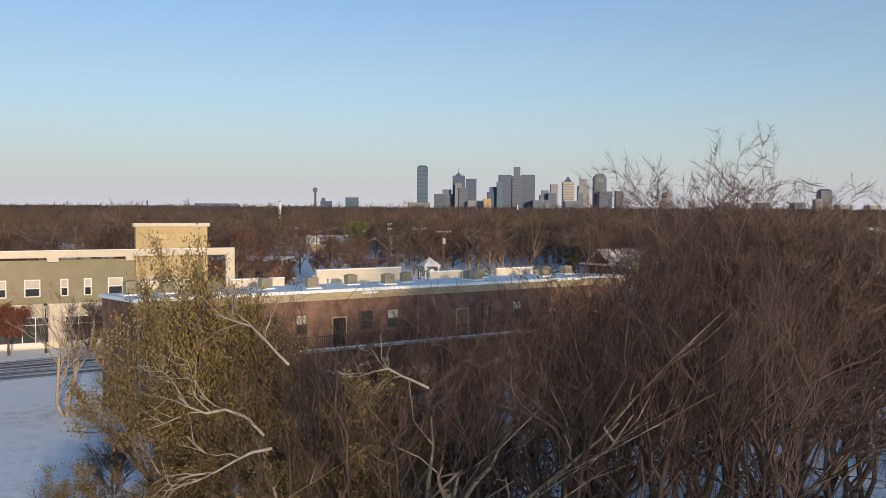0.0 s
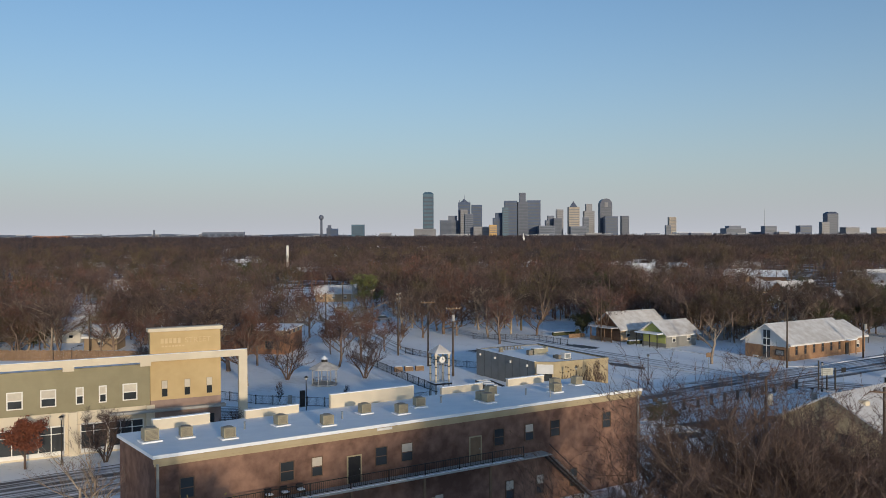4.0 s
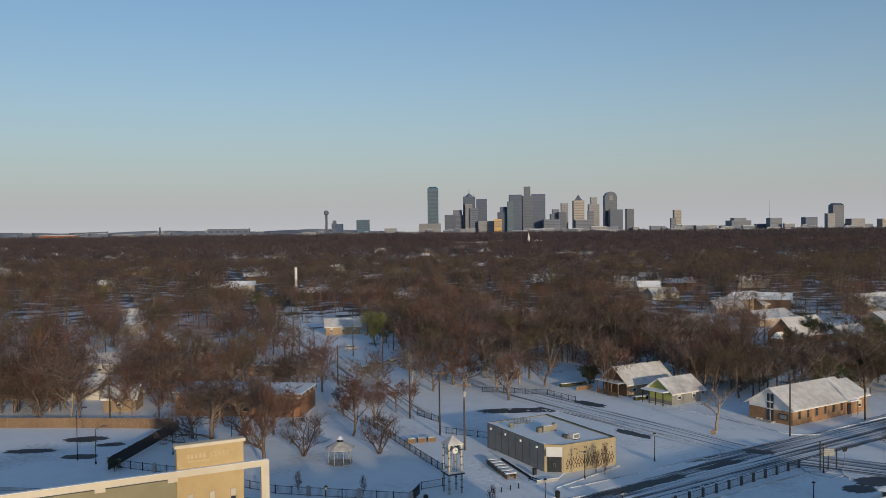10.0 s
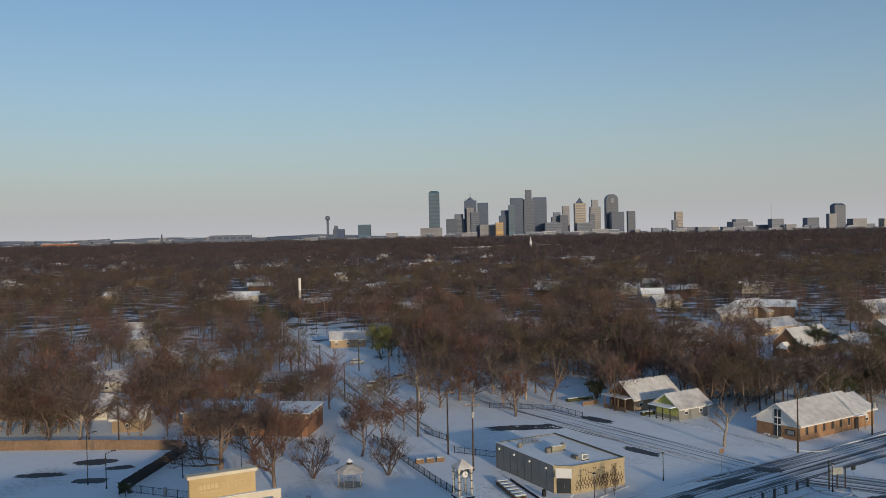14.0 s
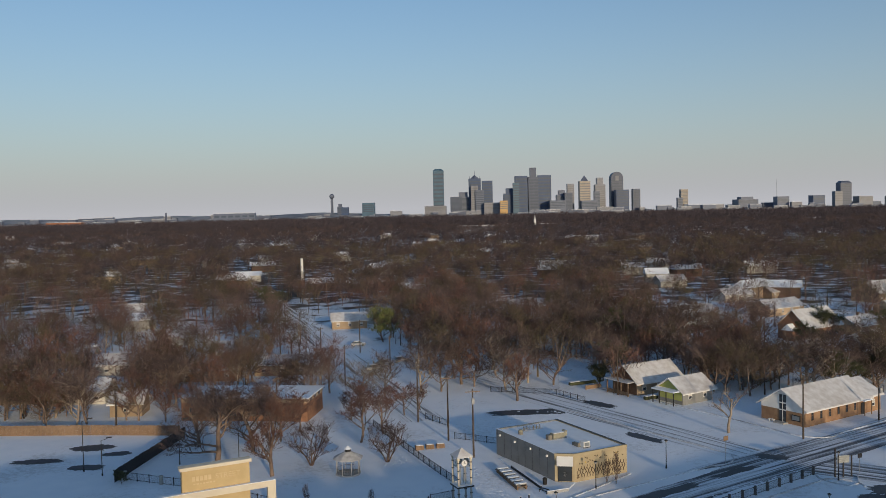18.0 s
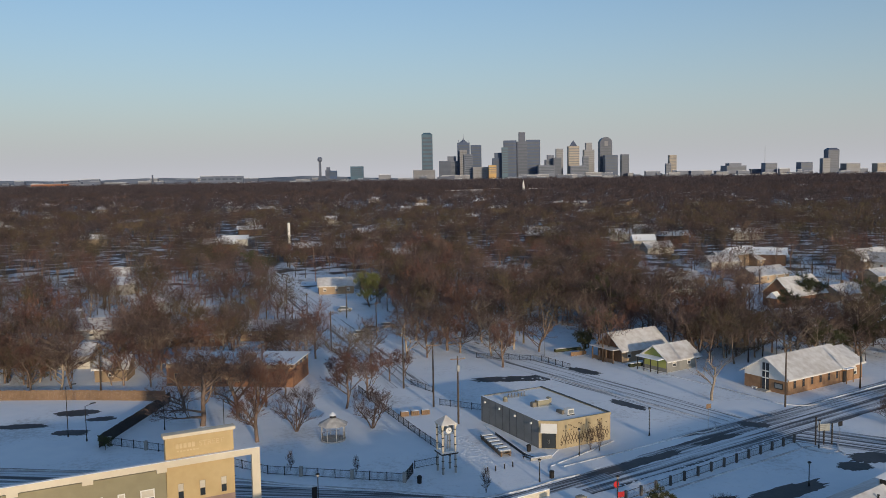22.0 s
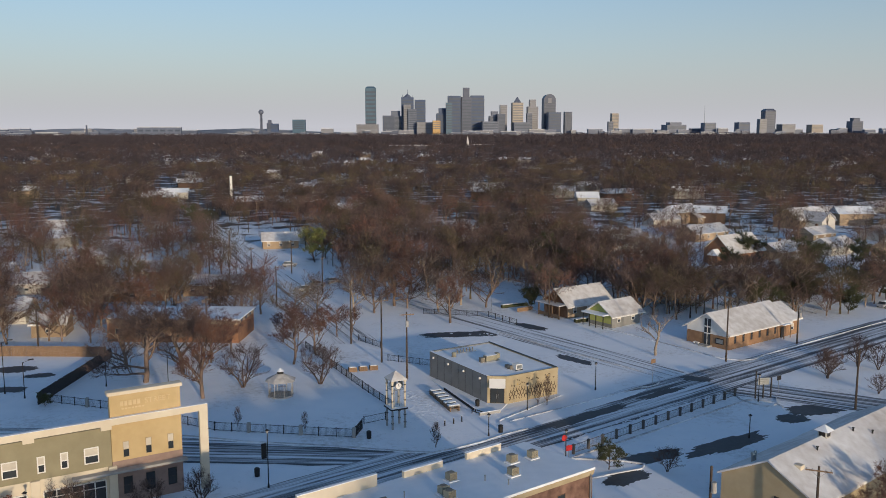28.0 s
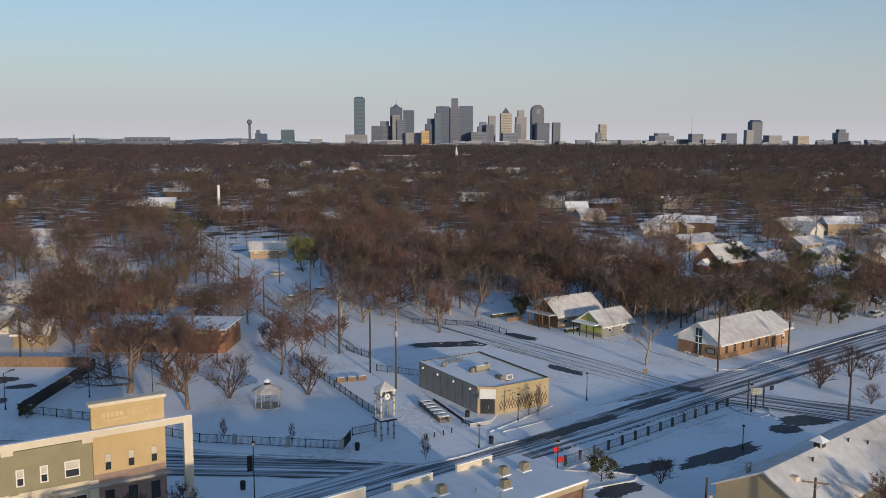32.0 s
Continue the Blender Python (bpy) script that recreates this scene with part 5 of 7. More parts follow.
part("cupola_roof", bm, M_ROOFSNOW, cu)
for x, y in ((7.9, 4.3), (16.5, 4.5), (19.0, 3.4)):
    bm = bmesh.new()
    z = 4.2 + 2.8 * y / 5.4
    cyl(bm, x, y, z - 0.1, z + 0.5, 0.1, 0.1, 8)
    cyl(bm, x, y, z + 0.5, z + 0.58, 0.17, 0.14, 8)
    part("vent_pipe", bm, M_DARK, rb)
part("roof_box", bevelled(boxes((2.4, 3.2, 5.6, 3.2, 4.0, 6.5)), 0.05), M_CREAM, rb)
for x, y, r in ((1.7, 8.2, 0.2), (2.3, 8.3, 0.14)):
    bm = bmesh.new()
    cyl(bm, x, y, 5.3, 6.5, r, r, 12)
    cyl(bm, x, y, 6.5, 6.7, r * 1.4, r, 12)
    part("flue", bm, M_STEEL, rb, "dull steel flue")

# ---- houses among the trees ----
HOUSES = ((115, 362, 25, 10, 8, 3.2, 5.6, 0), (130, 361, 28, 12, 8, 3.0, 5.2, 1), (109, 305, 30, 18, 9, 3.0, 5.4, 1), (163, 338, 30, 24, 12, 4.0, 8.0, 1), (178, 338, 120, 12, 9, 4.0, 7.0, 0), (224, 398, 30, 24, 9, 3.0, 5.0, 0),
          (118, 258, 33, 12, 8, 3.0, 5.2, 1), (112, 233, 35, 11, 8, 3.0, 4.8, 0), (132, 222, 25, 14, 9, 3.2, 5.4, 1), (83, 214, 30, 12, 8, 3.0, 5.0, 0), (72, 206, 30, 9, 7, 2.8, 4.8, 0), (70, 275, 20, 12, 9, 2.8, 5.0, 0), (-131, 486, 10, 9, 6, 3.0, 5.0, 0), (-160, 700, 12, 12, 8, 4, 6, 0),
          (-26, 428, 15, 14, 9, 3.2, 6.4, 0), (52, 526, 5, 18, 9, 4, 7, 0), (-44, 296, 10, 12, 8, 3, 5.2, 1), (-30, 306, 40, 12, 8, 3, 5.4, 0), (76, 296, 20, 14, 8, 3, 5.2, 1), (-132, 338, 10, 7, 7, 3, 5.6, 0), (-70, 208, 2, 15, 8, 3, 4.8, 2),
          (-72, 173, 5, 6.4, 6, 2.9, 4.8, 1), (-112, 230, 8, 12, 8, 3.2, 5.4, 1), (-127, 231, 4, 12, 8, 3.2, 5.2, 1), (-97, 218, 5, 12, 8, 3.0, 5.0, 0), (-90, 185, 3, 12, 8, 3.0, 5.0, 0), (-104, 186, 8, 11, 8, 3.0, 5.2, 1), (-70, 236, 5, 14, 8, 3, 5.0, 1), (-96, 262, 20, 14, 8, 3, 5.2, 0), (-52, 214, 2, 14, 7, 3, 4.6, 1),
          (140, 268, 30, 13, 8, 3, 5.2, 0), (158, 262, 35, 12, 8, 3, 5.2, 1), (176, 300, 30, 14, 9, 3, 5.4, 0), (150, 300, 28, 13, 8, 3, 5.0, 1), (108, 352, 20, 14, 8, 3, 5.2, 0), (186, 372, 20, 16, 9, 3, 5.4, 1), (98, 420, 15, 14, 9, 3, 5.6, 0), (20, 330, 10, 12, 8, 3, 5.0, 0), (200, 330, 30, 14, 8, 3, 5.2, 1))
for x, y, rz, L, W, e, r, k in HOUSES:
    gable_house("house", x, y, rz, L, W, e, r, (M_SIDING, M_WALLWARM, M_REDBRICK)[k], ("pale sided house with a snowy gable roof", "tan house with a snowy gable roof among trees", "brick house with a snowy low roof among trees")[k], chimney=(x > 0 and k == 1))
fc = gable_house("red_church", 99.8, 249.5, 33, 16, 10, 4.2, 8.6, M_REDBRICK, "red brick church with a steep snowy roof", "church", over=0.6)
bm = boxes((-2.2, 3.4, 0, 0, 6.6, 3.0))
part("porch", bm, M_REDBRICK, fc)
bm = bmesh.new()
v = [bm.verts.new(p) for p in ((-2.6, 3.0, 2.9), (-2.6, 7.0, 2.9), (-2.6, 5.0, 4.8), (0, 3.0, 2.9), (0, 7.0, 2.9), (0, 5.0, 4.8))]
for q in ((0, 1, 2), (5, 4, 3), (0, 3, 4, 1), (1, 4, 5, 2), (2, 5, 3, 0)):
    bm.faces.new([v[i] for i in q])
part("porch_roof", bm, M_ROOFSNOW, fc)

wt = thing("water_tank_mast", pose(-76.5, 424, 0), "tall slim white mast above the woods", "mast")
bm = bmesh.new()
cyl(bm, 0, 0, 0, 17.8, 0.7, 0.65, 12)
part("shaft", bm, M_WHITE, wt)
bm = bmesh.new()
cyl(bm, 0, 0, 17.8, 18.1, 0.72, 0.5, 12)
part("cap", bm, M_DARK, wt)


def car(x, y, rz, label, snow=True):
    t = thing("parked_car", pose(x, y, 0, 0, 0, rz), label, "car", "parked cars")
    part("body", bevelled(boxes((-2.2, -0.88, 0.35, 2.2, 0.88, 0.95)), 0.12), M_PAINT, t)
    bm = bmesh.new()
    v = [bm.verts.new(p) for p in ((-1.7, -0.8, 0.93), (1.2, -0.8, 0.93), (1.2, 0.8, 0.93), (-1.7, 0.8, 0.93), (-1.2, -0.68, 1.45), (0.5, -0.68, 1.45), (0.5, 0.68, 1.45), (-1.2, 0.68, 1.45))]
    for f in ((0, 1, 5, 4), (1, 2, 6, 5), (2, 3, 7, 6), (3, 0, 4, 7), (4, 5, 6, 7)):
        bm.faces.new([v[i] for i in f])
    part("cabin", bm, M_GLASS, t)
    part("roof_snow", bevelled(boxes((-1.3, -0.72, 1.44, 0.6, 0.72, 1.6)), 0.06), M_ROOFSNOW, t)
    part("bonnet_snow", bevelled(boxes((1.2, -0.8, 0.94, 2.15, 0.8, 1.04)), 0.05), M_ROOFSNOW, t)
    for sx in (-1.4, 1.4):
        for sy in (-0.88, 0.88):
            bm = bmesh.new()
            tube_between(bm, (sx, sy - 0.1, 0.34), (sx, sy + 0.1, 0.34), 0.34, 0.34, 14)
            w = part("wheel", bm, M_TYRE, t)
            bm = bmesh.new()
            tube_between(bm, (sx, sy - 0.11, 0.34), (sx, sy + 0.11, 0.34), 0.19, 0.19, 10)
            part("rim", bm, M_STEEL, w)
    for sy in (-0.6, 0.6):
        part("headlight", boxes((2.19, sy - 0.15, 0.65, 2.23, sy + 0.15, 0.8)), M_WHITE, t)


for x, y, rz in ((-20.5, 226, 20), (-16.5, 230, 25), (-22.5, 219, 20), (-36, 218, 8), (-31, 259, 10), (112, 190, 30)):
    car(x, y, rz, "parked grey car under a layer of snow")

# ---- skyline ----
def sky_mat(name, c, rough=0.5):
    return mat(name, c, rough, tuple(k * 0.82 for k in c), 0.05)


# distance haze is mixed into the blue-grey tones, paler and bluer than the stone
SK = {"teal": sky_mat("hazed_teal_glass", (0.085, 0.145, 0.21), 0.45), "blue": sky_mat("hazed_blue_glass", (0.062, 0.092, 0.18), 0.45), "grey": sky_mat("hazed_grey_stone", (0.15, 0.172, 0.24)), "pale": sky_mat("hazed_pale_stone", (0.24, 0.245, 0.28)),
      "sand": sky_mat("sand_stone", (0.36, 0.315, 0.27)), "brown": sky_mat("hazed_brown_stone", (0.105, 0.122, 0.18)), "gold": sky_mat("gold_panel", (0.55, 0.36, 0.14))}
M_BANDS = sky_mat("hazed_dark_glazing", (0.08, 0.1, 0.145), 0.4)
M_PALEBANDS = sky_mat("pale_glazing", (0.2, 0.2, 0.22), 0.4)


def tower(x0, x1, z, y, m, label, top="flat", bands=10, name="office_tower"):
    t = thing(name, pose((x0 + x1) / 2, y, 0), label, "skyscraper", "downtown skyline")
    w = (x1 - x0) / 2
    zs = z
    if top == "peak":
        zs = z - 1.1 * w
    elif top == "arch":
        zs = z - w
    elif top == "step":
        zs = z * 0.8
    elif top == "bevel":
        zs = z - 0.35 * w
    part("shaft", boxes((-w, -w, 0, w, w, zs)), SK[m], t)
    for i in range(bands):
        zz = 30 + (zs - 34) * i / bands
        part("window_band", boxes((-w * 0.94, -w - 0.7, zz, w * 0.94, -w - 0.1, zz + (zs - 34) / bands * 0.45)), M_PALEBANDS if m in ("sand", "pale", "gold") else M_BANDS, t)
    bm = bmesh.new()
    if top == "peak":
        cyl(bm, 0, 0, zs, z, w * 0.95, 1.0, 4)
        bmesh.ops.rotate(bm, verts=bm.verts, cent=(0, 0, 0), matrix=Matrix.Rotation(radians(45), 3, "Z"))
        part("pyramid_top", bm, SK["brown"], t)
    elif top == "arch":
        n = 14
        a = [(w * math.cos(math.pi * i / n), zs + w * math.sin(math.pi * i / n)) for i in range(n + 1)]
        fr, bk = [bm.verts.new((x, -w, zz)) for x, zz in a], [bm.verts.new((x, w, zz)) for x, zz in a]
        bm.faces.new(fr), bm.faces.new(bk[::-1])
        for i in range(n):
            bm.faces.new((fr[i], bk[i], bk[i + 1], fr[i + 1]))
        part("vaulted_top", bm, SK[m], t)
        part("sky_window", boxes((-w * 0.28, -w - 1, zs - 14, w * 0.28, -w + 0.2, zs + w * 0.35)), SK["pale"], t)
    elif top == "step":
        part("upper_shaft", boxes((-w * 0.62, -w * 0.62, zs, w * 0.62, w * 0.62, z)), SK[m], t)
    elif top == "bevel":
        prism(bm, [(-w, -w), (w, -w), (w, w), (-w, w)], zs, zs + 0.2)
        v = [bm.verts.new(p) for p in ((-w, -w, zs), (w, -w, zs), (w, w, zs), (-w, w, zs), (-w * 0.6, -w * 0.6, z), (w * 0.6, -w * 0.6, z), (w * 0.6, w * 0.6, z), (-w * 0.6, w * 0.6, z))]
        for f in ((4, 5, 6, 7), (0, 1, 5, 4), (1, 2, 6, 5), (2, 3, 7, 6), (3, 0, 4, 7)):
            bm.faces.new([v[i] for i in f])
        part("bevelled_top", bm, SK[m], t)
    elif top == "spire":
        cyl(bm, 0, 0, z, z + 18, w * 0.75, 2, 4)
        cyl(bm, 0, 0, z + 18, z + 42, 1.6, 0.8, 5)
        cyl(bm, -w * 0.8, 0, z, z + 14, 1.4, 0.8, 5), cyl(bm, w * 0.8, 0, z, z + 14, 1.4, 0.8, 5)
        part("spires", bm, SK["grey"], t)
    return t


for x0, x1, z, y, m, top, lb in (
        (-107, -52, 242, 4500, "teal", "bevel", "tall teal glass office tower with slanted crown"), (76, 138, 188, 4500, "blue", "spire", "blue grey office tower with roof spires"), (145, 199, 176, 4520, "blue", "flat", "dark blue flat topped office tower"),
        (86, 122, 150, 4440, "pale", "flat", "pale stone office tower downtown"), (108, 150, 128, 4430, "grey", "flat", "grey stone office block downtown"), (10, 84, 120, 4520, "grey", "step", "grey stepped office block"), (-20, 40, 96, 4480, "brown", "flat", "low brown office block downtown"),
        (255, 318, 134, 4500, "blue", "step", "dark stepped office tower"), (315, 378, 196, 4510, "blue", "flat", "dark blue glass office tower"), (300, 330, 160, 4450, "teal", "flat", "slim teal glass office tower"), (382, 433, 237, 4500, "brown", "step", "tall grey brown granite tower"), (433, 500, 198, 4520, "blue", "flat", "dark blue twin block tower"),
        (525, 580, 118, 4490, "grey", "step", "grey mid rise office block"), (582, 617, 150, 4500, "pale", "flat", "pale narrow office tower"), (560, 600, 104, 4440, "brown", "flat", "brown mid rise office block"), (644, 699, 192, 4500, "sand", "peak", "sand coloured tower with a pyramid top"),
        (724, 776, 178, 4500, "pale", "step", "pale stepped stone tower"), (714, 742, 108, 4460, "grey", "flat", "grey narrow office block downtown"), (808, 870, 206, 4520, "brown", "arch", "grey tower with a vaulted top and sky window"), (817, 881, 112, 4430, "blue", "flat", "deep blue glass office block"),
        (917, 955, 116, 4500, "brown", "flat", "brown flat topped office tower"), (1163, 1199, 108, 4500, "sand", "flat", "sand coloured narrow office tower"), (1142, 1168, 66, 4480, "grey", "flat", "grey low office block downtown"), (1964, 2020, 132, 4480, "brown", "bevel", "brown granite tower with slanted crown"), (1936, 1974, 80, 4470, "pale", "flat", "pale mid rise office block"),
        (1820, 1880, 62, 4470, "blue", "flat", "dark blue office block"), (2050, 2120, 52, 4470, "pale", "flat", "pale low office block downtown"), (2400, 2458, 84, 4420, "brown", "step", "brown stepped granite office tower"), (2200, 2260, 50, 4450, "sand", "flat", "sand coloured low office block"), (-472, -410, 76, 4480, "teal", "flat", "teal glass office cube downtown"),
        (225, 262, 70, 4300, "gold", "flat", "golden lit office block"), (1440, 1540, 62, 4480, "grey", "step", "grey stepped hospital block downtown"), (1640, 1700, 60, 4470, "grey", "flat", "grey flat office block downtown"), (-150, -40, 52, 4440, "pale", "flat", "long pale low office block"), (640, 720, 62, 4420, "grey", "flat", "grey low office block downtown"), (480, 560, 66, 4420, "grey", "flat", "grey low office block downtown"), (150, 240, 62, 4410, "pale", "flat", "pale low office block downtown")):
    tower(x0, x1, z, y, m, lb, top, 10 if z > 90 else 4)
rt = thing("observation_tower", pose(-633, 4500, 0), "slim tower with a round observation ball", "tower", "downtown skyline")
bm = bmesh.new()
for dx, dy in ((-4, 0), (4, 0), (0, 4)):
    cyl(bm, dx, dy, 0, 108, 2.6, 2.6, 8)
part("shaft", bm, SK["grey"], rt)
bm = bmesh.new()
bmesh.ops.create_uvsphere(bm, u_segments=16, v_segments=10, radius=13)
bmesh.ops.translate(bm, verts=bm.verts, vec=(0, 0, 114))
part("ball", bm, SK["grey"], rt)
tower(-602, -575, 74, 4480, "brown", "brown hotel block beside the round tower", "step", 4)
tower(-580, -545, 56, 4480, "blue", "dark glass hotel block downtown", "flat", 4)
for x, z in ((1655, 150), (2760, 84)):
    t = thing("radio_mast", pose(x, 4490, 0), "thin steel radio mast on the skyline", "mast", "radio masts")
    bm = bmesh.new()
    cyl(bm, 0, 0, 0, z, 1.5, 0.7, 5)
    part("mast", bm, M_STEEL, t)

rngs = np.random.default_rng(11)


FB = {k: (mesh_of("block", boxes((-1, -1, 0, 1, 1, 1)), SK[k]), mesh_of("snowy_top", boxes((-1, -1, 1, 1, 1, 1.03)), M_ROOFSNOW)) for k in ("pale", "grey", "brown")}
for i in range(230):
    y = rngs.uniform(2900, 4650)
    x = rngs.uniform(-0.60, 0.64) * y
    k = ("pale", "grey", "grey", "brown")[int(rngs.integers(0, 4))]
    t = thing("far_building", Matrix.LocRotScale((x, y, 0), None, (rngs.uniform(10, 40) * y / 4400, rngs.uniform(8, 16), rngs.uniform(6, 17) + max(0, y - 3600) * 0.017)), "low %s building far off on the horizon" % k, "building", "far low buildings")
    part("block", FB[k][0], None, t)
    part("snowy_top", FB[k][1], None, t)
bm = bmesh.new()
v = [bm.verts.new(q) for q in ((-1.1, -1.15, 0.62), (1.1, -1.15, 0.62), (1.1, 1.15, 0.62), (-1.1, 1.15, 0.62), (-1.1, 0, 1), (1.1, 0, 1))]
for f in ((0, 1, 5, 4), (2, 3, 4, 5), (0, 4, 3), (1, 2, 5), (3, 2, 1, 0)):
    bm.faces.new([v[q] for q in f])
FR = mesh_of("roof", bm, M_ROOFSNOW)
FW = [mesh_of("wall", boxes((-1, -1, 0, 1, 1, 0.62)), m) for m in (M_SIDING, M_WALLWARM, M_DARKBRICK)]
FARH = []
SEEN = [(-117, 308), (-120, 461), (-69, 443), (-49, 545), (-22, 396), (-134, 596), (-92, 703), (-213, 522), (52, 498), (124, 537), (124, 367), (136, 366), (172, 494), (194, 355), (24, 283)]
for i in range(150 + len(SEEN)):
    y = rngs.uniform(400, 1300) if i < 75 else rngs.uniform(1300, 2700)
    x = rngs.uniform(-0.60, 0.64) * y
    if i >= 150:
        x, y = SEEN[i - 150]
    s = 0.85 if y < 1300 else 1.1
    if i % 3 == 0 or i >= 150:
        FARH.append((x, y))
    t = thing("far_house", Matrix.LocRotScale((x, y, 0), Euler((0, 0, rngs.uniform(-0.6, 0.9))), (rngs.uniform(6, 10) * s, rngs.uniform(4, 5) * s, rngs.uniform(6, 8) * (1 if s < 1 else 1.25))), "far house with a snowy gable roof in woods", "house", "far houses")
    part("wall", FW[i % 3], None, t)
    part("roof", FR, None, t)
for x0, x1, y, z, h, k, lb in ((-1226, -1120, 2600, 23, 1, "orange", "long orange brick works far off among woods"), (-1318, -1236, 3400, 19, 1, "pale", "long pale shed far off on the plain"), (-1055, -871, 3800, 38, 1, "grey", "long grey flat block far off on the horizon"),
                               (2, 74, 1500, 9, 1, "pale", "long white roofed warehouse among far woods"), (80, 104, 1560, 10, 1, "pale", "white roofed warehouse among far woods"), (146, 188, 1500, 10, 1, "grey", "snow roofed school block among far woods")):
    m = mat("orange_works", (0.33, 0.15, 0.085), 0.9) if k == "orange" else SK[k]
    t = thing("far_works", pose((x0 + x1) / 2, y, 0), lb, "building")
    w = (x1 - x0) / 2
    part("hall", boxes((-w, -9, 0, w, 9, z)), m, t)
    part("snowy_roof", boxes((-w - 0.5, -9.5, z, w + 0.5, 9.5, z + 0.8)), M_ROOFSNOW, t)
    for q in range(6):
        part("window_band", boxes((-w + w * (q + 0.15) / 3, -9.4, z * 0.55, -w + w * (q + 0.85) / 3, -9, z * 0.75)), M_BANDS, t)
t = thing("far_church", pose(136, 1490, 0), "small white steeple church among far woods", "church")
part("nave", boxes((-5, -6, 0, 5, 6, 9)), SK["pale"], t)
bm = bmesh.new()
cyl(bm, 0, -6, 0, 15, 2.0, 2.0, 8), cyl(bm, 0, -6, 15, 25, 2.1, 0.1, 8)
part("steeple", bm, M_WHITE, t)
t = thing("chimney_stack", pose(-1199, 3600, 0), "dark slim chimney stack far off", "chimney")
bm = bmesh.new()
cyl(bm, 0, 0, 0, 47, 4, 3, 10)
part("shaft", bm, SK["brown"], t)
# far ridge; its blue grey base colour has the haze painted in
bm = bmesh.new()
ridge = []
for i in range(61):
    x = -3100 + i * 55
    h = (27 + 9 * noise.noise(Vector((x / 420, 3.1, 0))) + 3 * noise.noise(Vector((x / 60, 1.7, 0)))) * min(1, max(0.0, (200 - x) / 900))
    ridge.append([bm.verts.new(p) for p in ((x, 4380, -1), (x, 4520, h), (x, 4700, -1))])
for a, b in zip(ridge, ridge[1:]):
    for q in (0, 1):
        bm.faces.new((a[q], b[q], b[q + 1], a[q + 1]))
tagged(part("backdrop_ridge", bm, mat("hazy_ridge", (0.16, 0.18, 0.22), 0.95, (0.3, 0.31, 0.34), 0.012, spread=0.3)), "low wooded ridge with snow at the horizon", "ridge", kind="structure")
# ---- trees ----
def sliver_mesh(name, base, tip, width, rg, material):
    side = np.cross(tip - base, rg.normal(size=tip.shape))
    side /= np.linalg.norm(side, axis=1)[:, None] + 1e-9
    side *= np.asarray(width).reshape(-1, 1)
    V = np.stack([base - side, base + side, tip], 1).reshape(-1, 3)
    return arrays_mesh(name, V, np.arange(len(V)).reshape(-1, 3), material)


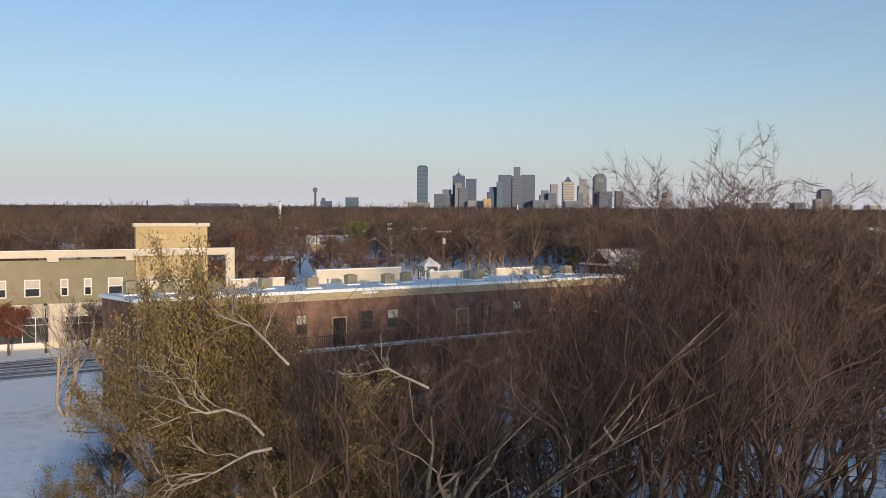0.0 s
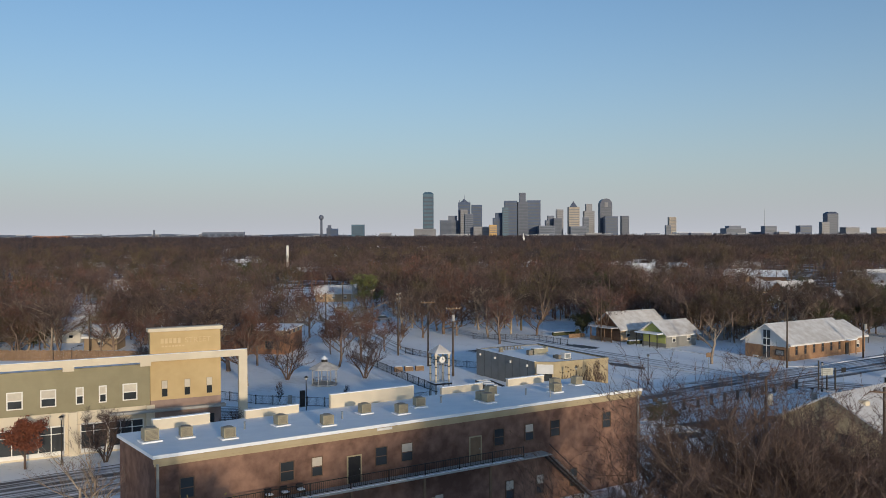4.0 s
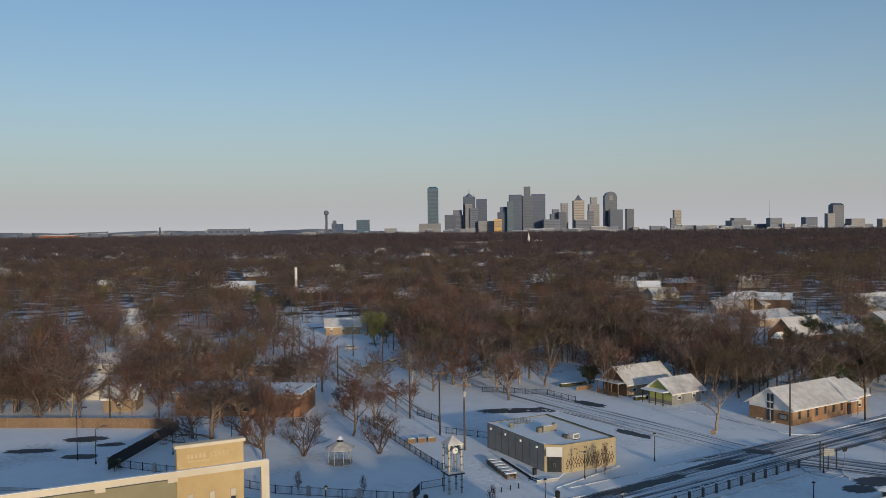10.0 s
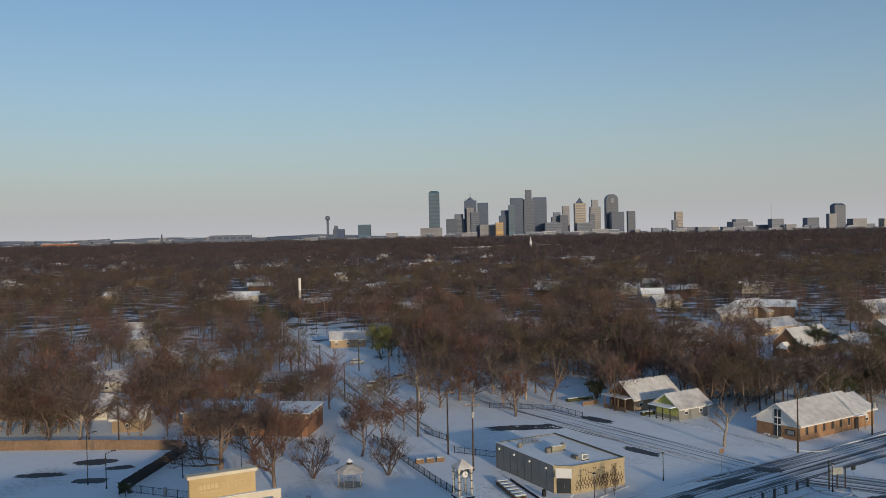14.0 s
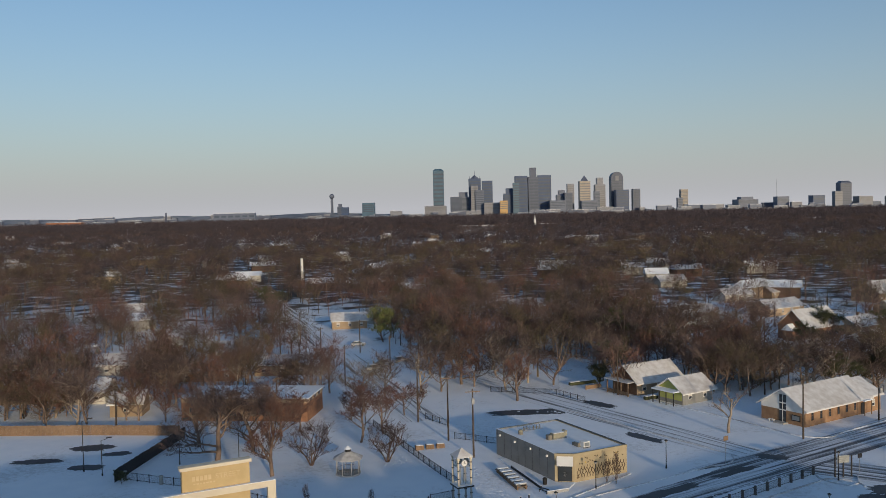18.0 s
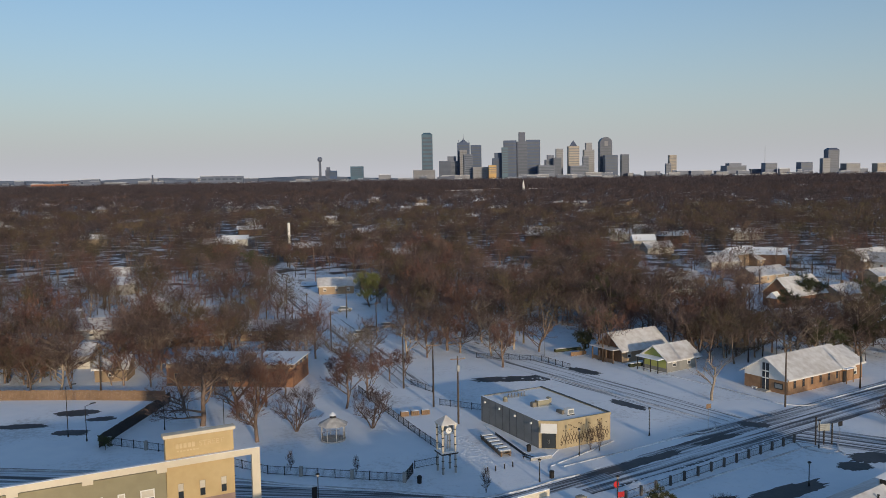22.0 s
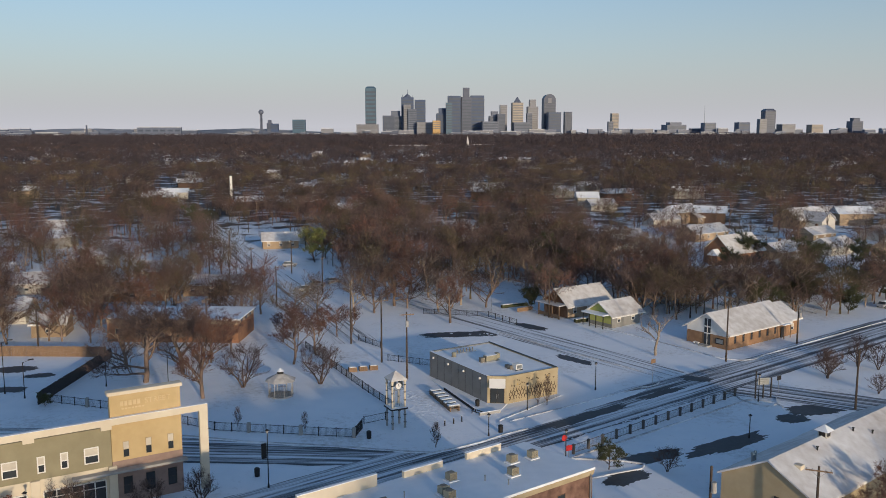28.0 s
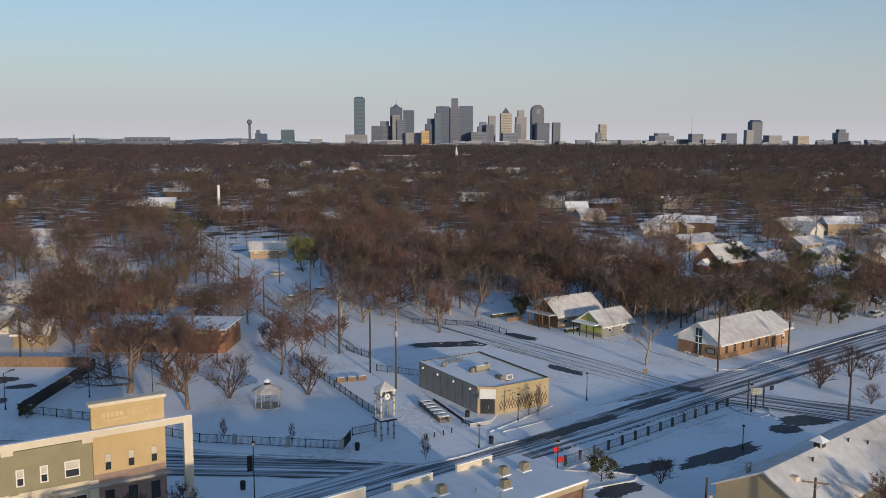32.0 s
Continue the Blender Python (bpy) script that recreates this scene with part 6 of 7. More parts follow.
def grow(seed, h, spread, levels, kids, twigs, trunk_r, twig_w, lean=0.15, first=0.25, twig_l=0.9, multi=1, reach=(0.42, 0.62)):
    """A leafless tree: tapered limbs as tubes, and the fine twigs at their ends. Returns wood (verts, quads), twig bases and tips."""
    rr = random.Random(seed)
    V, F, B, T = [], [], [], []

    def tube(pts, r0, r1, n):
        start = len(V)
        m = len(pts)
        for i, p in enumerate(pts):
            d = (pts[min(i + 1, m - 1)] - pts[max(i - 1, 0)]).normalized()
            a = d.orthogonal().normalized()
            b = d.cross(a)
            r = r0 + (r1 - r0) * i / (m - 1)
            for k in range(n):
                w = 2 * math.pi * k / n
                q = p + a * (r * math.cos(w)) + b * (r * math.sin(w))
                V.append((q.x, q.y, q.z))
        for i in range(m - 1):
            for k in range(n):
                k2 = (k + 1) % n
                F.append((start + i * n + k, start + i * n + k2, start + (i + 1) * n + k2, start + (i + 1) * n + k))

    def limb(p, d, length, r, level):
        seg = 5 if level < 2 else (3 if level < levels else 2)
        pts, q, dd = [p], p.copy(), d.copy()
        for _ in range(seg):
            dd = (dd + Vector((rr.gauss(0, lean), rr.gauss(0, lean), rr.gauss(0.04, lean * 0.6)))).normalized()
            q = q + dd * (length / seg)
            pts.append(q.copy())
        r1 = r * (0.5 if level == 0 else 0.4)
        tube(pts, r, r1, 7 if level == 0 else (5 if level == 1 else 3))
        last = level >= levels
        for i in range(twigs if last else max(2, twigs // 4)):
            t = rr.uniform(0.15, 1.0)
            k = min(int(t * seg), seg - 1)
            b = pts[k].lerp(pts[k + 1], t * seg - k)
            w = (dd + Vector((rr.gauss(0, 0.75), rr.gauss(0, 0.75), rr.gauss(0.15, 0.6)))).normalized()
            if level == 0:
                continue
            B.append(b[:]), T.append((b + w * twig_l * rr.uniform(0.4, 1.1))[:])
        if last:
            return
        n = kids[min(level, len(kids) - 1)]
        for i in range(n):
            t = first + (1 - first) * (i + rr.uniform(0, 0.9)) / n if level == 0 else rr.uniform(0.25, 1.0)
            t = min(t, 0.99)
            k = int(t * seg)
            b = pts[k].lerp(pts[k + 1], t * seg - k)
            az = rr.uniform(0, 6.283)
            out = Vector((math.cos(az), math.sin(az), 0))
            if level:
                out = (out + dd * 0.6).normalized()
            up = spread if level == 0 else spread * 1.0
            w = (out * up + (dd if level else Vector((0, 0, 1))) * rr.uniform(0.5, 1.0)).normalized()
            limb(b, w, length * rr.uniform(*(reach if level else (0.45, 0.68))) * (1.15 - 0.35 * t if level == 0 else 1), max(r * (0.55 - 0.2 * t), 0.012), level + 1)

    for s in range(multi):
        a = 6.28 * s / multi + rr.random()
        d = Vector((math.cos(a) * 0.35, math.sin(a) * 0.35, 1)).normalized() if multi > 1 else Vector((rr.gauss(0, 0.06), rr.gauss(0, 0.06), 1)).normalized()
        limb(Vector((math.cos(a) * 0.12 * (multi > 1), math.sin(a) * 0.12 * (multi > 1), -0.15)), d, h * 0.72, trunk_r, 0)
    B, T = np.array(B), np.array(T)
    V = np.array(V)
    off, mz = T[:, :2].mean(0), T[:, 2].mean()
    for A in (V, B, T):
        A[:, :2] -= off * (A[:, 2:] / mz)
    k = h / max(np.max(T[:, 2]), 1e-3)
    V = V * k
    return V, F, B * k, T * k


def tree_meshes(name, seed, twig_mat, bark_mat, leaf=None, leaves=0, leaf_s=0.06, **kw):
    V, F, B, T = grow(seed, **kw)
    rg = np.random.default_rng(seed)
    wood = arrays_mesh("trunk", V, F, bark_mat)
    crown = sliver_mesh("crown", B, T, rg.uniform(0.7, 1.3, len(B)) * kw["twig_w"], rg, twig_mat)
    lv = None
    if leaf is not None:
        i = rg.integers(0, len(B), leaves)
        c = B[i] + (T[i] - B[i]) * rg.uniform(0.2, 1.1, (leaves, 1)) + rg.normal(0, leaf_s * 1.5, (leaves, 3))
        a, b = rg.normal(size=(leaves, 3)), rg.normal(size=(leaves, 3))
        a /= np.linalg.norm(a, axis=1)[:, None]
        b = np.cross(a, b)
        b /= np.linalg.norm(b, axis=1)[:, None]
        s = (leaf_s * rg.uniform(0.6, 1.4, leaves))[:, None]
        Q = np.stack([c - a * s, c + b * s * 0.55, c + a * s, c - b * s * 0.55], 1).reshape(-1, 3)
        lv = arrays_mesh("leaves", Q, np.arange(len(Q)).reshape(-1, 4), leaf)
    return wood, crown, lv


def plant(meshes, x, y, rz, s, label, group="", name="tree", sz=None):
    t = thing(name, Matrix.LocRotScale((x, y, 0), Euler((0, 0, radians(rz))), (s, s, sz or s)), label, "tree", group)
    part("trunk", meshes[0], None, t)
    part("crown", meshes[1], None, t)
    if meshes[2] is not None:
        part("leaves", meshes[2], None, t)
    return t


rt_ = random.Random(77)
MID = []
for i in range(9):
    MID.append(tree_meshes("tree", 100 + i, (M_TWIG, M_TWIG, M_TWIGOLIVE, M_TWIGRED, M_TWIG, M_TWIGOLIVE, M_TWIG, M_TWIG, M_TWIGRED)[i], (M_LIMB, M_PALEBARK, M_LIMB)[i % 3], h=10.0, spread=(0.85, 1.05, 1.25)[i % 3], levels=3, kids=(12, 5, 3), twigs=15, trunk_r=0.22, twig_w=0.015, twig_l=1.3, first=0.12, lean=0.2, reach=(0.5, 0.75)))
PARK = [tree_meshes("tree", 200, M_TWIG, M_LIMB, h=11, spread=1.2, levels=4, kids=(10, 5, 4, 3), twigs=10, trunk_r=0.34, twig_w=0.017, twig_l=0.8, first=0.15, lean=0.22, reach=(0.5, 0.75)),
        tree_meshes("tree", 201, M_TWIGRED, M_LIMB, h=10, spread=0.75, levels=4, kids=(12, 5, 4, 3), twigs=9, trunk_r=0.28, twig_w=0.014, twig_l=0.6, first=0.2),
        tree_meshes("tree", 202, M_TWIG, M_BARK, h=7, spread=0.9, levels=3, kids=(6, 5, 4), twigs=8, trunk_r=0.12, twig_w=0.012, twig_l=0.7, first=0.1, multi=4),
        tree_meshes("tree", 203, M_TWIGRED, M_LIMB, h=9, spread=1.0, levels=4, kids=(10, 5, 4, 3), twigs=7, trunk_r=0.2, twig_w=0.014, twig_l=0.7, first=0.2)]
for k, x, y, s, lb in ((0, -41.4, 141.0, 1.4, "large bare spreading park tree with pale limbs"), (1, -30.3, 131.8, 1.25, "dense reddish bare park tree"), (2, -25.0, 137.0, 1.15, "small bare multi stemmed park tree"), (3, -18.5, 150.3, 1.3, "bare reddish park tree by the gazebo"),
                        (2, -12.9, 138.1, 1.1, "small bare multi stemmed tree beside the fence"), (3, -15.0, 156.0, 1.2, "bare park tree beside the long fence"), 
                        (0, -36.5, 146.0, 1.25, "bare spreading park tree with pale limbs"), (0, -47.0, 150.0, 1.0, "bare spreading tree near the brick building"), (3, -33, 152.0, 1.2, "bare reddish tree near the brick building"), (1, -37, 160.5, 0.95, "bare reddish tree before the low brick building"), (3, -44.5, 161.5, 1.0, "bare reddish tree before the low brick building"), (1, -51, 161.8, 1.0, "dense bare tree before the low brick building"), (3, -31, 159.5, 0.9, "bare reddish tree before the low brick building"), (1, 11.2, 180.6, 1.1, "large bare tree by the back street"), (0, -0.4, 199, 1.15, "large bare tree by the back street"),
                        (2, 70.3, 135.7, 0.8, "bare reddish shrub by the cross street"), (2, 72.0, 138.2, 0.7, "bare reddish shrub by the cross street"), (2, 79, 142, 0.9, "bare reddish shrub beside the main street"), (2, 81.5, 140, 0.75, "bare reddish shrub beside the main street"), (2, 74, 127, 0.5, "small bare shrub beside the cross street"), (1, 46.4, 80.2, 0.8, "dark bare tree beside a snowy roof"), (1, 50.5, 82.5, 0.85, "dark bare tree beside a snowy roof"), (2, -22.7, 93.4, 0.62, "thin bare street tree before the tower"), (2, -27.8, 91.6, 0.6, "thin bare street tree before the shopfronts"),
                        (2, 31.5, 99.0, 0.5, "thin bare tree in the parking lot"), (2, -34.5, 87.5, 0.85, "thin bare street tree before the shopfronts"), (3, -22, 166, 0.8, "bare tree beside the straight street"), (3, -12, 170, 0.8, "reddish bare tree at the street corner"), (3, -9, 174, 0.7, "reddish bare shrub tree at the street corner")):
    plant(PARK[k], x, y, rt_.uniform(0, 360), s, lb, "park trees" if y < 160 and x < 0 else "")
for x, y, s, sz, lb in ((-22.8, 118.5, 0.25, 0.45, "bare sapling in the snowy park"), (-13.4, 116.4, 0.22, 0.42, "bare sapling in the snowy park"), (4.1, 108.7, 0.3, 0.55, "thin bare sapling on the park corner"), (20.3, 125.2, 0.25, 0.6, "thin bare sapling before a tan wall"), (21.6, 124.9, 0.3, 0.75, "thin bare sapling before a tan wall")):
    plant(PARK[2], x, y, 40 * x, s * 0.75, lb, "saplings", sz=sz)
REDT = tree_meshes("tree", 300, M_TWIGRED, M_BARK, M_REDLEAF, 5200, 0.11, h=5.2, spread=0.9, levels=3, kids=(8, 5, 4), twigs=6, trunk_r=0.13, twig_w=0.012, twig_l=0.5, first=0.3)
plant(REDT, -41.3, 84.9, 20, 1.0, "small tree with rusty brown leaves before shopfronts")
PINE = tree_meshes("tree", 310, M_PINE, M_BARK, M_PINE, 9000, 0.16, h=11, spread=1.1, levels=3, kids=(14, 6, 4), twigs=8, trunk_r=0.22, twig_w=0.02, twig_l=0.6, first=0.15)
LIMET = tree_meshes("tree", 311, M_LIMELEAF, M_BARK, M_LIMELEAF, 7000, 0.16, h=11, spread=0.9, levels=3, kids=(10, 6, 4), twigs=8, trunk_r=0.25, twig_w=0.02, twig_l=0.7, first=0.12)
for x, y, s in ((41.3, 234, 1.15), (47, 226, 0.9), (107.4, 256, 0.9), (119, 240, 0.95), (104, 212, 0.9), (80, 184, 0.8), (91, 226, 0.85), (61, 200, 0.9), (66, 195, 0.75), (97, 196, 0.7), (133, 236, 0.9), (-82, 175.6, 0.5), (36, 206, 0.8), (128, 215, 0.9), (24.6, 100.1, 0.34), (30.5, 193, 0.55), (-72, 330, 1.2)):
    plant(PINE, x, y, rt_.uniform(0, 360), s, "dark green pine tree among bare trees" if s > 0.4 else "small evergreen shrub tree on a planted island", "pines" if s > 0.4 else "")
POLLARD = tree_meshes("tree", 321, M_TWIGRED, M_PALEBARK, h=9.5, spread=0.8, levels=3, kids=(5, 4, 4), twigs=7, trunk_r=0.3, twig_w=0.012, twig_l=0.8, first=0.4, lean=0.12, reach=(0.5, 0.7))
plant(POLLARD, 46.5, 152.0, 70, 1.0, "bare forked tree with thick pale cut limbs")
for k, x, y, sc, lb in ((2, -83.6, 168.8, 1.0, "olive tinted bare tree behind the board fence"), (5, -67.5, 170.1, 1.05, "broad olive bare tree behind the board fence"), (2, -93, 172, 0.9, "olive tinted bare tree behind the board fence"), (3, -59, 168, 0.9, "reddish bare tree behind the board fence")):
    plant(MID[k], x, y, 40 * k, sc, lb, "fence trees")
for x, y, sc in ((-77, 412, 0.95), (-72, 405, 1.05), (-81, 408, 1.0), (-66, 396, 0.95)):
    plant(MID[int(-x) % 9], x, y, 7 * x, sc, "bare brown tree before the white mast", "woodland trees")
for k, x, y, sc in ((0, 88, 184, 1.0), (3, 94, 182, 0.9), (5, 98, 188, 1.05), (2, 103, 193, 1.0), (6, 86, 191, 1.1), (1, 108, 191, 0.9), (8, 113, 197, 1.05), (4, 92, 196, 1.1), (7, 117, 192, 0.85), (2, 122, 201, 1.0)):
    plant(MID[k], x, y, 31 * x, sc, "bare brown tree beyond the brick church", "church trees")
for x, y, sc in ((90, 188, 0.75), (100, 184, 0.6), (110, 199, 0.8), (119, 197, 0.7)):
    plant(PINE, x, y, 13 * x, sc, "dark evergreen tree beyond the brick church", "church trees")
plant(LIMET, -24, 266, 40, 1.0, "pale green leafy tree beside the straight street")
plant(PINE, -52.8, 129.0, 0, 0.22, "small dark evergreen bush by the fence corner", name="bush")

# woods: countable nearest trees, then the rest as one mass
def blocked(x, y):
    def near(x0, y0, x1, y1, w):
        dx, dy = x1 - x0, y1 - y0
        t = max(0, min(1, ((x - x0) * dx + (y - y0) * dy) / (dx * dx + dy * dy)))
        return math.hypot(x - x0 - dx * t, y - y0 - dy * t) < w
    if near(-75, 52, 190, 229, 11) or near(50, 132, -6, 216, 8) or near(-5, 165, -54, 315, 15) or near(-58, 315, -150, 585, 4.5) or near(50, 134, 92, 108, 9):
        return True
    if x > -56 and x < 60 and y < 168:
        return True
    if y < 162 and x < -48:
        return True
    if -32 < x < 30 and 160 < y < 188 and x > -20:
        return True
    if 52 < x < 86 and 145 < y < 180:
        return True
    if 18 < x < 32 and 196 < y < 228:
        return True
    for hx, hy, rz, L, W, e, r, k in HOUSES:
        c, s = math.cos(radians(rz)), math.sin(radians(rz))
        lx, ly = (x - hx) * c + (y - hy) * s, -(x - hx) * s + (y - hy) * c
        if -3 < lx < L + 3 and (-9 if x > 30 else -4) < ly < W + 3:
            return True
    for hx, hy, w in ((41, 195, 9), (46, 181, 9), (-46, 172, 18), (-34, 172, 14), (106, 258, 15), (98, 240, 12), (92, 228, 9), (57, 100, 20)):
        if math.hypot(x - hx, y - hy) < w:
            return True
    return False


for i in range(110):
    x, y = rt_.uniform(-14, 75), rt_.uniform(196, 290)
    if i > 84:
        x, y = rt_.uniform(-98, -50), rt_.uniform(161, 205)
    elif i > 55:
        x, y = rt_.uniform(54, 120), rt_.uniform(178, 222)
        if i % 2 and x > 76:
            continue
    if blocked(x, y):
        continue
    k = rt_.randrange(9)
    s = rt_.uniform(1.1, 1.45)
    plant(MID[k], x, y, rt_.uniform(0, 360), s, "tall bare brown tree among the houses", "woodland trees", sz=s)
for x, y, s in ((-21.5, 178, 1.15), (-17, 186, 1.2), (-9.5, 193, 1.3), (-5, 191.5, 1.25), (2.5, 196, 1.3), (9.5, 192, 1.2), (15, 199, 1.35), (20.5, 196, 1.1), (-2, 206, 1.4), (8, 208, 1.4), (-8, 212, 1.3), (-31, 180, 1.1), (-36, 188, 1.25), (54, 186, 1.2), (62, 190, 1.25), (70, 194, 1.2), (80, 197, 1.2), (88, 192, 1.1), (96, 197, 1.15)):
    k = rt_.randrange(9)
    plant(MID[k], x, y, rt_.uniform(0, 360), s, "large bare tree at the edge of the woods", "woodland trees", sz=s * 0.95)
for x, y in ((-88, 186), (-71, 203), (-60, 196), (-48, 214), (-37, 236), (-14, 222), (4, 217), (17, 238), (33, 245), (50, 214), (66, 204), (78, 226), (-30, 192), (-80, 232), (-98, 214), (14, 252), (60, 240)):
    if not blocked(x, y):
        s = rt_.uniform(1.45, 1.72)
        plant(MID[rt_.randrange(9)], x, y, rt_.uniform(0, 360), s * 0.85, "very tall bare tree above the woods", "woodland trees", sz=s)
made = 0
tries = 0
spots = []
while made < 105 and tries < 20000:
    tries += 1
    y = rt_.uniform(166, 300)
    x = rt_.uniform(-0.60, 0.66) * y
    if x > 80 and rt_.random() < 0.45:
        continue
    if blocked(x, y) or any((x - a) ** 2 + (y - b) ** 2 < 20 for a, b in spots):
        continue
    spots.append((x, y))
    k = rt_.randrange(9)
    plant(MID[k], x, y, rt_.uniform(0, 360), rt_.uniform(0.85, 1.25), ("bare brown winter tree in the woods", "bare brown winter tree in the woods", "bare olive brown tree in the woods", "bare reddish brown tree in the woods", "bare brown winter tree in the woods", "bare olive brown tree in the woods", "bare brown winter tree in the woods", "bare brown winter tree in the woods", "bare reddish brown tree in the woods")[k], "woodland trees", sz=rt_.uniform(0.85, 1.3))
    made += 1

rngw = np.random.default_rng(5)


def woods(name, c, hh, rr_, per, wid, material, label, limbs=0, clumps=16, low=-0.35, inner=0.45):
    """Leafless crowns: each stem carries limbs that end in clumps of fine twigs, with gaps between the clumps."""
    n = len(c)
    m = per // clumps
    e = rngw.uniform(low, 1, (n, clumps))
    a = rngw.uniform(0, 2 * np.pi, (n, clumps))
    q = np.sqrt(1 - e * e)
    d = np.stack([np.cos(a) * q, np.sin(a) * q, e], 2)
    k = rngw.uniform(inner, 0.95, (n, clumps, 1))
    mid = c[:, None, :] + d * k * np.stack([rr_, rr_, hh * 0.36], 1)[:, None, :]
    mid[:, :, 2] += (0.6 * hh)[:, None]
    R = rr_[:, None, None, None]
    base = mid[:, :, None, :] + rngw.normal(0, 0.15, (n, clumps, m, 3)) * R
    way = d[:, :, None, :] * 0.7 + rngw.normal(0, 0.62, (n, clumps, m, 3)) + np.array([0, 0, 0.3])
    way /= np.linalg.norm(way, axis=3, keepdims=True)
    tip = base + way * R * rngw.uniform(0.14, 0.36, (n, clumps, m, 1))
    base, tip = base.reshape(-1, 3), tip.reshape(-1, 3)
    R = np.repeat(rr_, clumps * m)
    stem_t = c.copy()
    stem_t[:, 2] += hh * 0.8
    B, T = np.concatenate([base, c]), np.concatenate([tip, stem_t])
    w = np.concatenate([wid * R * rngw.uniform(0.6, 1.4, len(R)), 0.045 * rr_])
    if limbs:
        lt = mid[:, :limbs].reshape(-1, 3)
        lb = np.repeat(c, limbs, 0)
        lb[:, 2] += np.repeat(hh, limbs) * rngw.uniform(0.2, 0.5, n * limbs)
        lm = sliver_mesh(name + "_limbs", lb, lt, 0.02 * np.repeat(rr_, limbs), rngw, M_LIMB)
        tagged(new(name + "_limbs", lm), "bare limbs of winter trees between houses", "woods", kind="stuff")
    me = sliver_mesh(name, B, T, w, rngw, material)
    return tagged(new(name, me), label, "woods", kind="stuff")


def scatter(y0, y1, n):
    y = np.sqrt(rngw.uniform(y0 * y0, y1 * y1, n))
    return np.stack([rngw.uniform(-0.64, 0.70, n) * y, y, 0 * y], 1)


def clear(c):
    keep = [not blocked(p[0], p[1]) and not (p[1] < 420 and p[1] > 215 and rngw.random() < (0.62 if p[0] > 70 else 0.3 if p[0] < -70 else 0.0)) for p in c]
    c = c[np.array(keep)]
    # groves with snowy yards between them
    u, v = c[:, 0], c[:, 1]
    g = np.sin(u * 0.075 + 0.9 * np.sin(v * 0.031)) + np.sin(v * 0.058 + 1.3 * np.sin(u * 0.027) + 1.7) + 0.5 * np.sin((u + v) * 0.13)
    return open_up(c[(g < 0.75) | (rngw.random(len(c)) < 0.35)])


def open_up(c):
    """Leaves gaps round the far houses, so that their roofs show."""
    keep = np.ones(len(c), bool)
    for hx, hy in FARH:
        keep &= ~((np.abs(c[:, 0] - hx * c[:, 1] / hy) < 5.0) & (c[:, 1] > hy - 8 - 0.035 * hy) & (c[:, 1] < hy + 7))
    return c[keep]


for nm, m, n in (("woods_brown", M_TWIG, 1150), ("woods_olive", M_TWIGOLIVE, 680), ("woods_reddish", M_TWIGRED, 330)):
    c = clear(scatter(172, 420, n))
    woods(nm, c, rngw.uniform(8, 13.5, len(c)) + (rngw.random(len(c)) < 0.2) * rngw.uniform(2, 5, len(c)), rngw.uniform(3.4, 6.0, len(c)), 432, 0.0105, m, "leafless winter woods between snowy houses", 9, 18)
# the M_FARWOODS crowns bring the haze tint in with distance
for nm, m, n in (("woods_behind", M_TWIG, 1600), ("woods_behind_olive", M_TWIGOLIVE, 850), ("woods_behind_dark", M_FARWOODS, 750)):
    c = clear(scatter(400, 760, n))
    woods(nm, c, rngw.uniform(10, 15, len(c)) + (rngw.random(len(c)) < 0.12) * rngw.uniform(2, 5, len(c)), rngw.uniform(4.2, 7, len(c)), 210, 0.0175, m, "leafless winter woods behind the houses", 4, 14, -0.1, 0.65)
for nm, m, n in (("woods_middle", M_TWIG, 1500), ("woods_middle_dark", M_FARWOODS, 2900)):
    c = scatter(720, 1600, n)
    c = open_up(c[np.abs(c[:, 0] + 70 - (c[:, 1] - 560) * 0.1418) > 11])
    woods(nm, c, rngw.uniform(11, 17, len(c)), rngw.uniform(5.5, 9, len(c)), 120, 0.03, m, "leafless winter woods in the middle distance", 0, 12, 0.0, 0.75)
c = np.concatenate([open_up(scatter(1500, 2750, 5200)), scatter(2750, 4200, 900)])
woods("woods_far", c, rngw.uniform(12, 18, len(c)) - (c[:, 1] > 2750) * 5, rngw.uniform(10, 20, len(c)), 70, 0.036, M_FARWOODS, "far winter woods reaching to the skyline, tinted by painted haze", 0, 10, 0.0, 0.75)

c = clear(scatter(172, 400, 1000))
woods("undergrowth", c, rngw.uniform(2.0, 4.5, len(c)), rngw.uniform(1.4, 2.8, len(c)), 96, 0.012, M_TWIG, "tangled bare undergrowth among the woods")
# unseen trees added behind the viewpoint to shade the thicket's lower stems
ry_ = rngw.uniform(-34, -6, 100)
c = np.stack([rngw.uniform(15, 62, 100), ry_, 0 * ry_], 1)
c = c[np.hypot(c[:, 0], c[:, 1]) > 11]
woods("woods_near", c, rngw.uniform(13, 18, len(c)), rngw.uniform(2.5, 4.2, len(c)), 288, 0.016, M_TWIG, "unseen leafless woods added behind the viewpoint to cast shade")

# out of view trees added on the sun side to shade the parking lot
c = np.stack([rngw.uniform(64, 98, 80), rngw.uniform(40, 73, 80), np.zeros(80)], 1)
c = c[(c[:, 1] < 78 - 0.1 * (c[:, 0] - 50)) & (c[:, 0] > 0.62 * c[:, 1])]
woods("woods_east", c, rngw.uniform(9, 13, len(c)), rngw.uniform(2.5, 4.0, len(c)), 256, 0.013, M_TWIG, "unseen leafless woods added to shade the parking lot")

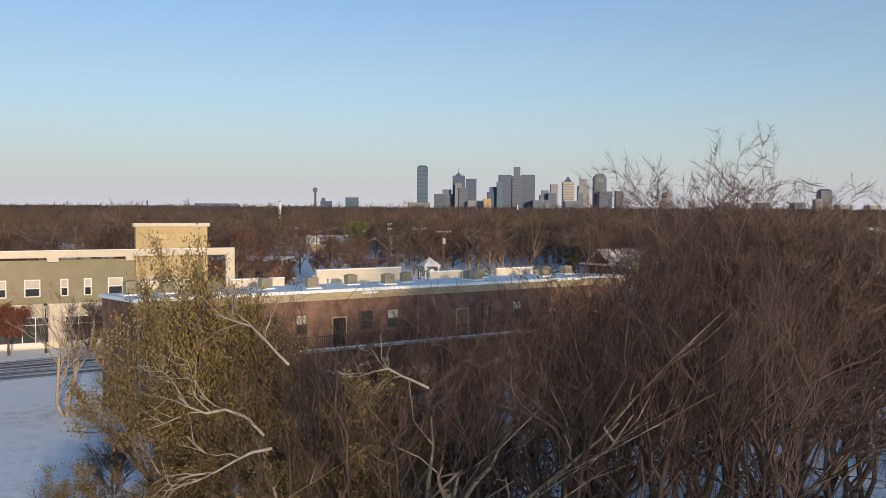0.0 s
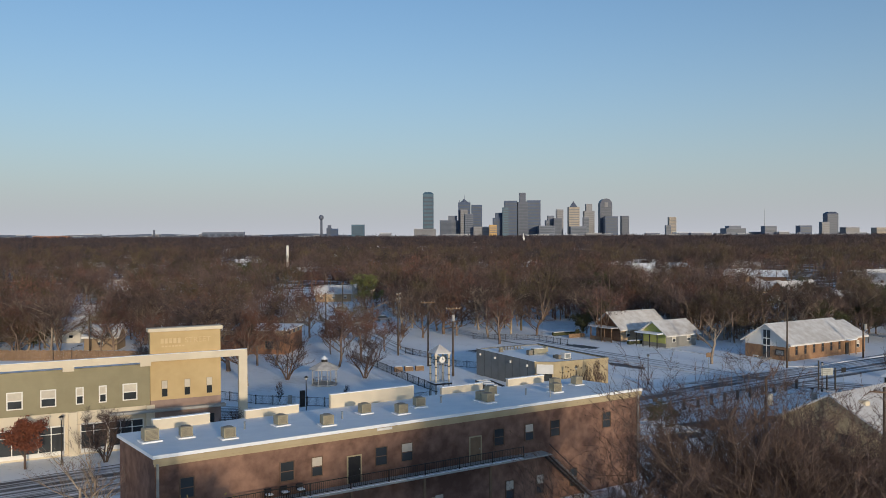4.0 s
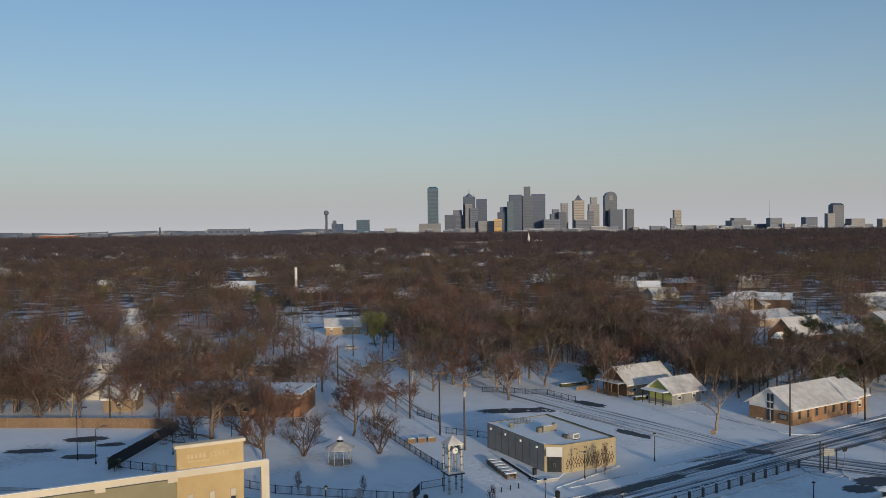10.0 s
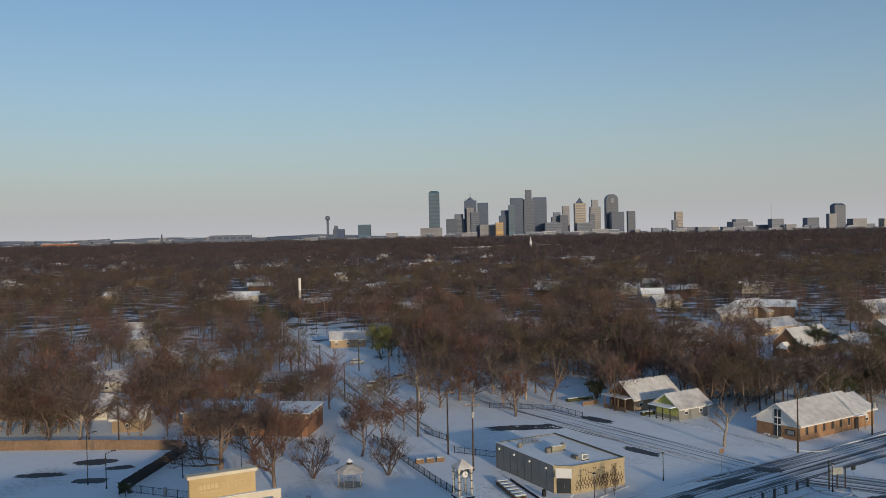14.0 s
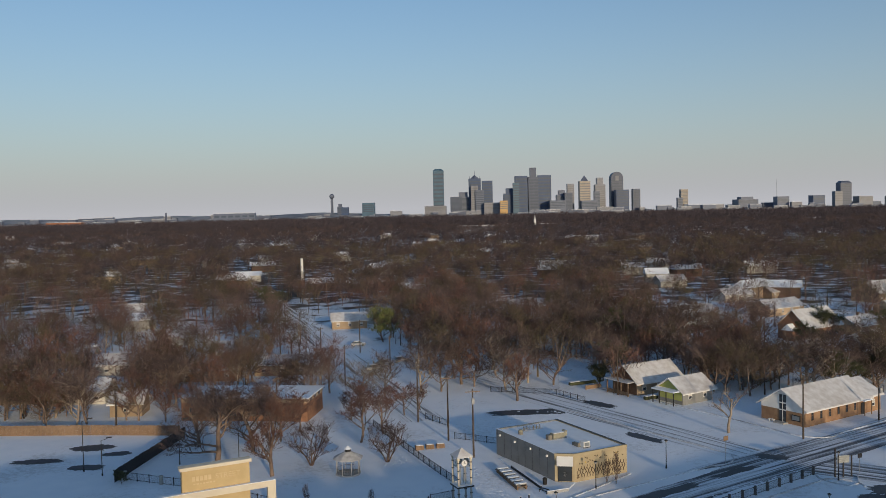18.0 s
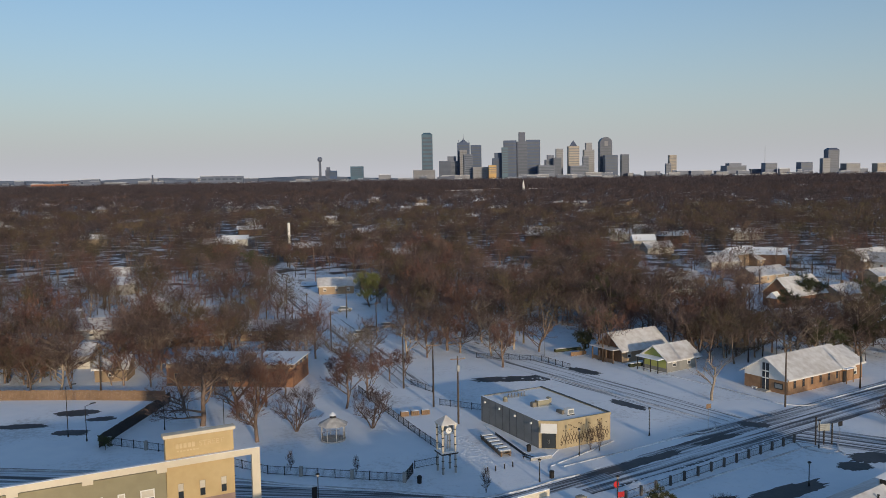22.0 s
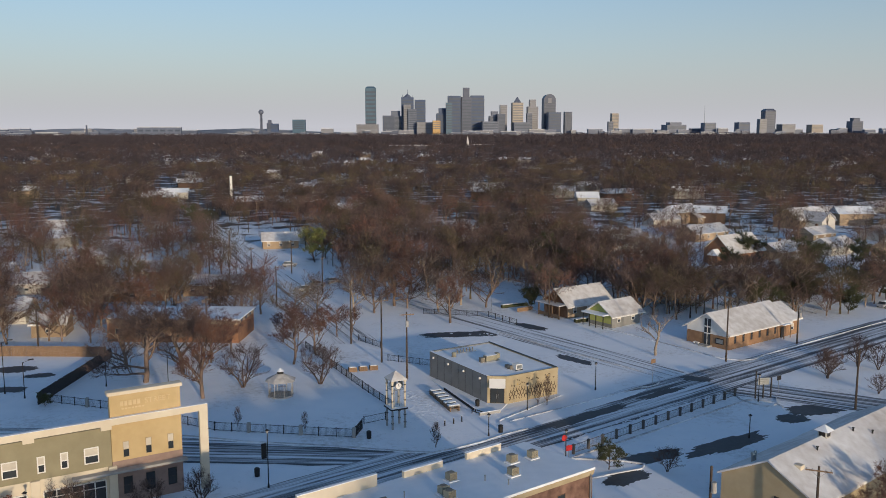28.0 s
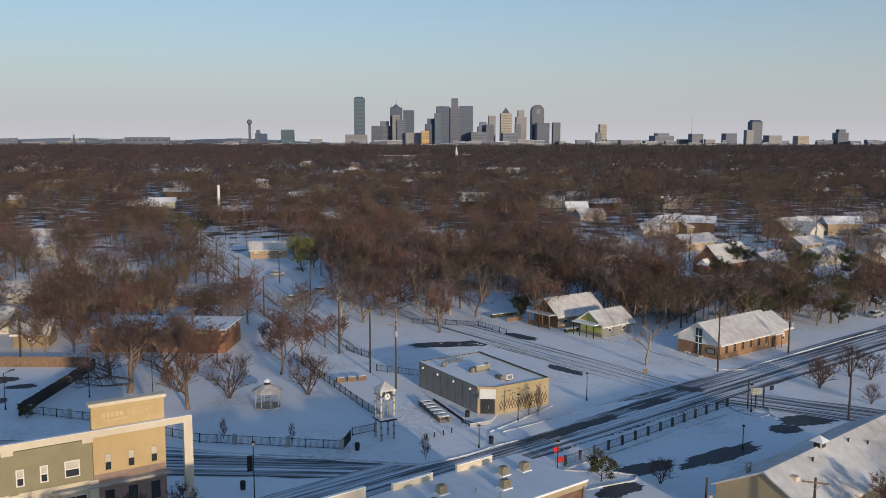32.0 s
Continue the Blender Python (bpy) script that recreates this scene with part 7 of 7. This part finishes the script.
# ---- thicket in front of the brick building ----
NEAR = [tree_meshes("tree", 400 + i, (M_TWIGDARK, M_TWIGDARK, M_TWIG, M_TWIGRED)[i], (M_BARK, M_BARK, M_BARK, M_LIMB)[i], h=14, spread=(0.5, 0.62, 0.45, 0.56)[i], levels=4, kids=(9, 4, 3, 2), twigs=10, trunk_r=0.19, twig_w=0.0042, twig_l=0.65, first=0.36, lean=0.29, reach=(0.45, 0.75)) for i in range(4)]
OLIVE = tree_meshes("tree", 410, M_TWIGOLIVE, M_LIMB, M_OLIVELEAF, 30000, 0.06, h=13.6, spread=0.5, levels=4, kids=(13, 6, 4, 3), twigs=9, trunk_r=0.3, twig_w=0.008, twig_l=0.8, first=0.2, lean=0.2)
SHRUB = tree_meshes("shrub", 420, M_TWIG, M_BARK, h=5, spread=0.7, levels=3, kids=(7, 5, 4), twigs=9, trunk_r=0.07, twig_w=0.007, twig_l=0.7, first=0.1, multi=6)
for x, y, s, sz in ((-8.9, 31, 0.62, 1.02), (-7.6, 33, 0.64, 0.91), (-6.6, 31, 0.72, 0.74), (-8.4, 27.5, 0.6, 0.54), (-3.0, 29.5, 0.7, 0.7), (-4.4, 28, 0.6, 0.54), (-6.4, 26, 0.5, 0.46), (-1.6, 31, 0.6, 0.6)):
    plant(OLIVE, x, y, rt_.uniform(0, 360), s, "olive brown tree still holding leaves before a brick building", "thicket trees", sz=sz)
ROW = []
rz_ = random.Random(21)
for i in range(86):
    # u: bearing from the start; the thicket grows taller to the east
    u = rz_.uniform(-0.16, 0.52) if i < 42 else rz_.uniform(-0.08, 0.3)
    y = rz_.uniform(25, 50) if u > 0.1 else rz_.uniform(24, 40)
    drop = max(rz_.uniform(0.02, 0.05), rz_.uniform(0.11, 0.21) - max(0, u - 0.03) * 0.42)
    if i >= 78:
        u, y, drop = 0.26 + (i - 78) * 0.032, rz_.uniform(34, 41), rz_.uniform(-0.02, 0.04)
    tall = 15.8 - drop * y
    ROW.append((1 if i >= 78 else i % 4, u * y, y, tall / 14 * (0.95 if i >= 78 else rz_.uniform(0.75, 0.98)), tall / 14))
for i in range(9):
    ROW.append((i % 4, 23 + i * 1.6 + rz_.uniform(-1, 1), 50 + i * 2.1 + rz_.uniform(-2, 2), rz_.uniform(0.6, 0.8), rz_.uniform(0.6, 0.74)))
for k, x, y, s, sz in ROW:
    plant(NEAR[k], x, y, rt_.uniform(0, 360), s, ("tall slender bare tree in a dense thicket", "bare spreading tree in a dense thicket", "bare reddish tree in a dense thicket", "bare tree with pale bark in a dense thicket")[k], "thicket trees", sz=sz)
for x, y, s in ((-14, 33, 0.9), (-7, 27, 0.8), (-1, 34, 0.9), (1.5, 41, 0.9), (6, 26, 0.7), (15, 35, 0.8), (23, 38, 0.8), (27, 44, 0.9), (-16, 44, 0.7), (-11, 41, 0.8), (20, 60, 0.8), (30, 54, 0.9), (26, 63, 0.8), (33, 68, 0.7)):
    plant(SHRUB, x, y, rt_.uniform(0, 360), s, "tangled bare shrub rising from the snow", "thicket shrubs", name="shrub")
BIG = tree_meshes("tree", 460, M_TWIG, M_LIMB, h=18, spread=0.9, levels=4, kids=(15, 7, 4, 3), twigs=13, trunk_r=0.22, twig_w=0.0085, twig_l=0.8, first=0.36, lean=0.3, multi=2)
for x, y, s, sz in ((12.2, 38, 0.85, 0.92), (14.4, 39, 0.95, 1.02), (16.6, 40, 0.9, 1.01), (18.6, 39, 0.8, 0.88)):
    plant(BIG, x, y, rt_.uniform(0, 360), s, "tall many stemmed bare tree above the thicket", "thicket trees", sz=sz)
# broken pale tree and the leaning birch
snag = tree_meshes("tree", 437, M_SNAG, M_SNAG, h=11.6, spread=0.75, levels=3, kids=(6, 3, 3), twigs=3, trunk_r=0.24, twig_w=0.009, twig_l=0.7, first=0.35, lean=0.38)
plant(snag, 0.1, 24.5, 200, 0.85, "pale broken tree with crooked limbs in the thicket", "", "broken_tree", 1.0)
stub = tree_meshes("tree", 441, M_SNAG, M_SNAG, h=8.6, spread=0.6, levels=2, kids=(4, 2), twigs=2, trunk_r=0.22, twig_w=0.01, twig_l=0.5, first=0.55, lean=0.3)
plant(stub, 0.9, 25.2, 60, 0.9, "pale snapped tree stump with short limbs", "", "broken_tree", 1.0)
for sd, p, e in ((451, (-3.9, 24, 10.3), (-5.9, 24.2, 12.2)), (452, (-4.6, 24, 8.4), (-7.4, 23.8, 9.9)), (453, (-4.3, 23.5, 8.0), (-7.4, 23, 7.2)), (454, (-0.2, 24.6, 9.5), (-2.4, 24.6, 10.3))):
    d = Vector(e) - Vector(p)
    t = thing("broken_tree", Matrix.LocRotScale(p, d.to_track_quat("Z", "Y"), (1, 1, 1)), "pale dead tree limb hanging across the thicket", "tree", "dead limbs")
    ms = tree_meshes("tree", sd, M_DEAD, M_DEAD, h=d.length * 1.25, spread=0.55, levels=2, kids=(5, 3), twigs=4, trunk_r=0.042, twig_w=0.006, twig_l=0.5, first=0.3, lean=0.3)
    part("trunk", ms[0], None, t), part("crown", ms[1], None, t)
bi = tree_meshes("tree", 430, M_TWIG, M_PALEBARK, h=9.5, spread=0.6, levels=3, kids=(7, 5, 3), twigs=6, trunk_r=0.16, twig_w=0.008, twig_l=0.6, first=0.3, multi=2)
plant(bi, -25.5, 60.5, 30, 1.0, "slender pale barked tree beside the brick building")
